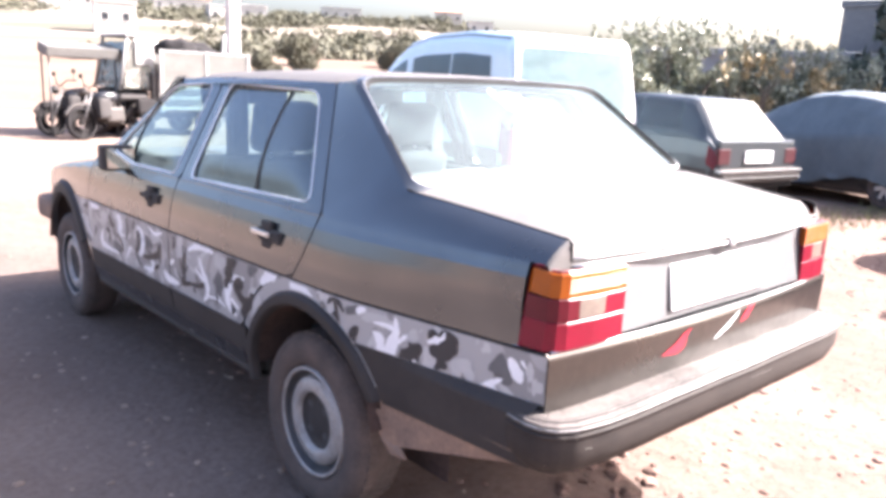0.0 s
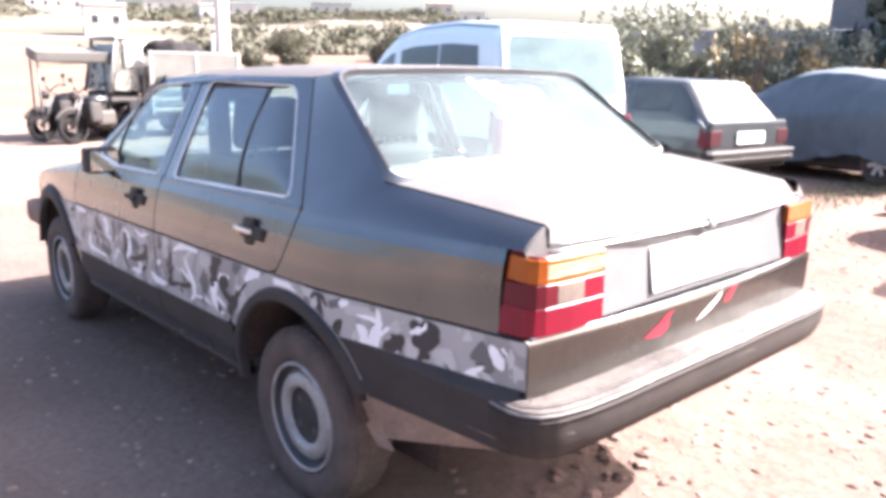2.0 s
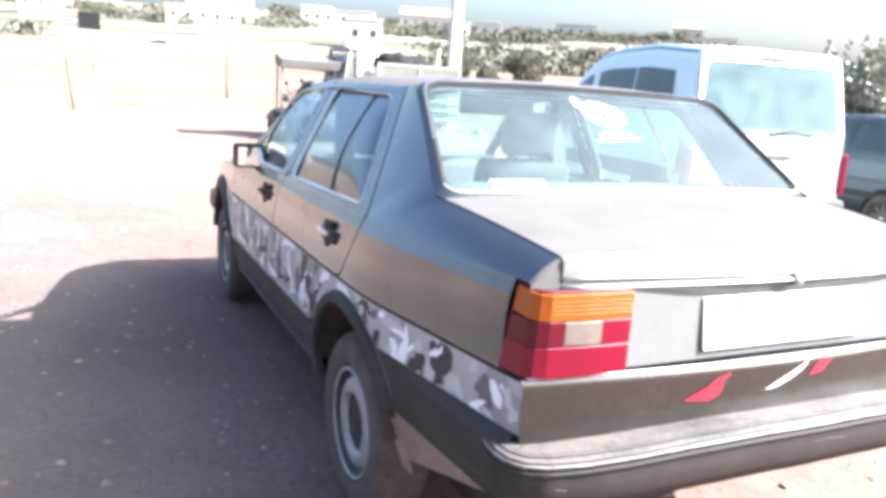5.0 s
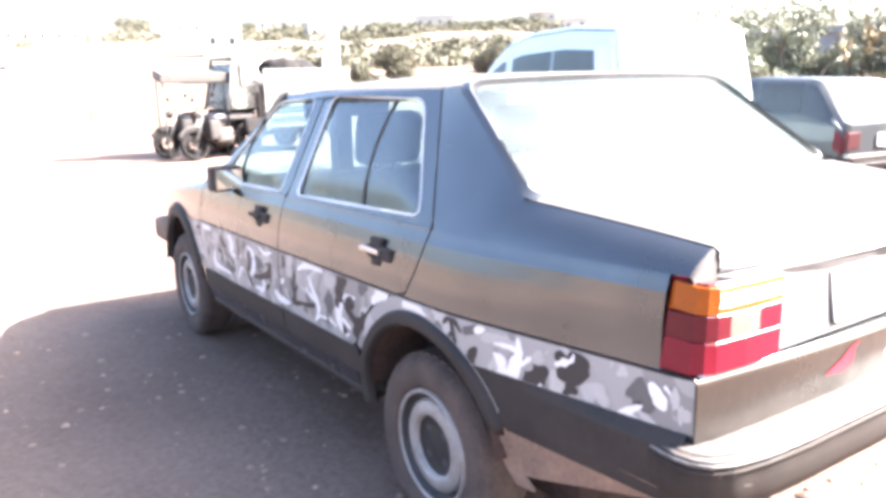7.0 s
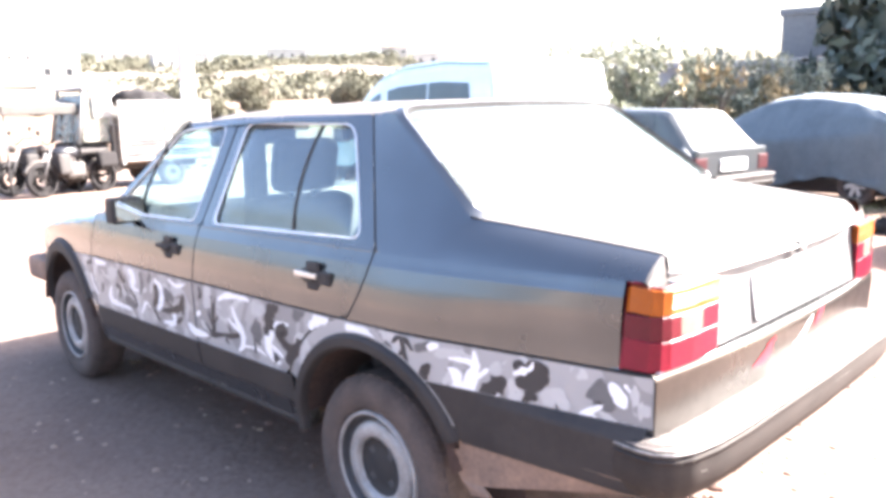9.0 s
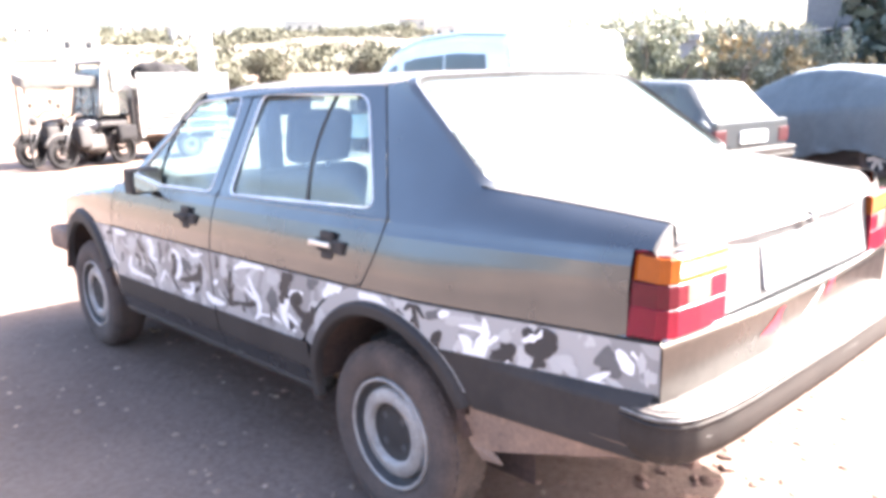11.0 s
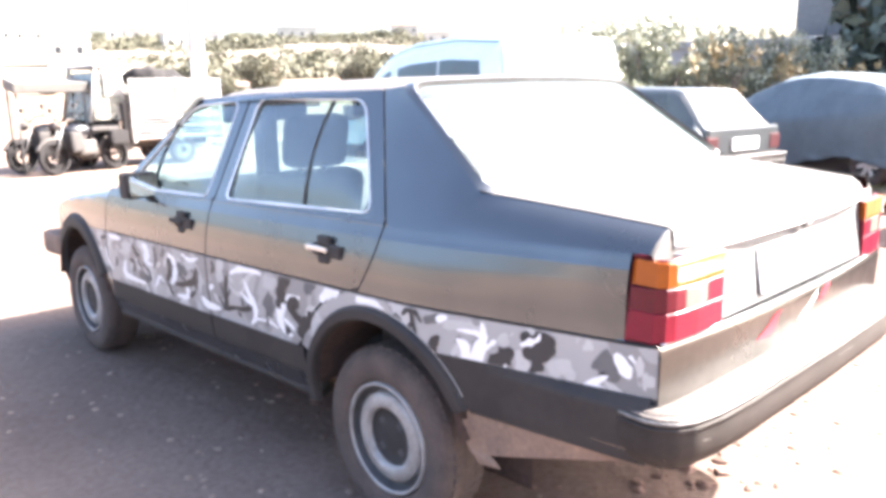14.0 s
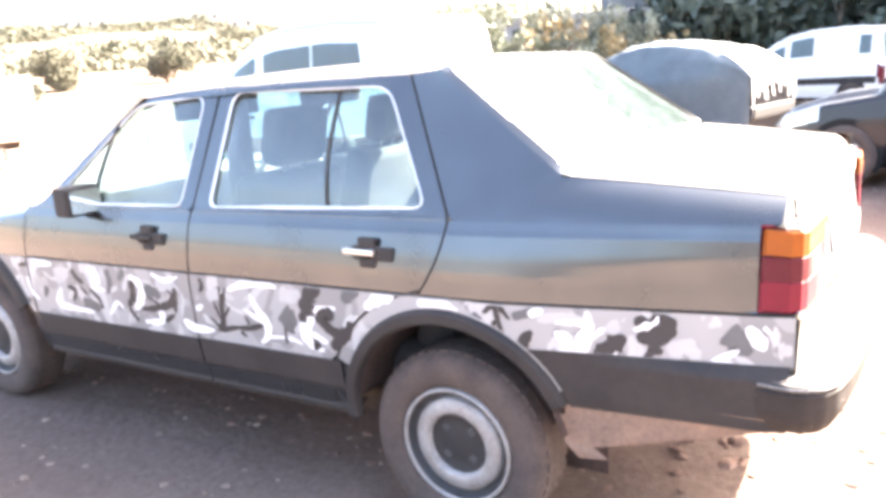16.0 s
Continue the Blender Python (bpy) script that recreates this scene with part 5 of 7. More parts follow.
    full("apron", lambda u, v: ((0.735 - 0.006 * v) * u, apron_y(0.755 - 0.16 * v) + bow(0.735 * u), 0.755 - 0.16 * v), 50, 24, M["ground_toned_paint"], "dark grey rear apron, tinted brown like reflected ground")
    # torn red and white decals on the apron
    def decal(name, pts, mat, label, lift=0.0):
        bm = bmesh.new()
        bm.faces.new([bm.verts.new((x, 0, z)) for x, z in pts])
        bmesh.ops.triangulate(bm, faces=bm.faces[:])
        bmesh.ops.subdivide_edges(bm, edges=bm.edges[:], cuts=5, use_grid_fill=True)
        bm.verts.index_update()
        flat = [tuple(v.co) for v in bm.verts]
        faces = [tuple(v.index for v in f.verts) for f in bm.faces]
        bm.free()
        return mesh_ob(name, [lean((x, lift - 0.002 + apron_y(z) + bow(x), z)) for x, _, z in flat], faces, mat, car, label)
    decal("apron_decal", [(-0.325, 0.678), (-0.255, 0.672), (-0.225, 0.685), (-0.215, 0.715), (-0.200, 0.738), (-0.235, 0.728), (-0.262, 0.708), (-0.300, 0.690)], M["red_foil"], "torn red foil")
    decal("apron_decal", [(0.062, 0.704), (0.105, 0.712), (0.128, 0.738), (0.142, 0.752), (0.105, 0.748), (0.075, 0.728)], M["red_foil"], "torn red foil")
    decal("apron_decal", [(-0.085, 0.680), (-0.045, 0.687), (0.000, 0.705), (0.035, 0.728), (0.052, 0.748), (0.030, 0.735), (-0.008, 0.716), (-0.048, 0.697)], M["white_foil"], "white curved foil stroke")
    decal("apron_decal", [(-0.222, 0.705), (-0.208, 0.712), (-0.200, 0.732), (-0.212, 0.728)], M["ink"], "dark tear in the foil", -0.001)

    # rear bumper swept round the corners
    path = [(-0.760, -0.79), (-0.771, -0.84), (-0.774, -0.88), (-0.768, -0.915), (-0.746, -0.945), (-0.705, -0.966), (-0.62, -0.984), (-0.50, -0.997), (-0.25, -1.011), (0.0, -1.015)]
    path = path + [(-x, y) for x, y in path[-2::-1]]
    fine = []
    for (a, b), (c, d) in zip(path, path[1:]):
        fine += [(a + (c - a) * k / 4, b + (d - b) * k / 4) for k in range(4)]
    fine.append(path[-1])

    def end_drop(x):
        k = min(1, max(0, abs(x) - 0.15) / 0.62)
        return 0.022 * k * k * (3 - 2 * k)

    def sweep(name, prof, mat, label, cap=True):
        verts, n3 = [], len(prof)
        for i, (x, y) in enumerate(fine):
            a, b = Vector(fine[max(i - 1, 0)]), Vector(fine[min(i + 1, len(fine) - 1)])
            t = (b - a).normalized()
            nv = Vector((t.y, -t.x))
            for d, z in prof:
                verts.append((x + nv.x * d, y + nv.y * d, z - end_drop(x)))
        f = grid_faces(len(fine), n3)
        return mesh_ob(name, verts, f, mat, car, label, True)
    sweep("rear_bumper", [(0.003, 0.641), (0.008, 0.636), (0.006, 0.628), (0.010, 0.590), (0.006, 0.555), (-0.008, 0.522), (-0.04, 0.505), (-0.12, 0.508)], M["worn_plastic"], "worn black plastic rear bumper")
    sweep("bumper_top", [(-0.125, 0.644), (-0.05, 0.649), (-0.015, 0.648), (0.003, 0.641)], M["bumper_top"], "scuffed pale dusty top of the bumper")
    for d in (-0.010, -0.022):
        sweep("bumper_groove", [(d - 0.0015, 0.6482), (d, 0.6492), (d + 0.0015, 0.6478)], M["gap"], "")
    sweep("bumper_strip", [(0.006, 0.637), (0.0105, 0.636), (0.0105, 0.630), (0.006, 0.629)], M["bumper_strip"], "scuffed pale strip on the bumper")
    sweep("bumper_strip", [(0.006, 0.622), (0.011, 0.620), (0.0115, 0.613), (0.007, 0.611)], M["worn_plastic"], "")

    # scuffs on the bumper's corners and face
    rnd = random.Random(4)
    for k in range(5):
        i0 = rnd.choice((rnd.randint(13, 24), rnd.randint(16, 40)))
        z = rnd.choice((rnd.uniform(0.600, 0.634), rnd.uniform(0.530, 0.63)))
        h = rnd.uniform(0.0004, 0.0010)
        out = 0.0105 if z > 0.585 else 0.0095
        verts = []
        for i in range(i0, i0 + rnd.randint(2, 5)):
            (a, b), (c, d) = fine[i - 1], fine[i + 1]
            t = Vector((c - a, d - b)).normalized()
            x, y = fine[i]
            dz = z - end_drop(x) + 0.004 * math.sin(i + k)
            for q in (-h, h):
                verts.append((x + t.y * out, y - t.x * out, dz + q))
        mesh_ob("scuff", verts, grid_faces(len(verts) // 2, 2), M["bumper_strip"], car, "")

    # black lower band, flares, sills
    def band(name, y0, y1, z0, z1, mat, label, off=0.004, nu=40, nv=40):
        def fn(u, v):
            y = y0 + (y1 - y0) * u
            lo, hi = z0(y), z1(y)
            z = lo + (hi - lo) * v
            rib = 0.009 * min(1, max(0, (z - 0.405) / 0.012)) + 0.010 * min(1, max(0, (0.352 - z) / 0.012))
            return side_x(y, max(z, 0.28)) + off + rib - 0.007, y, z
        return skin(name, fn, nu, nv, mat, label)
    def tail_band(u, v):
        z = 0.474 + 0.156 * v
        a = -math.sqrt(0.39 ** 2 - (z - arch_c(0)) ** 2)
        y = a + (-0.875 - a) * u
        proud = 0.004 + 0.034 * min(1, max(0, -0.38 - y) / 0.45) * min(1, (1 - v) * 6)
        return side_x(y, z) + proud, y, z
    skin("lower_band", tail_band, 40, 19, M["cladding"], "black plastic cladding")
    band("lower_band", 0.375, CUT_B - G, lambda y: 0.325, lambda y: 0.515, M["cladding"], "black sill cladding")
    band("lower_band", CUT_B + G, CUT_F - 0.01, lambda y: 0.325, lambda y: 0.512, M["cladding"], "black sill cladding")
    skin("sill", lambda u, v: (0.795 - 0.10 * v + 0.01 * math.sin(v * 3), 0.40 + 1.66 * u, 0.330 - 0.03 * math.sin(v * math.pi)), 20, 6, M["sill"], "dusty dark sill")
    for yc, name in ((0.0, "rear"), (2.475, "front")):
        zc = arch_c(yc)

        def flare(u, v):
            a = radians(-2 + 160 * u)
            r = 0.334 + (0.054 if yc == 0 else 0.088) * v
            y, z = yc + r * math.cos(a), zc + r * math.sin(a) * (1.0 if math.sin(a) > 0 else 0.8)
            edge = max(0, v - 0.72) / 0.28
            x = side_x(y, max(z, 0.36)) + 0.024 * math.sin(min(1, v / 0.22) * math.pi / 2) * (1 - 0.9 * edge * edge * (3 - 2 * edge)) - 0.004
            return x, y, z
        skin("arch_flare", flare, 44, 16, M["cladding"], "black plastic arch flare")

        def well(u, v):
            a = radians(8 + 164 * u)
            return 0.825 - 0.30 * v, yc + 0.35 * math.cos(a), zc + 0.35 * math.sin(a)
        skin("wheel_well", well, 28, 4, M["well"])
        skin("wheel_well", lambda u, v: (0.53, yc - 0.36 + 0.72 * u, zc - 0.2 + 0.56 * v), 2, 2, M["well"])
    ring = lambda r0, r1, a0, a1, off: lambda u, v: (lambda y, z: (side_x(y, z) + off, y, z))((r0 + (r1 - r0) * v) * math.cos(radians(a0 + (a1 - a0) * u)), min(0.752, arch_c(0) + (r0 + (r1 - r0) * v) * math.sin(radians(a0 + (a1 - a0) * u))))
    skin("arch_panel", ring(0.372, 0.429, 4, 140, 0.0), 40, 4, M["paint"], "dark grey strip of wing over the wheel arch")
    skin("camouflage_foil", ring(0.384, 0.427, 26, 152, 0.0022), 40, 4, M["camo"], "grey, white and black camouflage foil")
    # dusty valance between wheel and bumper, mud flap
    skin("valance", lambda u, v: (0.80 - 0.02 * v - 0.035 * u, -0.345 - 0.585 * u, 0.508 + (0.350 + 0.27 * max(0, 0.585 * u - 0.055) - 0.508) * v), 14, 5, M["under"], "dusty metal valance")
    for s in (1, -1):
        mesh_ob("mud_flap", [(-s * x, y, z) for x, y, z in ((0.80, -0.315, 0.45), (0.775, -0.338, 0.36), (0.768, -0.372, 0.322), (0.775, -0.452, 0.338), (0.77, -0.408, 0.362), (0.775, -0.385, 0.46))], [(0, 1, 2, 3, 4, 5)], M["under"], car, "torn dusty mud flap", False, 0.006)
    # floor pan and inner body, closing the underside
    full("floor_pan", lambda u, v: (0.72 * u, -0.88 + 3.9 * v, 0.30 + 0.21 * max(0, 0.24 - v) / 0.24), 8, 20, M["under"], "dusty underside")
    full("boot_floor", lambda u, v: (0.70 * u, -0.88 + 0.02 * v, 0.46 + 0.31 * v), 4, 4, M["gap"])
    tube("exhaust", [(0.35, 0.4, 0.24), (0.36, -0.4, 0.27), (0.38, -0.62, 0.33)], 0.022, M["dark_steel"], car)
    for s in (1, -1):
        bm = bmesh.new()
        add_box(bm, (min(-s * 0.70, -s * 0.745), 0.42, 0.30), (max(-s * 0.70, -s * 0.745), 2.0, 0.935), 0.02)
        part("door_card", bm, M["trim_grey"], car, "grey inner door panel")
        bm = bmesh.new()
        add_box(bm, (min(-s * 0.53, -s * 0.70), -0.30, 0.705), (max(-s * 0.53, -s * 0.70), 0.42, 0.92), 0.02)
        part("side_trim", bm, M["trim_grey"], car)
        box("pillar_trim", (min(-s * 0.50, -s * 0.575), 0.985, 0.90), (max(-s * 0.50, -s * 0.575), 1.055, 1.345), M["trim_grey"], car, 0.01)

    # camouflage foil: one piece a panel
    crease = 0.748
    def foil(y0, y1, z0, z1, nu, zz=None):
        def fn(u, v):
            y = y0 + (y1 - y0) * u
            lo, hi = z0(y), z1(y)
            z = lo + (hi - lo) * v
            return side_x(y, z) + 0.0025, y, z
        skin("camouflage_foil", fn, nu, 10, M["camo"], "grey, white and black camouflage foil")
    zc = arch_c(0)
    over = lambda y: max(0.628, zc + math.sqrt(max(0.424 ** 2 - y * y, 0)) if abs(y) < 0.424 else 0.628)
    foil(0.095, -0.884, lambda y: min(crease - 0.004, over(y)), lambda y: crease, 46)
    low_r = lambda y: max(0.512, zc + math.sqrt(max(0.436 ** 2 - y * y, 0)) if abs(y) < 0.436 else 0.512)
    foil(0.115, CUT_B - G, lambda y: min(crease - 0.003, low_r(y)), lambda y: crease, 34)
    foil(CUT_B + G, CUT_F - 0.005, lambda y: 0.508, lambda y: crease, 20)
    zf = arch_c(2.475)
    foil(CUT_F + G + 0.002, 2.50, lambda y: min(crease - 0.004, max(0.508, zf + math.sqrt(max(0.424 ** 2 - (y - 2.475) ** 2, 0)) if abs(y - 2.475) < 0.424 else 0.508)), lambda y: crease, 20)
    # printed marks on the foil: pale clouds, white shapes, black twigs and blots
    order = [0]

    def stroke(colour, *pts):
        """A brush-like mark along the points (y, z, half width), rounded off at both ends."""
        P = [pts[0], *pts, pts[-1]]
        line = []
        for k in range(1, len(P) - 2):
            a, b, c, d = (np.array(P[k + q], float) for q in (-1, 0, 1, 2))
            for t in np.linspace(0, 1, 7)[: 7 if k == len(P) - 3 else 6]:
                line.append(0.5 * (2 * b + (c - a) * t + (2 * a - 5 * b + 4 * c - d) * t * t + (3 * b - a - 3 * c + d) * t ** 3))
        n = len(line)
        order[0] += 1
        lift = 0.0030 + 0.00002 * order[0]
        verts = []
        for i, (y, z, w) in enumerate(line):
            e = line[min(i + 1, n - 1)] - line[max(i - 1, 0)]
            d = Vector((e[0], e[1])).normalized()
            end = min(i, n - 1 - i)
            w = max(w, 0.003) * (0.5, 0.88, 1.0)[min(end, 2)] * (1.4 if colour == "black" else 1.08) * (1 + (1.0 * noise.noise((y * 95, z * 95, order[0])) if colour == "black" and w > 0.014 else 0.55 * noise.noise((y * 60, z * 60, order[0]))))
            for q in (-1, 0, 1):
                py, pz = y - d.y * w * q, z + d.x * w * q
                arch = max((math.sqrt(max(0.0, rc ** 2 - (py - yc) ** 2)) + arch_c(yc) for yc, rc in ((0.0, 0.390), (2.475, 0.432)) if abs(py - yc) < rc), default=0.0)
                pz = min(0.744, max(pz, arch, 0.632 if py < 0 else 0.516))
                verts.append(lean((-(side_x(max(py, -0.88), pz) + lift), max(py, -0.88), pz)))
        mesh_ob("foil_mark", verts, grid_faces(n, 3), M["mark_" + colour], car)

    stroke("pale", (0.595, 0.716, 0.0289), (0.553, 0.707, 0.0259), (0.508, 0.723, 0.012))
    stroke("pale", (0.943, 0.672, 0.0199), (0.878, 0.687, 0.0159), (0.807, 0.676, 0.009))
    stroke("pale", (1.206, 0.688, 0.0259), (1.119, 0.703, 0.0229))
    stroke("pale", (1.838, 0.679, 0.0388), (1.743, 0.706, 0.0209))
    stroke("mid", (0.594, 0.653, 0.0349), (0.566, 0.622, 0.0309), (0.582, 0.586, 0.0179))
    stroke("mid", (1.301, 0.65, 0.0219), (1.239, 0.665, 0.0249), (1.187, 0.651, 0.012))
    stroke("mid", (1.49, 0.734, 0.0139), (1.48, 0.686, 0.0169), (1.502, 0.633, 0.008))
    stroke("mid", (1.423, 0.695, 0.0099), (1.38, 0.734, 0.0139))
    stroke("mid", (1.679, 0.582, 0.0289), (1.567, 0.571, 0.0169))
    stroke("mid", (0.338, 0.709, 0.011), (0.312, 0.732, 0.019), (0.272, 0.747, 0.008))
    stroke("mid", (1.908, 0.631, 0.0179), (1.941, 0.585, 0.0109))
    stroke("white", (0.832, 0.704, 0.005), (0.761, 0.73, 0.0109), (0.668, 0.739, 0.011), (0.608, 0.733, 0.007))
    stroke("white", (0.732, 0.699, 0.003), (0.706, 0.65, 0.012), (0.669, 0.602, 0.016), (0.678, 0.557, 0.011), (0.709, 0.532, 0.005))
    stroke("white", (0.767, 0.646, 0.003), (0.722, 0.622, 0.007), (0.669, 0.602, 0.008))
    stroke("white", (0.682, 0.557, 0.006), (0.58, 0.563, 0.005), (0.523, 0.55, 0.004))
    stroke("white", (0.371, 0.685, 0.007), (0.438, 0.672, 0.011), (0.478, 0.64, 0.0169), (0.505, 0.599, 0.0209), (0.49, 0.559, 0.0169), (0.436, 0.538, 0.005))
    stroke("white", (0.48, 0.594, 0.008), (0.417, 0.566, 0.008))
    stroke("white", (0.149, 0.746, 0.018), (0.205, 0.73, 0.017), (0.255, 0.696, 0.011))
    stroke("white", (1.084, 0.572, 0.0139), (1.033, 0.549, 0.0169), (0.93, 0.55, 0.007))
    stroke("white", (1.005, 0.621, 0.011), (0.969, 0.638, 0.008))
    stroke("white", (1.984, 0.734, 0.0159), (1.849, 0.729, 0.009))
    stroke("white", (1.809, 0.634, 0.006), (1.839, 0.567, 0.0189), (1.739, 0.552, 0.0109), (1.614, 0.549, 0.007))
    stroke("white", (1.611, 0.728, 0.0119), (1.561, 0.704, 0.0239), (1.588, 0.657, 0.0109), (1.514, 0.646, 0.004))
    stroke("white", (1.351, 0.714, 0.0119), (1.293, 0.68, 0.0179), (1.307, 0.626, 0.0169), (1.349, 0.589, 0.008))
    stroke("white", (1.223, 0.735, 0.007), (1.158, 0.715, 0.008), (1.079, 0.731, 0.005))
    stroke("white", (1.513, 0.549, 0.008), (1.455, 0.604, 0.007), (1.42, 0.583, 0.005))
    stroke("white", (1.199, 0.598, 0.0179), (1.21, 0.553, 0.0129), (1.305, 0.544, 0.008))
    stroke("white", (2.047, 0.664, 0.0079), (2.031, 0.599, 0.0089), (1.988, 0.568, 0.006))
    stroke("white", (2.164, 0.63, 0.006), (2.117, 0.656, 0.0059))
    stroke("black", (0.892, 0.551, 0.014), (0.875, 0.598, 0.009), (0.874, 0.643, 0.007), (0.875, 0.714, 0.004))
    stroke("black", (0.873, 0.634, 0.005), (0.86, 0.675, 0.006), (0.846, 0.711, 0.002))
    stroke("black", (0.884, 0.592, 0.006), (0.91, 0.659, 0.004))
    stroke("black", (0.869, 0.606, 0.006), (0.834, 0.645, 0.003))
    stroke("black", (0.891, 0.555, 0.01), (0.912, 0.577, 0.005), (0.942, 0.598, 0.003))
    stroke("black", (0.878, 0.56, 0.009), (0.814, 0.574, 0.006), (0.754, 0.578, 0.007), (0.687, 0.597, 0.007))
    stroke("black", (0.798, 0.561, 0.007), (0.771, 0.545, 0.004))
    stroke("black", (0.752, 0.589, 0.005), (0.764, 0.625, 0.002))
    stroke("black", (0.59, 0.601, 0.003), (0.592, 0.544, 0.005))
    stroke("black", (0.423, 0.742, 0.008), (0.473, 0.716, 0.0199), (0.49, 0.671, 0.0209), (0.517, 0.627, 0.009))
    stroke("black", (0.378, 0.668, 0.013), (0.43, 0.653, 0.0179), (0.409, 0.62, 0.013), (0.368, 0.593, 0.015), (0.401, 0.549, 0.012))
    stroke("black", (0.456, 0.567, 0.013), (0.474, 0.539, 0.007))
    stroke("black", (0.385, 0.574, 0.0159), (0.331, 0.615, 0.013), (0.315, 0.649, 0.007))
    stroke("black", (0.967, 0.737, 0.006), (0.958, 0.709, 0.008), (0.975, 0.688, 0.004))
    stroke("black", (1.717, 0.719, 0.006), (1.683, 0.68, 0.0089), (1.649, 0.671, 0.004))
    stroke("black", (1.766, 0.643, 0.006), (1.711, 0.631, 0.0089), (1.74, 0.583, 0.004))
    stroke("black", (1.678, 0.651, 0.004), (1.638, 0.619, 0.005))
    stroke("black", (1.614, 0.644, 0.004), (1.565, 0.608, 0.007), (1.555, 0.568, 0.0089))
    stroke("black", (1.347, 0.7, 0.0139), (1.348, 0.637, 0.0139), (1.382, 0.592, 0.007), (1.34, 0.541, 0.007))
    stroke("black", (1.311, 0.592, 0.005), (1.226, 0.603, 0.009), (1.124, 0.636, 0.0129), (1.106, 0.691, 0.006))
    stroke("black", (1.119, 0.647, 0.011), (1.117, 0.596, 0.006))
    stroke("black", (1.205, 0.623, 0.006), (1.263, 0.641, 0.003))
    stroke("black", (1.188, 0.557, 0.009), (1.125, 0.588, 0.004))
    stroke("black", (1.116, 0.657, 0.005), (1.149, 0.681, 0.003))
    stroke("black", (2.1, 0.709, 0.007), (2.031, 0.72, 0.006))
    stroke("black", (2.158, 0.571, 0.0109), (2.062, 0.555, 0.0079))
    stroke("black", (2.212, 0.671, 0.0079), (2.169, 0.596, 0.006))
    stroke("pale", (-0.289, 0.712, 0.012), (-0.354, 0.724, 0.015), (-0.417, 0.71, 0.011))
    stroke("pale", (-0.47, 0.714, 0.018), (-0.493, 0.691, 0.013))
    stroke("pale", (-0.624, 0.628, 0.013), (-0.645, 0.649, 0.035), (-0.681, 0.633, 0.016))
    stroke("pale", (-0.854, 0.662, 0.015), (-0.884, 0.677, 0.01))
    stroke("mid", (-0.222, 0.716, 0.014), (-0.29, 0.737, 0.012))
    stroke("mid", (-0.741, 0.707, 0.031), (-0.775, 0.678, 0.026), (-0.769, 0.651, 0.009))
    stroke("mid", (-0.106, 0.716, 0.016), (-0.133, 0.692, 0.01))
    stroke("white", (0.066, 0.731, 0.011), (-0.011, 0.732, 0.017), (-0.064, 0.715, 0.007))
    stroke("white", (-0.012, 0.743, 0.008), (-0.031, 0.71, 0.005))
    stroke("white", (-0.267, 0.724, 0.009), (-0.303, 0.743, 0.011))
    stroke("white", (-0.363, 0.622, 0.017), (-0.359, 0.664, 0.015), (-0.333, 0.681, 0.006))
    stroke("white", (-0.391, 0.626, 0.022), (-0.408, 0.669, 0.016), (-0.42, 0.702, 0.012), (-0.417, 0.741, 0.005))
    stroke("white", (-0.336, 0.708, 0.004), (-0.393, 0.709, 0.006), (-0.42, 0.701, 0.007))
    stroke("white", (-0.422, 0.668, 0.008), (-0.459, 0.699, 0.006))
    stroke("white", (-0.786, 0.723, 0.007), (-0.808, 0.692, 0.016), (-0.823, 0.668, 0.005))
    stroke("white", (-0.82, 0.724, 0.005), (-0.835, 0.708, 0.002))
    stroke("white", (-0.7, 0.618, 0.007), (-0.735, 0.643, 0.008), (-0.769, 0.664, 0.003))
    stroke("white", (-0.727, 0.631, 0.006), (-0.776, 0.625, 0.006), (-0.841, 0.628, 0.004))
    stroke("white", (-0.489, 0.658, 0.006), (-0.484, 0.629, 0.005), (-0.503, 0.625, 0.005))
    stroke("white", (-0.59, 0.618, 0.005), (-0.618, 0.623, 0.008))
    stroke("black", (-0.172, 0.748, 0.007), (-0.179, 0.713, 0.005), (-0.191, 0.664, 0.005))
    stroke("black", (-0.167, 0.746, 0.007), (-0.139, 0.72, 0.004))
    stroke("black", (-0.185, 0.743, 0.006), (-0.215, 0.708, 0.003))
    stroke("black", (-0.174, 0.704, 0.005), (-0.157, 0.669, 0.004))
    stroke("black", (-0.273, 0.681, 0.007), (-0.249, 0.65, 0.011), (-0.252, 0.629, 0.012))
    stroke("black", (-0.434, 0.621, 0.008), (-0.469, 0.649, 0.018), (-0.511, 0.682, 0.006))
    stroke("black", (-0.532, 0.726, 0.009), (-0.581, 0.714, 0.023), (-0.631, 0.725, 0.009))
    stroke("black", (-0.537, 0.679, 0.011), (-0.588, 0.687, 0.021), (-0.631, 0.706, 0.006))
    stroke("black", (-0.581, 0.673, 0.011), (-0.577, 0.653, 0.01), (-0.557, 0.629, 0.004))
    stroke("black", (-0.585, 0.656, 0.008), (-0.594, 0.64, 0.004))
    stroke("white", (-0.531, 0.699, 0.004), (-0.559, 0.711, 0.009), (-0.581, 0.721, 0.005), (-0.588, 0.739, 0.002))
    # dark tube laid along the flank to darken its crease, and the dark lines of the door joints
    def joint(pts, w=0.0035, d=0.0012, mat="gap"):
        for s in (1, -1):
            bm = bmesh.new()
            add_tube(bm, [lean((-s * (p[0] + d - w), p[1], p[2])) for p in pts], w, 6)
            part("panel_line", bm, M[mat], car, "", True)
    joint([(side_x(y, crease), y, crease + 0.003) for y in np.linspace(-0.88, CUT_F - 0.01, 60)], 0.0045, 0.003)
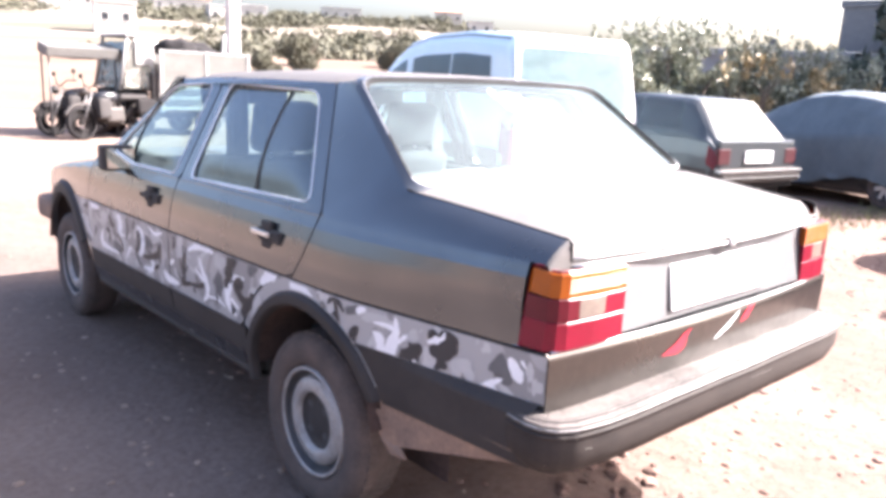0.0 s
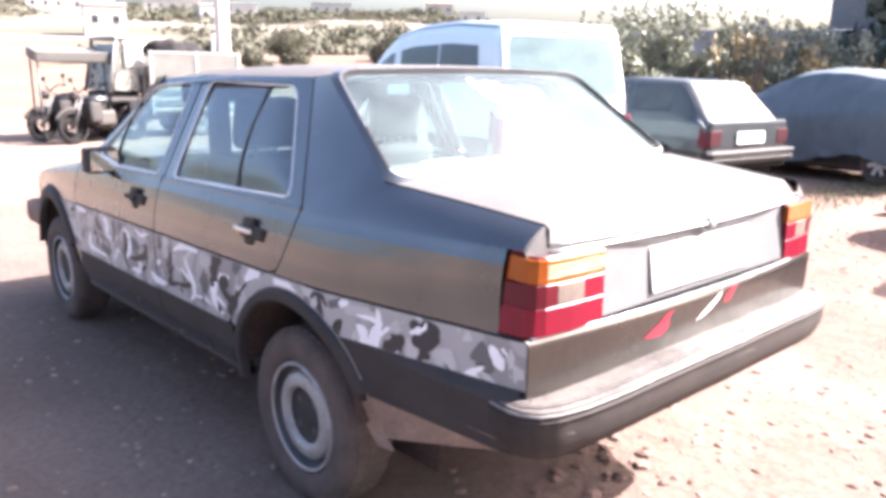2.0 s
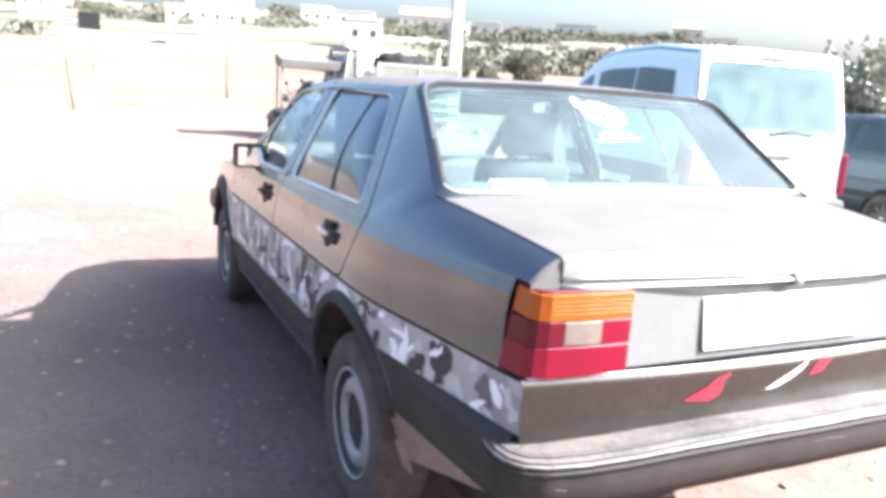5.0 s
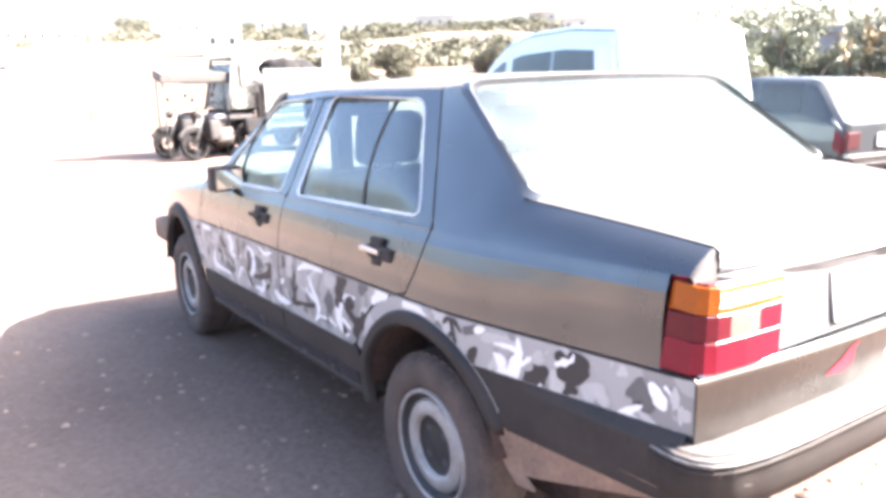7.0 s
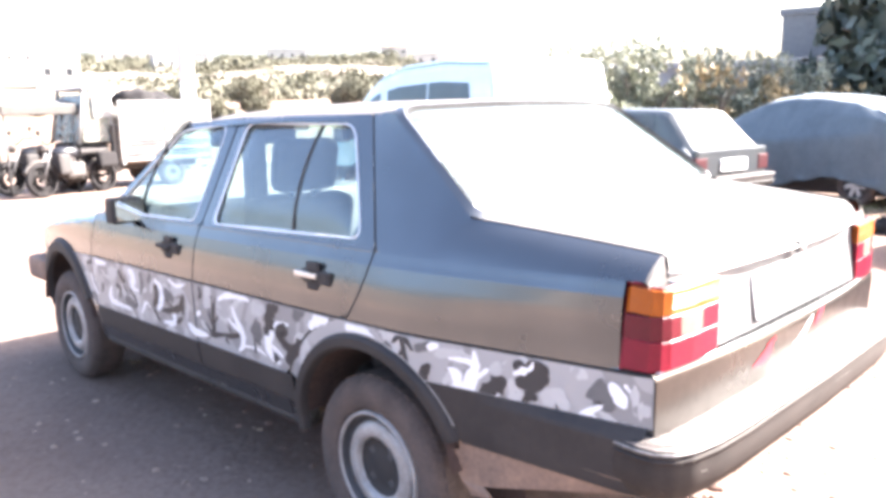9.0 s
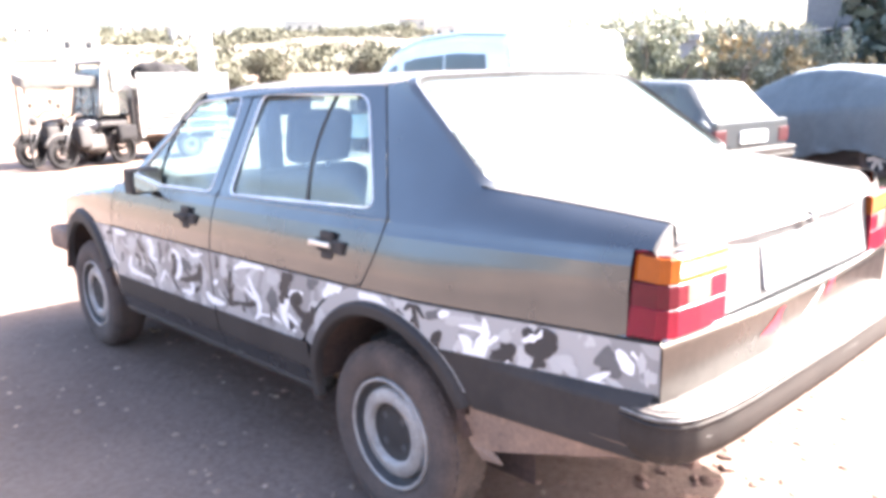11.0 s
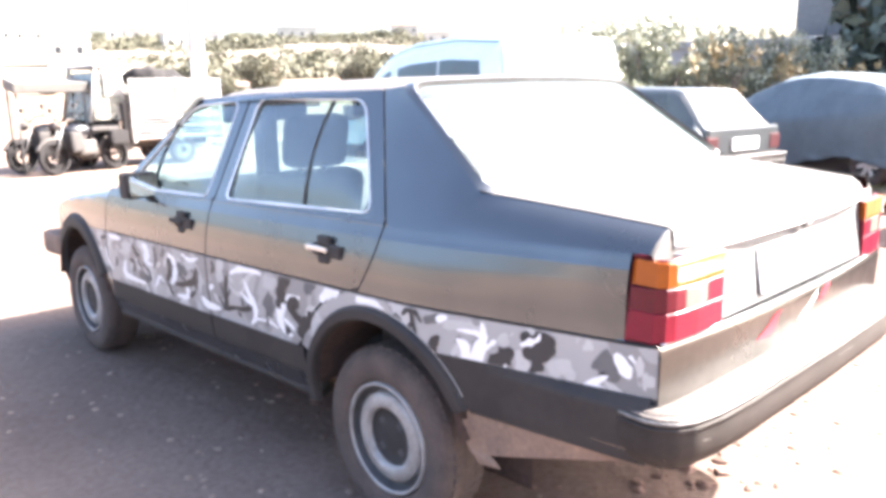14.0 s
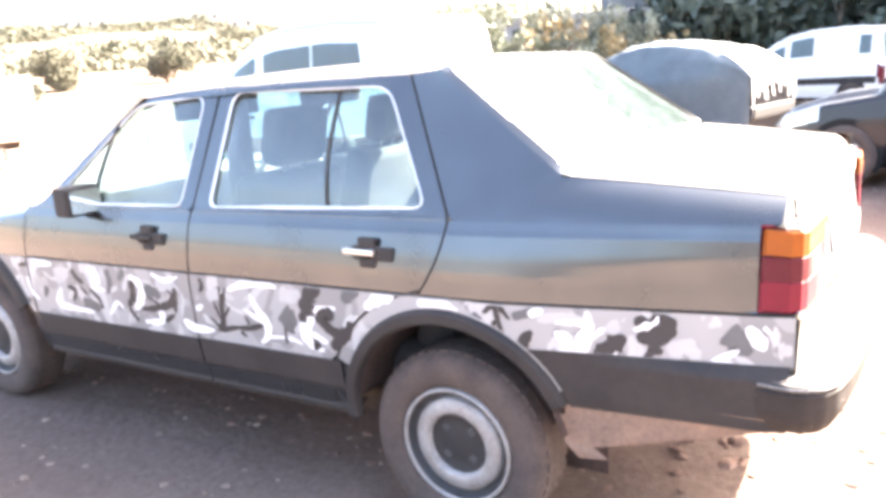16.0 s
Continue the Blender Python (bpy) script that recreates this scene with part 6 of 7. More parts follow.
    # dark gap between boot lid and wings
    seam = [shoulder_e(q) for q in np.linspace(0.5, 0.0, 24)]
    joint([(p.x - 0.003, p.y, p.z + 0.0005) for p in seam] + [(seam[-1].x - 0.003, seam[-1].y - 0.012, z) for z in (1.0, 0.985, 0.97, 0.958)], 0.0032, 0.0032)
    rear_line = [(glass_x(z) if z > 0.957 else side_x(cut_rear(z), z), cut_rear(z), z) for z in np.linspace(1.352, 0.50, 46)]
    joint(rear_line, 0.0062, 0.0012)
    joint([(glass_x(z) if z > 0.957 else side_x(CUT_B, z), CUT_B, z) for z in np.linspace(1.36, 0.31, 40)], 0.0062, 0.001)
    joint([(side_x(front_cut(z), z), CUT_F, z) for z in np.linspace(0.94, 0.31, 24)], 0.0042, 0.0)
    
    # wheels
    for y, w_r in ((0.0, 0.289), (2.475, 0.287)):
        for s in (1, -1):
            wheel("wheel", car, w_r, 0.17, -s, (-s * 0.725, y, w_r - 0.003))

    # inside: seats, shelf, dash, wheel
    def seat(x0, x1, y, zb, hb, rake, name, rests):
        bm = bmesh.new()
        m = Matrix.Translation((0, y, zb)) @ Matrix.Rotation(radians(rake), 4, "X")
        add_box(bm, (x0, -0.07, 0.0), (x1, 0.07, hb), 0.05, m)
        st = part(name, bm, M["seat"], car, "dark grey cloth seat", True)
        bm = bmesh.new()
        add_box(bm, (x0, 0.0, zb - 0.16), (x1, 0.0 + 0.5, zb + 0.02), 0.05, Matrix.Translation((0, y, 0)))
        part("cushion", bm, M["seat"], st, "", True)
        for xr in rests:
            bm = bmesh.new()
            add_box(bm, (xr - 0.14, -0.05, hb + 0.02), (xr + 0.14, 0.05, hb + 0.235), 0.045, m)
            part("headrest", bm, M["seat"], st, "dark cloth headrest", True)
            bm = bmesh.new()
            for dx in (-0.05, 0.05):
                add_tube(bm, [m @ Vector((xr + dx, 0, hb - 0.05)), m @ Vector((xr + dx, 0, hb + 0.05))], 0.006, 6)
            part("headrest_posts", bm, M["chrome"], st)
        return st
    seat(-0.645, -0.17, 1.02, 0.48, 0.565, 13, "front_seat", (-0.405,))
    seat(0.13, 0.61, 1.15, 0.48, 0.565, 13, "front_seat", (0.37,))
    seat(-0.62, 0.62, 0.20, 0.48, 0.50, 18, "rear_seat", ())
    box("parcel_shelf", (-0.62, -0.30, 1.03), (0.62, 0.08, 1.05), M["trim_grey"], car, 0.006, "dark parcel shelf", Matrix.Translation((0, 0, 0.006)))
    bm = bmesh.new()
    add_box(bm, (-0.66, 1.66, 0.62), (0.66, 2.04, 0.965), 0.05)
    part("dashboard", bm, M["trim_grey"], car, "grey dashboard", True)
    bm = bmesh.new()
    m = Matrix.Translation((-0.36, 1.62, 0.80)) @ Matrix.Rotation(radians(62), 4, "X")
    add_tube(bm, [m @ Vector((0.185 * math.cos(a), 0.185 * math.sin(a), 0)) for a in np.linspace(0, 2 * math.pi, 33)], 0.014, 8)
    add_tube(bm, [m @ Vector((-0.18, 0, 0)), m @ Vector((0.18, 0, 0))], 0.016, 6)
    part("steering_wheel", bm, M["black_plastic"], car, "black steering wheel", True)
    box("inside_mirror", (-0.12, 1.56, 1.275), (0.12, 1.575, 1.335), M["black_plastic"], car, 0.01, "inside mirror")
    for s in (1, -1):
        box("sun_visor", (min(-s * 0.14, -s * 0.56), 1.30, 1.225), (max(-s * 0.14, -s * 0.56), 1.325, 1.335), M["seat"], car, 0.008, "dark folded sun visor")

    # white sticker on the rear screen: ornament and two strokes of script
    def on_screen(pts, name="screen_sticker"):
        vs = [lean(scr(x, z, 0, 0.0065)) for x, z in pts]
        return vs
    cx, cz = 0.03, 0.74
    loop = [(cx + 0.125 * math.cos(a) * 1.0 + 0.04 * math.sin(a), cz + 0.115 * math.sin(a) - 0.05 * math.cos(a)) for a in np.linspace(0, 2 * math.pi, 41)]
    bm = bmesh.new()
    add_tube(bm, on_screen(loop), 0.0016, 5, False)
    part("sticker_outline", bm, M["white_foil"], car, "white ornament sticker on the screen")
    bm = bmesh.new()
    for k in range(6):
        q = -0.8 + 1.6 * k / 5
        h = math.sqrt(1 - q * q)
        e = lambda a, b: (cx + 0.125 * a + 0.04 * b, cz + 0.115 * b - 0.05 * a)
        add_tube(bm, on_screen([e(q * 0.9 - 0.2 * h, h * 0.95), e(q, 0), e(q * 0.9 + 0.2 * h, -h * 0.95)]), 0.0009, 4, False)
    for k in range(3):
        q = -0.6 + 0.6 * k
        h = math.sqrt(1 - q * q)
        add_tube(bm, on_screen([e(-h * 0.95, q), e(0, q + 0.12), e(h * 0.95, q)]), 0.0009, 4, False)
    part("sticker_net", bm, M["white_foil"], car)
    bm = bmesh.new()
    add_tube(bm, on_screen([(cx - 0.14 + 0.02 * math.cos(a), cz + 0.12 + 0.05 * math.sin(a)) for a in np.linspace(0, 5.5, 16)] + [(cx - 0.10, cz + 0.10), (cx - 0.02, cz + 0.12)]), 0.0022, 5, False)
    part("sticker_outline", bm, M["white_foil"], car)
    bm = bmesh.new()
    add_tube(bm, on_screen([(cx - 0.10 + 0.20 * k / 80 + 0.020 * math.sin(k * 0.78), 0.515 + 0.05 * math.sin(k * 0.55 + 1) * (0.4 + 0.6 * math.sin(math.pi * k / 80)) + 0.02 * k / 80) for k in range(81)]), 0.0011, 5, False)
    add_tube(bm, on_screen([(cx - 0.14 + 0.28 * k / 10, 0.465 + 0.03 * k / 10) for k in range(11)]), 0.0018, 5, False)
    part("sticker_script", bm, M["white_foil"], car, "white illegible pen strokes on the screen")
    return car


saloon = build_saloon()

# white card on the parcel shelf
card = thing("shelf_card", "white card with a dark square on the parcel shelf", "card", at=pose(-0.385, -0.232, 1.082, 30, 0, 3))
box("sheet", (-0.10, -0.028, 0.0), (0.085, 0.028, 0.006), M["white_paper"], card)
box("print", (-0.086, -0.012, 0.006), (-0.060, 0.014, 0.0066), M["ink"], card, 0, "dark printed square")


# ---- parked vehicles ----
class Shell:
    """A vehicle body lofted through stations: y, then rows (x, z) from the sill up to the roof's middle."""

    def __init__(self, stations):
        self.ys = [s[0] for s in stations]
        self.rows = [np.array(s[1], float) for s in stations]
        self.k = len(self.rows[0])

    def at(self, y, k):
        y = min(max(y, self.ys[0]), self.ys[-1])
        i = min(max(int(np.searchsorted(self.ys, y)) - 1, 0), len(self.ys) - 2)
        t = (y - self.ys[i]) / (self.ys[i + 1] - self.ys[i])
        a, b = self.rows[i], self.rows[i + 1]
        k = min(max(k, 0), self.k - 1)
        j = min(int(k), self.k - 2)
        f = k - j
        p = (a[j] * (1 - f) + a[j + 1] * f) * (1 - t) + (b[j] * (1 - f) + b[j + 1] * f) * t
        return Vector((p[0], y, p[1]))

    def build(self, name, mat, parent, label="", nk=5, tail=True):
        ks = np.linspace(0, self.k - 1, (self.k - 1) * nk + 1)
        ys = sorted(set(list(np.linspace(self.ys[0], self.ys[-1], 60)) + self.ys))
        verts, n = [], 2 * len(ks) - 1
        for y in ys:
            half = [self.at(y, k) for k in ks]
            verts += [(-p.x, p.y, p.z) for p in half] + [(p.x, p.y, p.z) for p in half[-2::-1]]
        f = grid_faces(len(ys), n) + [tuple(range(len(verts) - n, len(verts)))]
        if tail:
            f.append(tuple(range(n)))
        return mesh_ob(name, verts, f, mat, parent, label, True)

    def patch(self, name, y0, y1, k0, k1, mat, parent, label="", off=0.006, side=-1, nu=12, nv=6, slope0=0.0, slope1=0.0):
        """A piece laid on the side skin between two stations and two rows, slanting ends."""
        verts = []
        for i in range(nu):
            for j in range(nv):
                v = j / (nv - 1)
                a, b = y0 + slope0 * v, y1 + slope1 * v
                p = self.at(a + (b - a) * i / (nu - 1), k0 + (k1 - k0) * v)
                verts.append((side * (p.x + off), p.y, p.z + off * 0.3))
        return mesh_ob(name, verts, grid_faces(nu, nv), mat, parent, label, True)

    def across(self, name, ya, yb, ka, kb, u0, u1, mat, parent, label="", off=0.006, nu=10, nv=8, kin=None):
        """A piece on the nose or tail skin, between two heights: the row k at station y, across the width."""
        verts = []
        for i in range(nu):
            u = u0 + (u1 - u0) * i / (nu - 1)
            for j in range(nv):
                v = j / (nv - 1)
                p = self.at(ya + (yb - ya) * v, ka + (kb - ka) * v)
                verts.append((u * p.x, p.y - off, p.z + off * 0.4))
        return mesh_ob(name, verts, grid_faces(nu, nv), mat, parent, label, True)


def arches(car, sh, ys, r, zc=0.3):
    # flat dark discs on the uncut skin, coloured as shaded wheel wells
    for y in ys:
        for s in (-1, 1):
            pts = [(y + r * 1.18 * math.cos(a), zc + r * 1.18 * math.sin(a)) for a in np.linspace(radians(-28), radians(208), 25)]
            x = max(sh.at(y, k).x for k in range(sh.k)) + 0.003
            verts = [(s * x, p, q) for p, q in pts]
            n = len(pts)
            f = [tuple(range(n))]
            mesh_ob("wheel_well", verts, f, M["gap"], car)


def hatchback(at):
    car = thing("hatchback_car", "old dark teal hatchback with a silvery bumper line", "car", "parked cars", at)
    S = lambda y, w, zb, belt, top, wt: (y, [(w * 0.93, zb), (w, zb + 0.16), (w, belt - 0.20), (w * 0.965, belt), (wt + (w * 0.965 - wt) * 0.12, top - 0.07), (wt - 0.05, top - 0.012), (0, top)])
    sh = Shell([S(0.0, 0.74, 0.36, 0.62, 0.72, 0.70), S(0.03, 0.765, 0.30, 0.80, 0.86, 0.72), S(0.12, 0.785, 0.26, 0.88, 0.93, 0.70), S(0.52, 0.79, 0.25, 0.90, 1.34, 0.57), S(0.62, 0.79, 0.25, 0.90, 1.37, 0.57), S(1.5, 0.79, 0.25, 0.89, 1.40, 0.57), S(2.1, 0.79, 0.25, 0.88, 1.36, 0.56), S(2.65, 0.785, 0.25, 0.87, 0.95, 0.62), S(3.4, 0.76, 0.27, 0.76, 0.80, 0.60), S(3.62, 0.68, 0.32, 0.62, 0.66, 0.5)])
    body = sh.build("body", M["teal"], car, "dark teal bodywork")
    for s in (-1, 1):
        sh.patch("side_window", 0.62, 1.28, 3.25, 4.55, M["glass_far"], car, "tinted side window", 0.006, s, slope0=0.12)
        sh.patch("side_window", 1.36, 2.45, 3.25, 4.55, M["glass_far"], car, "tinted side window", 0.006, s, slope1=-0.42)
        sh.patch("side_moulding", 0.1, 3.3, 1.25, 1.5, M["black_plastic"], car, "", 0.012, s, nu=30)
        sh.patch("tail_lamp", 0.015, 0.12, 1.75, 2.75, M["lamp_dark_red"], car, "red tail lamp", 0.008, s)
        wheel("wheel", car, 0.28, 0.16, s, (s * 0.732, 0.68, 0.277), "dull")
        wheel("wheel", car, 0.28, 0.16, s, (s * 0.732, 3.05, 0.277), "dull")
    arches(car, sh, (0.68, 3.05), 0.28, 0.29)
    # sloping rear screen, lamps, plate and bumper on the tail
    verts = [(-0.60, 0.135, 0.945), (0.60, 0.135, 0.945), (0.50, 0.50, 1.335), (-0.50, 0.50, 1.335)]
    mesh_ob("rear_screen", verts, [(0, 1, 2, 3)], M["pale_haze_glass"], car, "pale hazy rear screen", solid=0.01, offset=1.0)
    box("tailgate", (-0.72, -0.012, 0.56), (0.72, 0.06, 0.90), M["teal"], car, 0.03, "dark teal tailgate")
    for s in (-1, 1):
        box("tail_lamp", (min(s * 0.53, s * 0.745), -0.02, 0.61), (max(s * 0.53, s * 0.745), 0.05, 0.80), M["lamp_old"], car, 0.015, "dark red tail lamp")
    box("number_plate", (-0.26, -0.035, 0.63), (0.26, -0.012, 0.77), M["plate"], car, 0.004, "white number plate")
    box("rear_bumper", (-0.78, -0.10, 0.40), (0.78, 0.10, 0.57), M["worn_plastic"], car, 0.045, "black plastic bumper")
    box("rear_skirt", (-0.72, -0.03, 0.33), (0.72, 0.10, 0.42), M["gap"], car, 0.02, "dark skirt under the bumper")
    box("bumper_strip", (-0.782, -0.106, 0.455), (0.782, -0.04, 0.468), M["dull_trim"], car, 0.004)
    box("bumper_strip", (-0.785, -0.108, 0.525), (0.785, -0.02, 0.56), M["bright"], car, 0.008, "bright strip on the bumper")
    box("underside", (-0.65, 0.1, 0.2), (0.65, 3.5, 0.3), M["gap"], car)
    return car


def van(at, blue, name_label, solid_sides):
    car = thing("van", name_label, "van", "parked vans", at)
    # blue: the white shell takes the shade-tinted copy, the tailgate stays white
    paint = M["van_white_shaded"] if blue else M["van_white"]
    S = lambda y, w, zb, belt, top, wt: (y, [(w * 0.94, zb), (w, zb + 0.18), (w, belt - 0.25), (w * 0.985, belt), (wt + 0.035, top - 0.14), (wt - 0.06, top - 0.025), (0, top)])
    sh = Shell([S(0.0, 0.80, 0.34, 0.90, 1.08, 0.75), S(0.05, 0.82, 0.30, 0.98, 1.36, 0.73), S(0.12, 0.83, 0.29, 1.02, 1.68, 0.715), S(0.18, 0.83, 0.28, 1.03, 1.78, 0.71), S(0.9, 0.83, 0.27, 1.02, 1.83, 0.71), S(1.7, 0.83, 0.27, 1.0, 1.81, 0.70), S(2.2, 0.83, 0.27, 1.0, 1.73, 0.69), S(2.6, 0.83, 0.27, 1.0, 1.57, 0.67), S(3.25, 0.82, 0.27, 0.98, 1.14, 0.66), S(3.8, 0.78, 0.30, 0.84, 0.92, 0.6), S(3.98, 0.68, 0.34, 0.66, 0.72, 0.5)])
    sh.build("body", paint, car, "white bodywork tinted pale blue for shade" if blue else "white bodywork", tail=False)
    for s in (-1, 1):
        if solid_sides:
            sh.patch("side_window", 1.55, 2.12, 3.3, 3.95, M["van_dark_glass"], car, "dark side window", 0.006, s)
            sh.patch("side_window", 0.26, 0.52, 3.3, 3.95, M["van_dark_glass"], car, "narrow dark rear side window", 0.006, s)
        else:
            sh.patch("side_window", 0.34, 1.10, 3.3, 3.85, M["van_dark_glass"], car, "dark rear side window", 0.006, s, slope0=0.07)
            sh.patch("side_window", 1.13, 1.95, 3.3, 3.85, M["van_dark_glass"], car, "dark sliding side window", 0.006, s)
        sh.patch("side_window", 2.1 if not solid_sides else 2.25, 2.92, 3.3, 3.85, M["van_dark_glass"], car, "dark door window", 0.006, s, slope1=-0.36)
        sh.patch("side_moulding", 0.1, 3.6, 1.35, 1.85, M["black_plastic"], car, "black side moulding", 0.012, s, nu=30)
        sh.patch("tail_lamp", 0.005, 0.1, 1.8, 2.95, M["lamp_red"], car, "tall red tail lamp", 0.01, s)
        sh.patch("roof_gutter", 0.2, 2.5, 4.62, 4.72, M["trim_grey"], car, "", 0.006, s, nu=24)
        box("mirror", (min(s * 0.82, s * 1.0), 2.72, 0.98), (max(s * 0.82, s * 1.0), 2.84, 1.16), M["black_plastic"], car, 0.03, "black wing mirror")
        wheel("wheel", car, 0.30, 0.18, s, (s * 0.768, 0.62, 0.297), "cover")
        wheel("wheel", car, 0.30, 0.18, s, (s * 0.768, 3.2, 0.297), "cover")
        box("handle", (min(s * 0.82, s * 0.85), 2.12, 0.9), (max(s * 0.82, s * 0.85), 2.26, 0.94), M["black_plastic"], car, 0.008)
    arches(car, sh, (0.62, 3.2), 0.30, 0.31)
    # tail door: white, with a large window, wiper, lamps and bumper
    zc = lambda x, z: (x, -0.05 + 0.155 * max(0, (z - 1.05)) / 0.75 + 0.012 * (x / 0.7) ** 2, z)
    cor = rounded([(-0.80, 0.50), (0.80, 0.50), (0.70, 1.77), (-0.70, 1.77)], 0.10, 10, 5)
    inn = rounded([(-0.73, 1.06), (0.73, 1.06), (0.655, 1.655), (-0.655, 1.655)], 0.09, 10, 5)
    n = len(cor)
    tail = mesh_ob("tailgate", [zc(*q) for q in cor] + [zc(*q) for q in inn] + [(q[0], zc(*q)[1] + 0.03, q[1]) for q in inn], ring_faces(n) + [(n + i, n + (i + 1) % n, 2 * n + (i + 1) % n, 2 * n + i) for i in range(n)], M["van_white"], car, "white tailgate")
    mesh_ob("tail_window", [(q[0], zc(*q)[1] + 0.012, q[1]) for q in inn], [tuple(range(n))], M["teal_glass"], tail, "hazy greenish tailgate window")
    for s in (-1, 1):
        box("tail_lamp", (min(s * 0.765, s * 0.832), -0.055, 0.56), (max(s * 0.755, s * 0.828), 0.06, 0.93), M["lamp_red"], car, 0.02, "tall red tail lamp")
    tube("wiper", [(-0.05, -0.062, 1.06), (0.15, -0.056, 1.10), (0.42, -0.055, 1.085)], 0.009, M["black_plastic"], tail, 6)
    box("third_lamp", (-0.14, 0.068, 1.69), (0.14, 0.10, 1.715), M["trim_grey"], tail, 0.006)
    box("tail_band", (-0.30, -0.062, 0.86), (0.22, -0.046, 0.90), M["silver"], tail, 0.004, "illegible badge strip")
    box("plate_recess", (-0.28, -0.064, 0.60), (0.28, -0.046, 0.73), M["plate"], tail, 0.004, "white number plate")
    box("rear_bumper", (-0.83, -0.10, 0.30), (0.83, 0.12, 0.52), M["trim_grey"], car, 0.04, "grey plastic bumper")
    # inside: front seats and partition seen through the panes
    for x in (-0.36, 0.36):
        box("front_seat", (x - 0.24, 1.75, 0.6), (x + 0.24, 1.9, 1.25), M["seat"], car, 0.05, "dark seat")
        box("rear_seat", (x - 0.3, 0.75, 0.6), (x + 0.3, 0.9, 1.12), M["seat"], car, 0.05, "dark seat")
    box("underside", (-0.7, 0.1, 0.2), (0.7, 3.8, 0.3), M["gap"], car)
    return car


def covered_car(at):
    t = thing("covered_car", "car under a grey-blue tarpaulin with a torn white rear end", "covered car", "", at)
    S = lambda y, w, belt, top, wt: (y, [(w * 1.03, 0.17), (w * 1.015, 0.40), (w, belt), (wt + 0.14, belt + (top - belt) * 0.55), (wt, top - 0.07), (wt * 0.5, top - 0.01), (0, top)])
    st = [S(0.0, 0.77, 0.74, 1.02, 0.66), S(0.10, 0.80, 0.80, 1.10, 0.66), S(0.28, 0.81, 0.88, 1.20, 0.65), S(0.5, 0.82, 0.92, 1.285, 0.63), S(0.9, 0.825, 0.92, 1.375, 0.58), S(1.4, 0.83, 0.88, 1.435, 0.52), S(2.0, 0.83, 0.84, 1.46, 0.48), S(2.5, 0.83, 0.82, 1.40, 0.48), S(3.0, 0.82, 0.78, 1.24, 0.50), S(3.5, 0.80, 0.70, 1.04, 0.52), S(3.9, 0.76, 0.60, 0.88, 0.5), S(4.05, 0.70, 0.55, 0.74, 0.45)]
    sh = Shell(st)
    ks = np.linspace(0, 6, 37)

    def cloth(name, y0, y1, ny, mat, label, hem=None):
        verts = []
        for y in np.linspace(y0, y1, ny):
            half = []
            for k in ks:
                p = sh.at(y, k)
                hang = max(0, 1 - k / 3.0)
                wv = 0.022 * math.sin(y * 9 + 2 * noise.noise((y * 2, k, 0))) * hang + 0.018 * noise.noise((y * 3, k * 0.8, 4)) + 0.006 * noise.noise((y * 11, k * 3, 1))
                z = p.z + 0.012 * noise.noise((y * 4, k, 9))
                if k < 0.9:
                    z += 0.19 * math.exp(-((y - 1.15) / 0.75) ** 2) * (1 - k / 0.9)
                if k < 0.4:
                    z += 0.09 * noise.noise((y * 2.3, 0, 7)) * (1 - k / 0.4)
                half.append((p.x + wv, y, z))
            verts += [(-a, b, c) for a, b, c in half] + [(a + 0.02 * noise.noise((b * 3, c * 3, 2)), b, c) for a, b, c in half[-2::-1]]
        n = 2 * len(ks) - 1
        return mesh_ob(name, verts, grid_faces(ny, n), mat, t, label, True, 0.006)
    cloth("tarpaulin", 0.02, 4.05, 92, M["tarp"], "grey-blue tarpaulin with folds")
    # white rear end: a sloping sheet, torn into strips below its edge
    xs = np.linspace(-1, 1, 41)
    verts = []
    for y in np.linspace(0.55, -0.012, 20):
        for u in xs:
            k = 6 - (2.9 - 1.6 * max(0, y)) * abs(u)
            p = sh.at(max(y, 0.0), k)
            ragged = 0.03 * noise.noise((u * 6, 0, 3)) if y > 0.53 else 0
            verts.append((math.copysign(p.x + 0.010 * abs(u), u), y + ragged, p.z + 0.014 + 0.008 * noise.noise((u * 5, y * 5, 2))))
    mesh_ob("rear_sheet", verts, grid_faces(20, 41), M["tarp_white"], t, "white sheet over the rear", True, 0.004)
    rnd = random.Random(3)
    for k in range(20):
        verts, faces = [], []
        u0, u1 = -1 + 2 * k / 20, -1 + 2 * (k + 1) / 20 - 0.012
        drop = rnd.uniform(0.16, 0.30) if k % 3 else rnd.uniform(0.34, 0.46)
        if k in (0, 1, 19):
            drop = 0.55
        lean_ = rnd.uniform(-0.03, 0.03)
        for j in range(9):
            v = j / 8
            for side, u in ((0, u0), (1, u1)):
                p = sh.at(0.0, 6 - 2.9 * abs(u))
                x = math.copysign(p.x + 0.010, u)
                x += (0.5 - side) * 0.05 * max(0, v - 0.25) + lean_ * v * v
                verts.append((x, -0.014 - 0.018 * math.sin(v * 4 + k * 1.7) * v - 0.01 * v, p.z + 0.012 - drop * v))
        for j in range(8):
            faces.append((2 * j, 2 * j + 1, 2 * j + 3, 2 * j + 2))
        mesh_ob("torn_strip", verts, faces, M["tarp_white"], t, "torn white strip", True, 0.004)
    box("rear_body", (-0.72, 0.02, 0.35), (0.72, 0.3, 0.86), M["navy"], t, 0.05, "dark bodywork under the cover")
    box("rear_bumper", (-0.76, -0.04, 0.34), (0.76, 0.12, 0.52), M["black_plastic"], t, 0.04)
    box("lower_body", (-0.70, 0.06, 0.14), (0.70, 3.95, 0.60), M["navy"], t, 0.05, "dark bodywork under the cover")
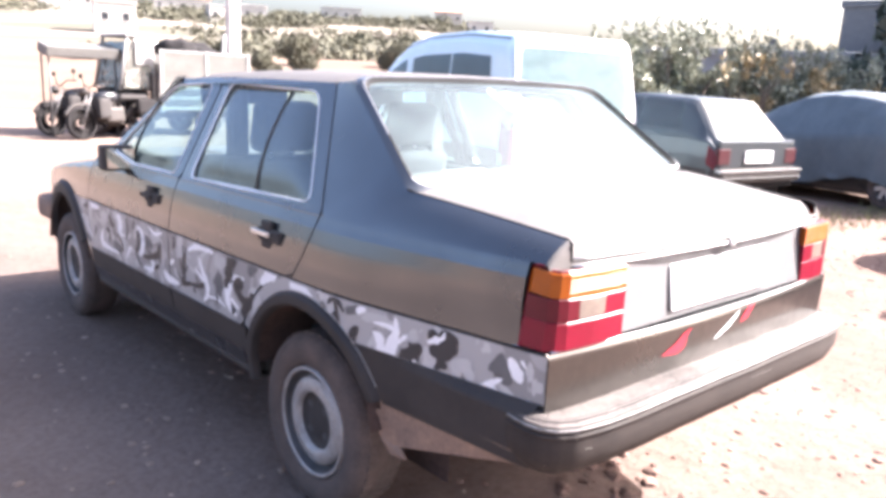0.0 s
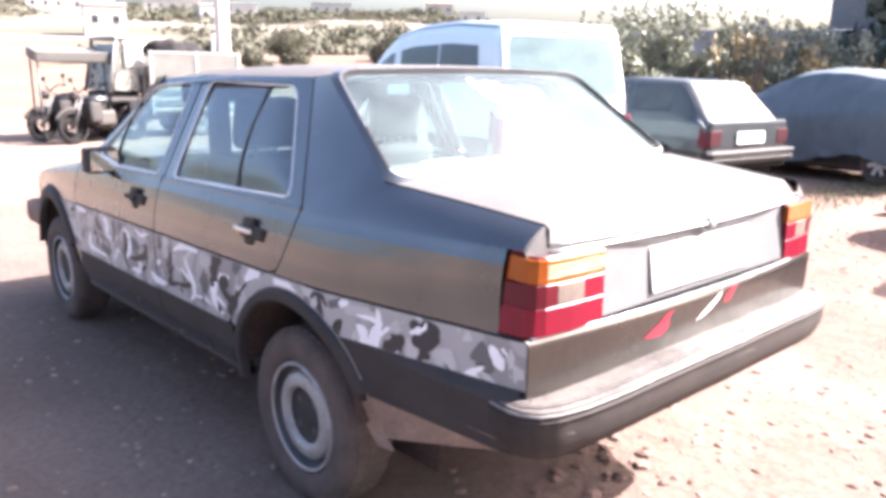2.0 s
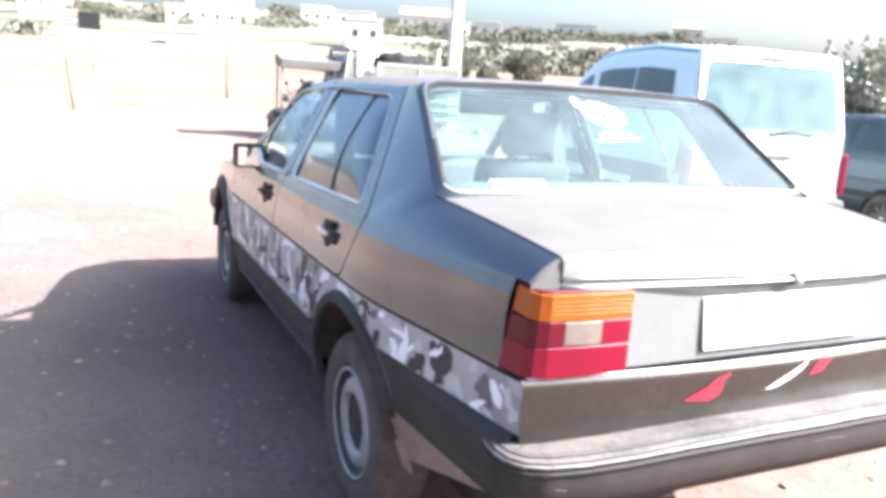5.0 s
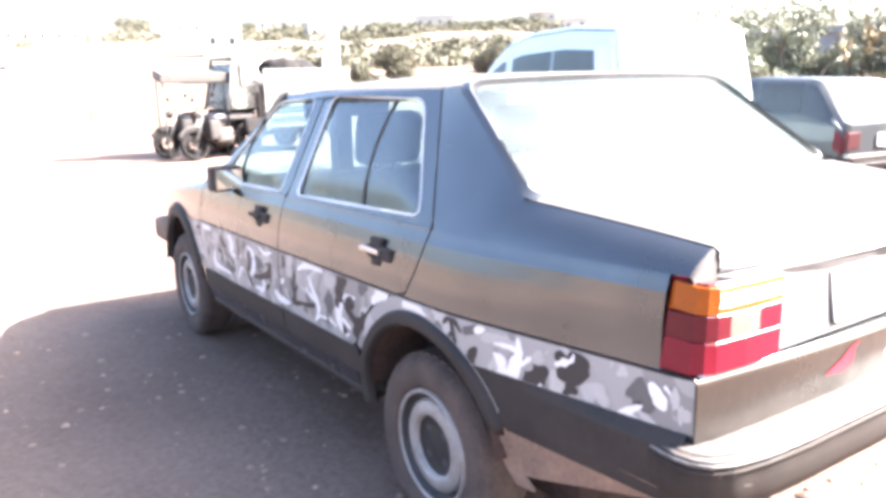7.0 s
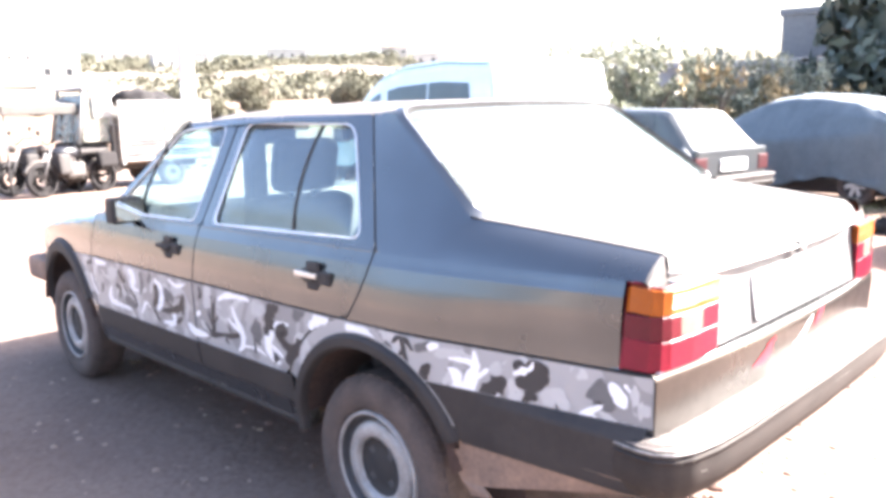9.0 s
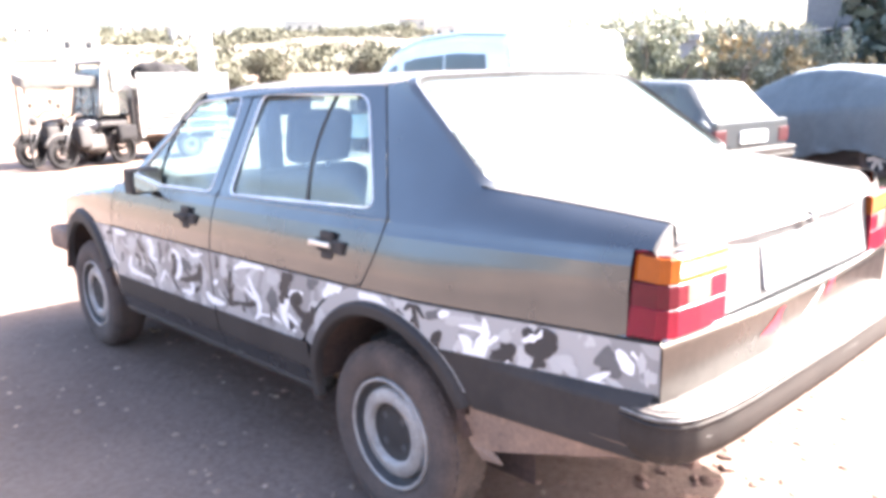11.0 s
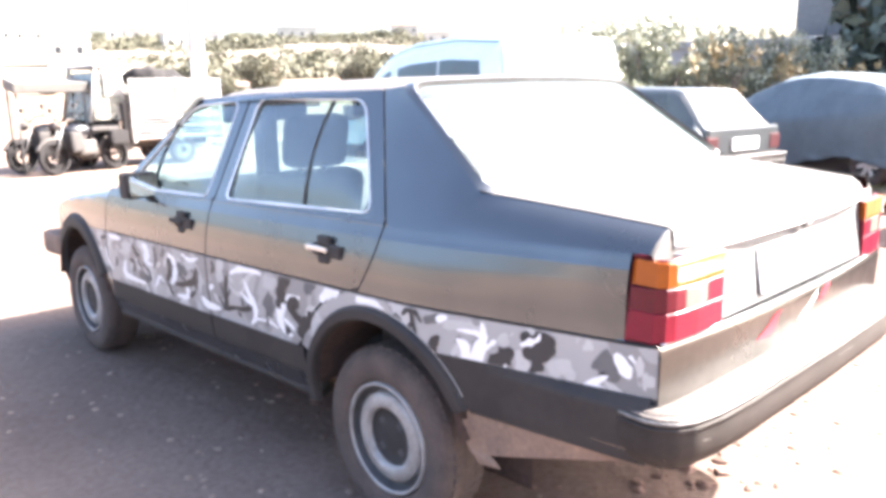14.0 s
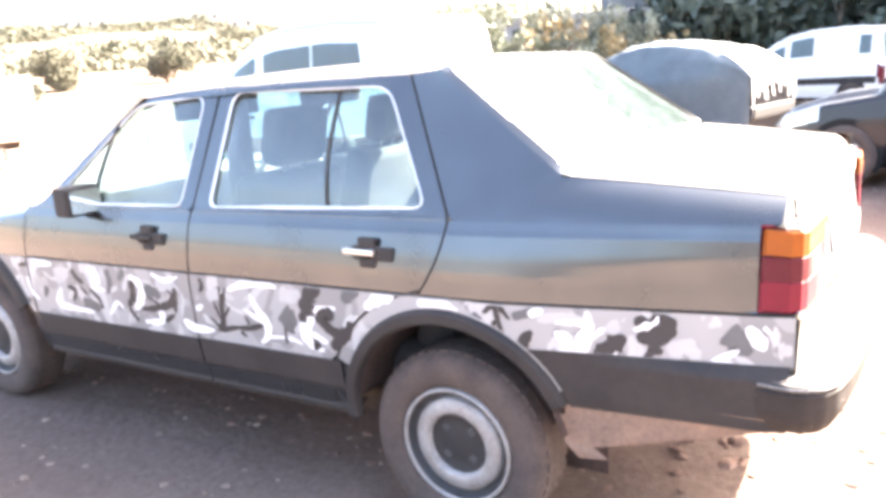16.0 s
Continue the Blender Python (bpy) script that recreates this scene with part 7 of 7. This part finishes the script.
    for y in (0.75, 3.1):
        for s in (-1, 1):
            wheel("wheel", t, 0.29, 0.17, s, (s * 0.685, y, 0.287), "alloy")
    return t


def black_car(at):
    """Nose at y = 0, tail towards -y."""
    car = thing("black_car", "glossy black-blue car with silver alloy wheels", "car", "parked cars", at)
    S = lambda y, w, zb, belt, top, wt: (y, [(w * 0.93, zb), (w, zb + 0.16), (w * 1.005, belt - 0.22), (w * 0.965, belt), (wt + 0.04, top - 0.08), (wt - 0.05, top - 0.012), (0, top)])
    # cabin roof, out of view, raised past two metres to lengthen its cast shadow
    sh = Shell([S(-4.15, 0.70, 0.34, 0.80, 0.92, 0.62), S(-4.05, 0.80, 0.26, 0.86, 0.98, 0.64), S(-3.9, 0.83, 0.24, 0.94, 2.05, 0.66), S(-2.6, 0.84, 0.24, 0.94, 2.15, 0.66), S(-1.9, 0.84, 0.24, 0.92, 2.08, 0.65), S(-1.05, 0.835, 0.24, 0.88, 0.97, 0.66), S(-0.6, 0.82, 0.25, 0.80, 0.90, 0.66), S(-0.22, 0.77, 0.25, 0.70, 0.78, 0.62), S(-0.04, 0.62, 0.27, 0.58, 0.64, 0.5), S(0.0, 0.50, 0.30, 0.50, 0.54, 0.42)])
    sh.build("body", M["navy"], car, "glossy black-blue bodywork")
    for s in (-1, 1):
        sh.patch("side_window", -1.62, -1.05, 3.3, 4.5, M["glass_far"], car, "tinted side window", 0.006, s, slope1=-0.5)
        sh.patch("side_window", -2.6, -1.7, 3.3, 4.5, M["glass_far"], car, "tinted side window", 0.006, s)
        sh.patch("side_window", -3.5, -2.68, 3.3, 4.5, M["glass_far"], car, "tinted side window", 0.006, s, slope0=0.2)
        sh.patch("headlamp", -0.56, -0.10, 2.35, 3.5, M["headlamp"], car, "large clear headlamp", 0.01, s)
        sh.patch("tail_lamp", -4.12, -3.95, 2.0, 3.0, M["lamp_red"], car, "red tail lamp", 0.01, s)
        box("mirror", (min(s * 0.84, s * 1.02), -1.45, 0.92), (max(s * 0.84, s * 1.02), -1.32, 1.06), M["navy"], car, 0.03, "wing mirror")
        wheel("wheel", car, 0.305, 0.19, s, (s * 0.778, -0.82, 0.302), "alloy")
        wheel("wheel", car, 0.305, 0.19, s, (s * 0.778, -3.35, 0.302), "alloy")
    arches(car, sh, (-0.82, -3.35), 0.305, 0.315)
    verts = [(-0.64, -1.08, 0.99), (0.64, -1.08, 0.99), (0.58, -1.88, 2.03), (-0.58, -1.88, 2.03)]
    mesh_ob("windscreen", verts, [(0, 1, 2, 3)], M["glass_far"], car, "tinted windscreen", solid=0.01, offset=1.0)
    box("grille", (-0.35, -0.03, 0.38), (0.35, 0.012, 0.5), M["black_plastic"], car, 0.01)
    box("underside", (-0.7, -4.0, 0.18), (0.7, -0.2, 0.28), M["gap"], car)
    return car


VAN1 = van(pose(4.02, 2.92, 0, 0, 0, -9.0) @ Matrix.Diagonal((1.035, 0.97, 1.035, 1)), True, "small white van, sides tinted blue for shade, parked tail towards the yard", False)
HATCH = hatchback(pose(6.58, 2.30, 0, 0, 0, -8.5) @ Matrix.Scale(0.956, 4))
COVER = covered_car(pose(9.20, 0.80, 0, 0, 0, -12) @ Matrix.Diagonal((0.95, 0.86, 1.02, 1)))
BLACK = black_car(pose(6.44, 0.15, 0, 0, 0, -13) @ Matrix.Scale(0.94, 4))
VAN2 = van(pose(15.0, -0.50, -0.03, 0, 0, -22) @ Matrix.Scale(0.87, 4), False, "white small panel van parked beyond the covered car", True)


# ---- by the field: pick-up with a slatted bed, two motorcycles, a canopy frame ----
def cargo_tricycle(at):
    t = thing("cargo_tricycle", "white motor tricycle with a tall panelled and slatted load bed", "tricycle", "", at)
    # rear of the bed at y = 0, cab towards +y
    W = M["white_steel"]
    for k in range(5):
        mat = W if k % 2 == 0 else M["steel"]
        box("bed_slat", (-0.80, -0.02, 0.57 + 0.108 * k), (0.80, 0.02, 0.635 + 0.108 * k), mat, t, 0.006, "painted steel slat")
        for s in (-1, 1):
            box("bed_slat", (s * 0.82 - 0.02, 0.03, 0.57 + 0.108 * k), (s * 0.82 + 0.02, 1.87, 0.635 + 0.108 * k), mat, t, 0.006, "painted steel slat")
    box("bed_floor", (-0.79, 0.03, 0.52), (0.79, 1.9, 0.565), M["wood"], t, 0.01)
    for s in (-1, 1):
        for y in (0.0, 0.95, 1.9):
            box("bed_post", (s * 0.82 - 0.03, y - 0.03, 0.50), (s * 0.82 + 0.03, y + 0.03, 1.83), W, t, 0.008, "white bed post")
        for y0 in (0.035, 0.985):
            box("load_board", (s * 0.82 - 0.012, y0, 1.13), (s * 0.82 + 0.012, y0 + 0.88, 1.80), M["bed_board"], t, 0.004, "pale dusty board")
            box("board_rail", (s * 0.82 - 0.022, y0, 1.775), (s * 0.82 + 0.022, y0 + 0.88, 1.82), W, t, 0.006)
    for x in (-0.79, 0.0, 0.79):
        box("bed_post", (x - 0.025, -0.05, 0.50), (x + 0.025, -0.022, 1.83), W, t, 0.006)
    for x in (-0.78, 0.03):
        box("load_board", (x, -0.012, 1.13), (x + 0.75, 0.012, 1.80), M["bed_board"], t, 0.004, "pale dusty board")
    # open cab: frame tubes, pale panes, roof, dark engine bay
    roof_z, y0, y1 = 2.06, 2.0, 2.52
    for s in (-1, 1):
        tube("cab_pillar", [(s * 0.66, y0, 0.95), (s * 0.62, y0, roof_z)], 0.035, W, t, 8, "white cab pillar")
        tube("cab_pillar", [(s * 0.66, y1 + 0.14, 0.95), (s * 0.62, y1 - 0.06, roof_z)], 0.035, W, t, 8, "white cab pillar")
        mesh_ob("cab_pane", [(s * 0.65, y0 + 0.04, 1.0), (s * 0.65, y1 + 0.06, 1.0), (s * 0.62, y1 - 0.10, 1.95), (s * 0.62, y0 + 0.04, 1.95)], [(0, 1, 2, 3)], M["haze_glass"], t, "pale hazy cab pane", solid=0.01)
        box("cab_side", (s * 0.66 - 0.02, y0, 1.48), (s * 0.66 + 0.02, y0 + 0.34, 1.97), W, t, 0.01, "white side panel")
        box("rear_mudguard", (s * 0.70 - 0.09, 1.93, 0.34), (s * 0.70 + 0.09, 2.06, 1.34), M["black_plastic"], t, 0.03, "black mudguard")
        wheel("wheel", t, 0.28, 0.16, s, (s * 0.66, 0.85, 0.278), "steel")
    mesh_ob("windscreen", [(-0.62, y1 + 0.12, 1.0), (0.62, y1 + 0.12, 1.0), (0.58, y1 - 0.06, 1.95), (-0.58, y1 - 0.06, 1.95)], [(0, 1, 2, 3)], M["haze_glass"], t, "pale hazy windscreen", solid=0.01)
    box("cab_roof", (-0.68, y0 - 0.08, roof_z - 0.02), (0.68, y1, roof_z + 0.05), W, t, 0.025, "white cab roof")
    box("cab_back", (-0.6, y0 - 0.03, 0.95), (0.6, y0, 1.95), W, t, 0.008, "white cab back panel")
    box("engine_bay", (-0.60, 2.06, 0.40), (0.60, 2.66, 0.98), M["cloth_dark"], t, 0.07, "black engine bay and footwell")
    box("seat", (-0.45, 2.1, 0.96), (0.45, 2.5, 1.08), M["cloth_dark"], t, 0.04, "black seat")
    box("side_badge", (-0.625, 2.2, 0.80), (-0.60, 2.45, 0.84), M["bright"], t, 0.004)
    box("chassis", (-0.36, 0.1, 0.36), (0.36, 2.9, 0.50), M["dark_steel"], t, 0.02)
    wheel("front_wheel", t, 0.28, 0.12, -1, (-0.02, 2.86, 0.278), "steel")
    tube("fork", [(-0.12, 2.86, 0.28), (-0.12, 2.64, 0.98)], 0.03, M["dark_steel"], t)
    tube("handlebar", [(-0.42, 2.60, 1.16), (-0.2, 2.70, 1.10), (0.2, 2.70, 1.10), (0.42, 2.60, 1.16)], 0.016, M["dark_steel"], t)
    # wrapped load above the boards
    for k, (x, y, z, rx, ry, rz, mat) in enumerate(((-0.3, 1.35, 1.86, 0.42, 0.42, 0.24, "cloth_dark"), (0.2, 0.75, 1.84, 0.4, 0.5, 0.2, "cloth_dark"), (0.3, 1.75, 1.85, 0.35, 0.3, 0.2, "tarp_white"))):
        bm = bmesh.new()
        bmesh.ops.create_icosphere(bm, subdivisions=3, radius=1, matrix=Matrix.Translation((x, y, z)) @ Matrix.Diagonal((rx, ry, rz, 1)))
        for v in bm.verts:
            v.co += Vector((noise.noise(v.co * 5), noise.noise(v.co * 5 + Vector((3, 0, 0))), noise.noise(v.co * 5 + Vector((0, 7, 0))))) * 0.10
        part("load_sack", bm, M[mat], t, "black cloth-wrapped load" if mat == "cloth_dark" else "pale cloth-wrapped load", True)
    tube("load_pole", [(-0.6, 0.5, 1.2), (-0.6, 0.42, 2.24)], 0.04, W, t, 8, "white upright pole")
    return t


def motorcycle(at, label):
    t = thing("motorcycle", label, "motorcycle", "motorcycles", at)
    for y, nm in ((0.0, "rear_wheel"), (1.25, "front_wheel")):
        m = Matrix.Translation((0, y, 0.297))
        w = lathe(nm, [(0.24, -0.04), (0.28, -0.045), (0.30, -0.02), (0.30, 0.02), (0.28, 0.045), (0.12, 0.03), (0.115, 0.0), (0.12, -0.03)], M["cloth_dark"], t, 32, m, "black spoked wheel")
        bm = bmesh.new()
        for k in range(16):
            a = k * math.pi / 8
            add_tube(bm, [m @ Vector((0.02 * (-1) ** k, 0, 0)), m @ Vector((0, 0.235 * math.cos(a), 0.235 * math.sin(a)))], 0.004, 4)
        add_tube(bm, [m @ Vector((-0.06, 0, 0)), m @ Vector((0.06, 0, 0))], 0.04, 10)
        part("spokes", bm, M["dark_steel"], w)
        bm = bmesh.new()
        add_tube(bm, [m @ Vector((0, 0.33 * math.cos(a), 0.33 * math.sin(a))) for a in np.linspace(0.4, 2.6, 14)], 0.035, 6)
        part("mudguard", bm, M["dark_steel"], t, "", True)
    bm = bmesh.new()
    for s in (-1, 1):
        add_tube(bm, [(s * 0.07, 1.25, 0.30), (s * 0.07, 1.02, 0.86)], 0.022, 8)
    part("fork", bm, M["steel"], t, "", True)
    bm = bmesh.new()
    add_tube(bm, [(-0.36, 0.88, 1.0), (-0.2, 0.98, 1.02), (0, 1.02, 0.92), (0.2, 0.98, 1.02), (0.36, 0.88, 1.0)], 0.014, 8)
    part("handlebar", bm, M["dark_steel"], t, "", True)
    bm = bmesh.new()
    bmesh.ops.create_uvsphere(bm, u_segments=18, v_segments=12, radius=1, matrix=Matrix.Translation((0, 0.70, 0.76)) @ Matrix.Diagonal((0.14, 0.28, 0.13, 1)))
    part("fuel_tank", bm, M["navy"], t, "dark fuel tank", True)
    box("saddle", (-0.13, -0.12, 0.72), (0.13, 0.48, 0.81), M["black_plastic"], t, 0.035, "black saddle")
    bm = bmesh.new()
    add_box(bm, (-0.14, 0.42, 0.30), (0.14, 0.82, 0.58), 0.05)
    for z in (0.52, 0.56, 0.60, 0.64):
        add_box(bm, (-0.12, 0.60, z), (0.12, 0.78, z + 0.02), 0.004)
    part("engine", bm, M["dark_steel"], t)
    for s in (-1, 1):
        box("side_case", (min(s * 0.13, s * 0.27), -0.20, 0.44), (max(s * 0.13, s * 0.25), 0.20, 0.72), M["cloth_dark"], t, 0.055, "black side bag")
        tube("mirror_stalk", [(s * 0.3, 0.9, 1.0), (s * 0.36, 0.92, 1.16)], 0.008, M["dark_steel"], t, 6)
        box("mirror", (s * 0.36 - 0.05, 0.91, 1.14), (s * 0.36 + 0.05, 0.94, 1.22), M["black_plastic"], t, 0.01)
    box("leg_shield", (-0.2, 0.72, 0.36), (0.2, 0.98, 0.74), M["black_plastic"], t, 0.06, "black leg shield")
    tube("frame", [(0, 0.0, 0.30), (0, 0.40, 0.45), (0, 0.45, 0.70), (0, 0.98, 0.88), (0, 0.85, 0.35), (0, 0.40, 0.28)], 0.02, M["dark_steel"], t)
    tube("exhaust", [(0.12, 0.78, 0.36), (0.15, 0.5, 0.26), (0.16, -0.25, 0.32)], 0.035, M["dark_steel"], t)
    lathe("headlamp", [(0.0005, 0.10), (0.06, 0.09), (0.085, 0.02), (0.05, -0.06), (0.0005, -0.08)], M["dark_steel"], t, 18, Matrix.Translation((0, 1.12, 0.86)) @ Matrix.Rotation(radians(90), 4, "Z"))
    return t


TRICYCLE = cargo_tricycle(pose(5.9, 14.25, 0, 0, 0, 92) @ Matrix.Diagonal((1, 1, 0.93, 1)))
B1 = motorcycle(pose(3.35, 14.15, 0, 0, 6, 103), "dusty dark motorcycle leaning on its stand")
B2 = motorcycle(pose(3.6, 13.3, 0, 0, 7, 106), "dusty dark motorcycle leaning on its stand")
frame_stand = thing("canopy_frame", "grey sheet-metal canopy on thin poles", "canopy", at=pose(2.2, 14.2, 0, 0, 0, -6))
box("canopy", (-0.1, -0.5, 0.0), (1.18, 0.5, 0.20), M["bed_board"], frame_stand, 0.03, "grey sheet-metal canopy", Matrix.Translation((0, 0, 1.50)) @ Matrix.Rotation(radians(6), 4, "X"))
for x, y in ((-0.05, -0.42), (-0.05, 0.42), (1.10, -0.42), (1.10, 0.42)):
    tube("canopy_pole", [(x, y, -0.1), (x, y, 1.53 + 0.10 * y)], 0.02, M["steel"], frame_stand, 6)

# on the dirt by the parked cars: a black sack and a heap of brown cloth
def heap(name, x, y, rx, ry, rz, mat, label, cat, seed):
    bm = bmesh.new()
    bmesh.ops.create_icosphere(bm, subdivisions=4, radius=1)
    for v in bm.verts:
        d = 1 + 0.35 * noise.noise(v.co * 2 + Vector((seed, 0, 0))) + 0.12 * noise.noise(v.co * 6 + Vector((0, seed, 0)))
        v.co = Vector((v.co.x * rx * d, v.co.y * ry * d, max(-0.02, v.co.z * rz * d)))
    ob = part(name, bm, mat, None, "", True)
    ob.matrix_basis = pose(x, y, ground_z(x, y) + 0.0)
    return tagged(ob, label, cat)


heap("rubbish_sack", 6.62, 0.60, 0.15, 0.17, 0.19, M["cloth_dark"], "crumpled black plastic sack on the dirt", "sack", 3)
heap("cloth", 5.55, 1.46, 0.20, 0.36, 0.16, M["cloth_brown"], "heap of brown cloth lying on the dirt", "cloth", 8)

# rubble at the field's edge
rv, rf = [], []
for _ in range(260):
    x, y = 12.5 + rs.gauss(0, 2.0), 17.0 + rs.gauss(0, 1.2)
    clod(rv, rf, x, y, ground_z(x, y), rs.uniform(0.05, 0.3), rs)
tagged(mesh_ob("rubble", rv, rf, M["stone"], recalc=False), "heap of pale rubble at the field's edge", "rubble", kind="stuff")
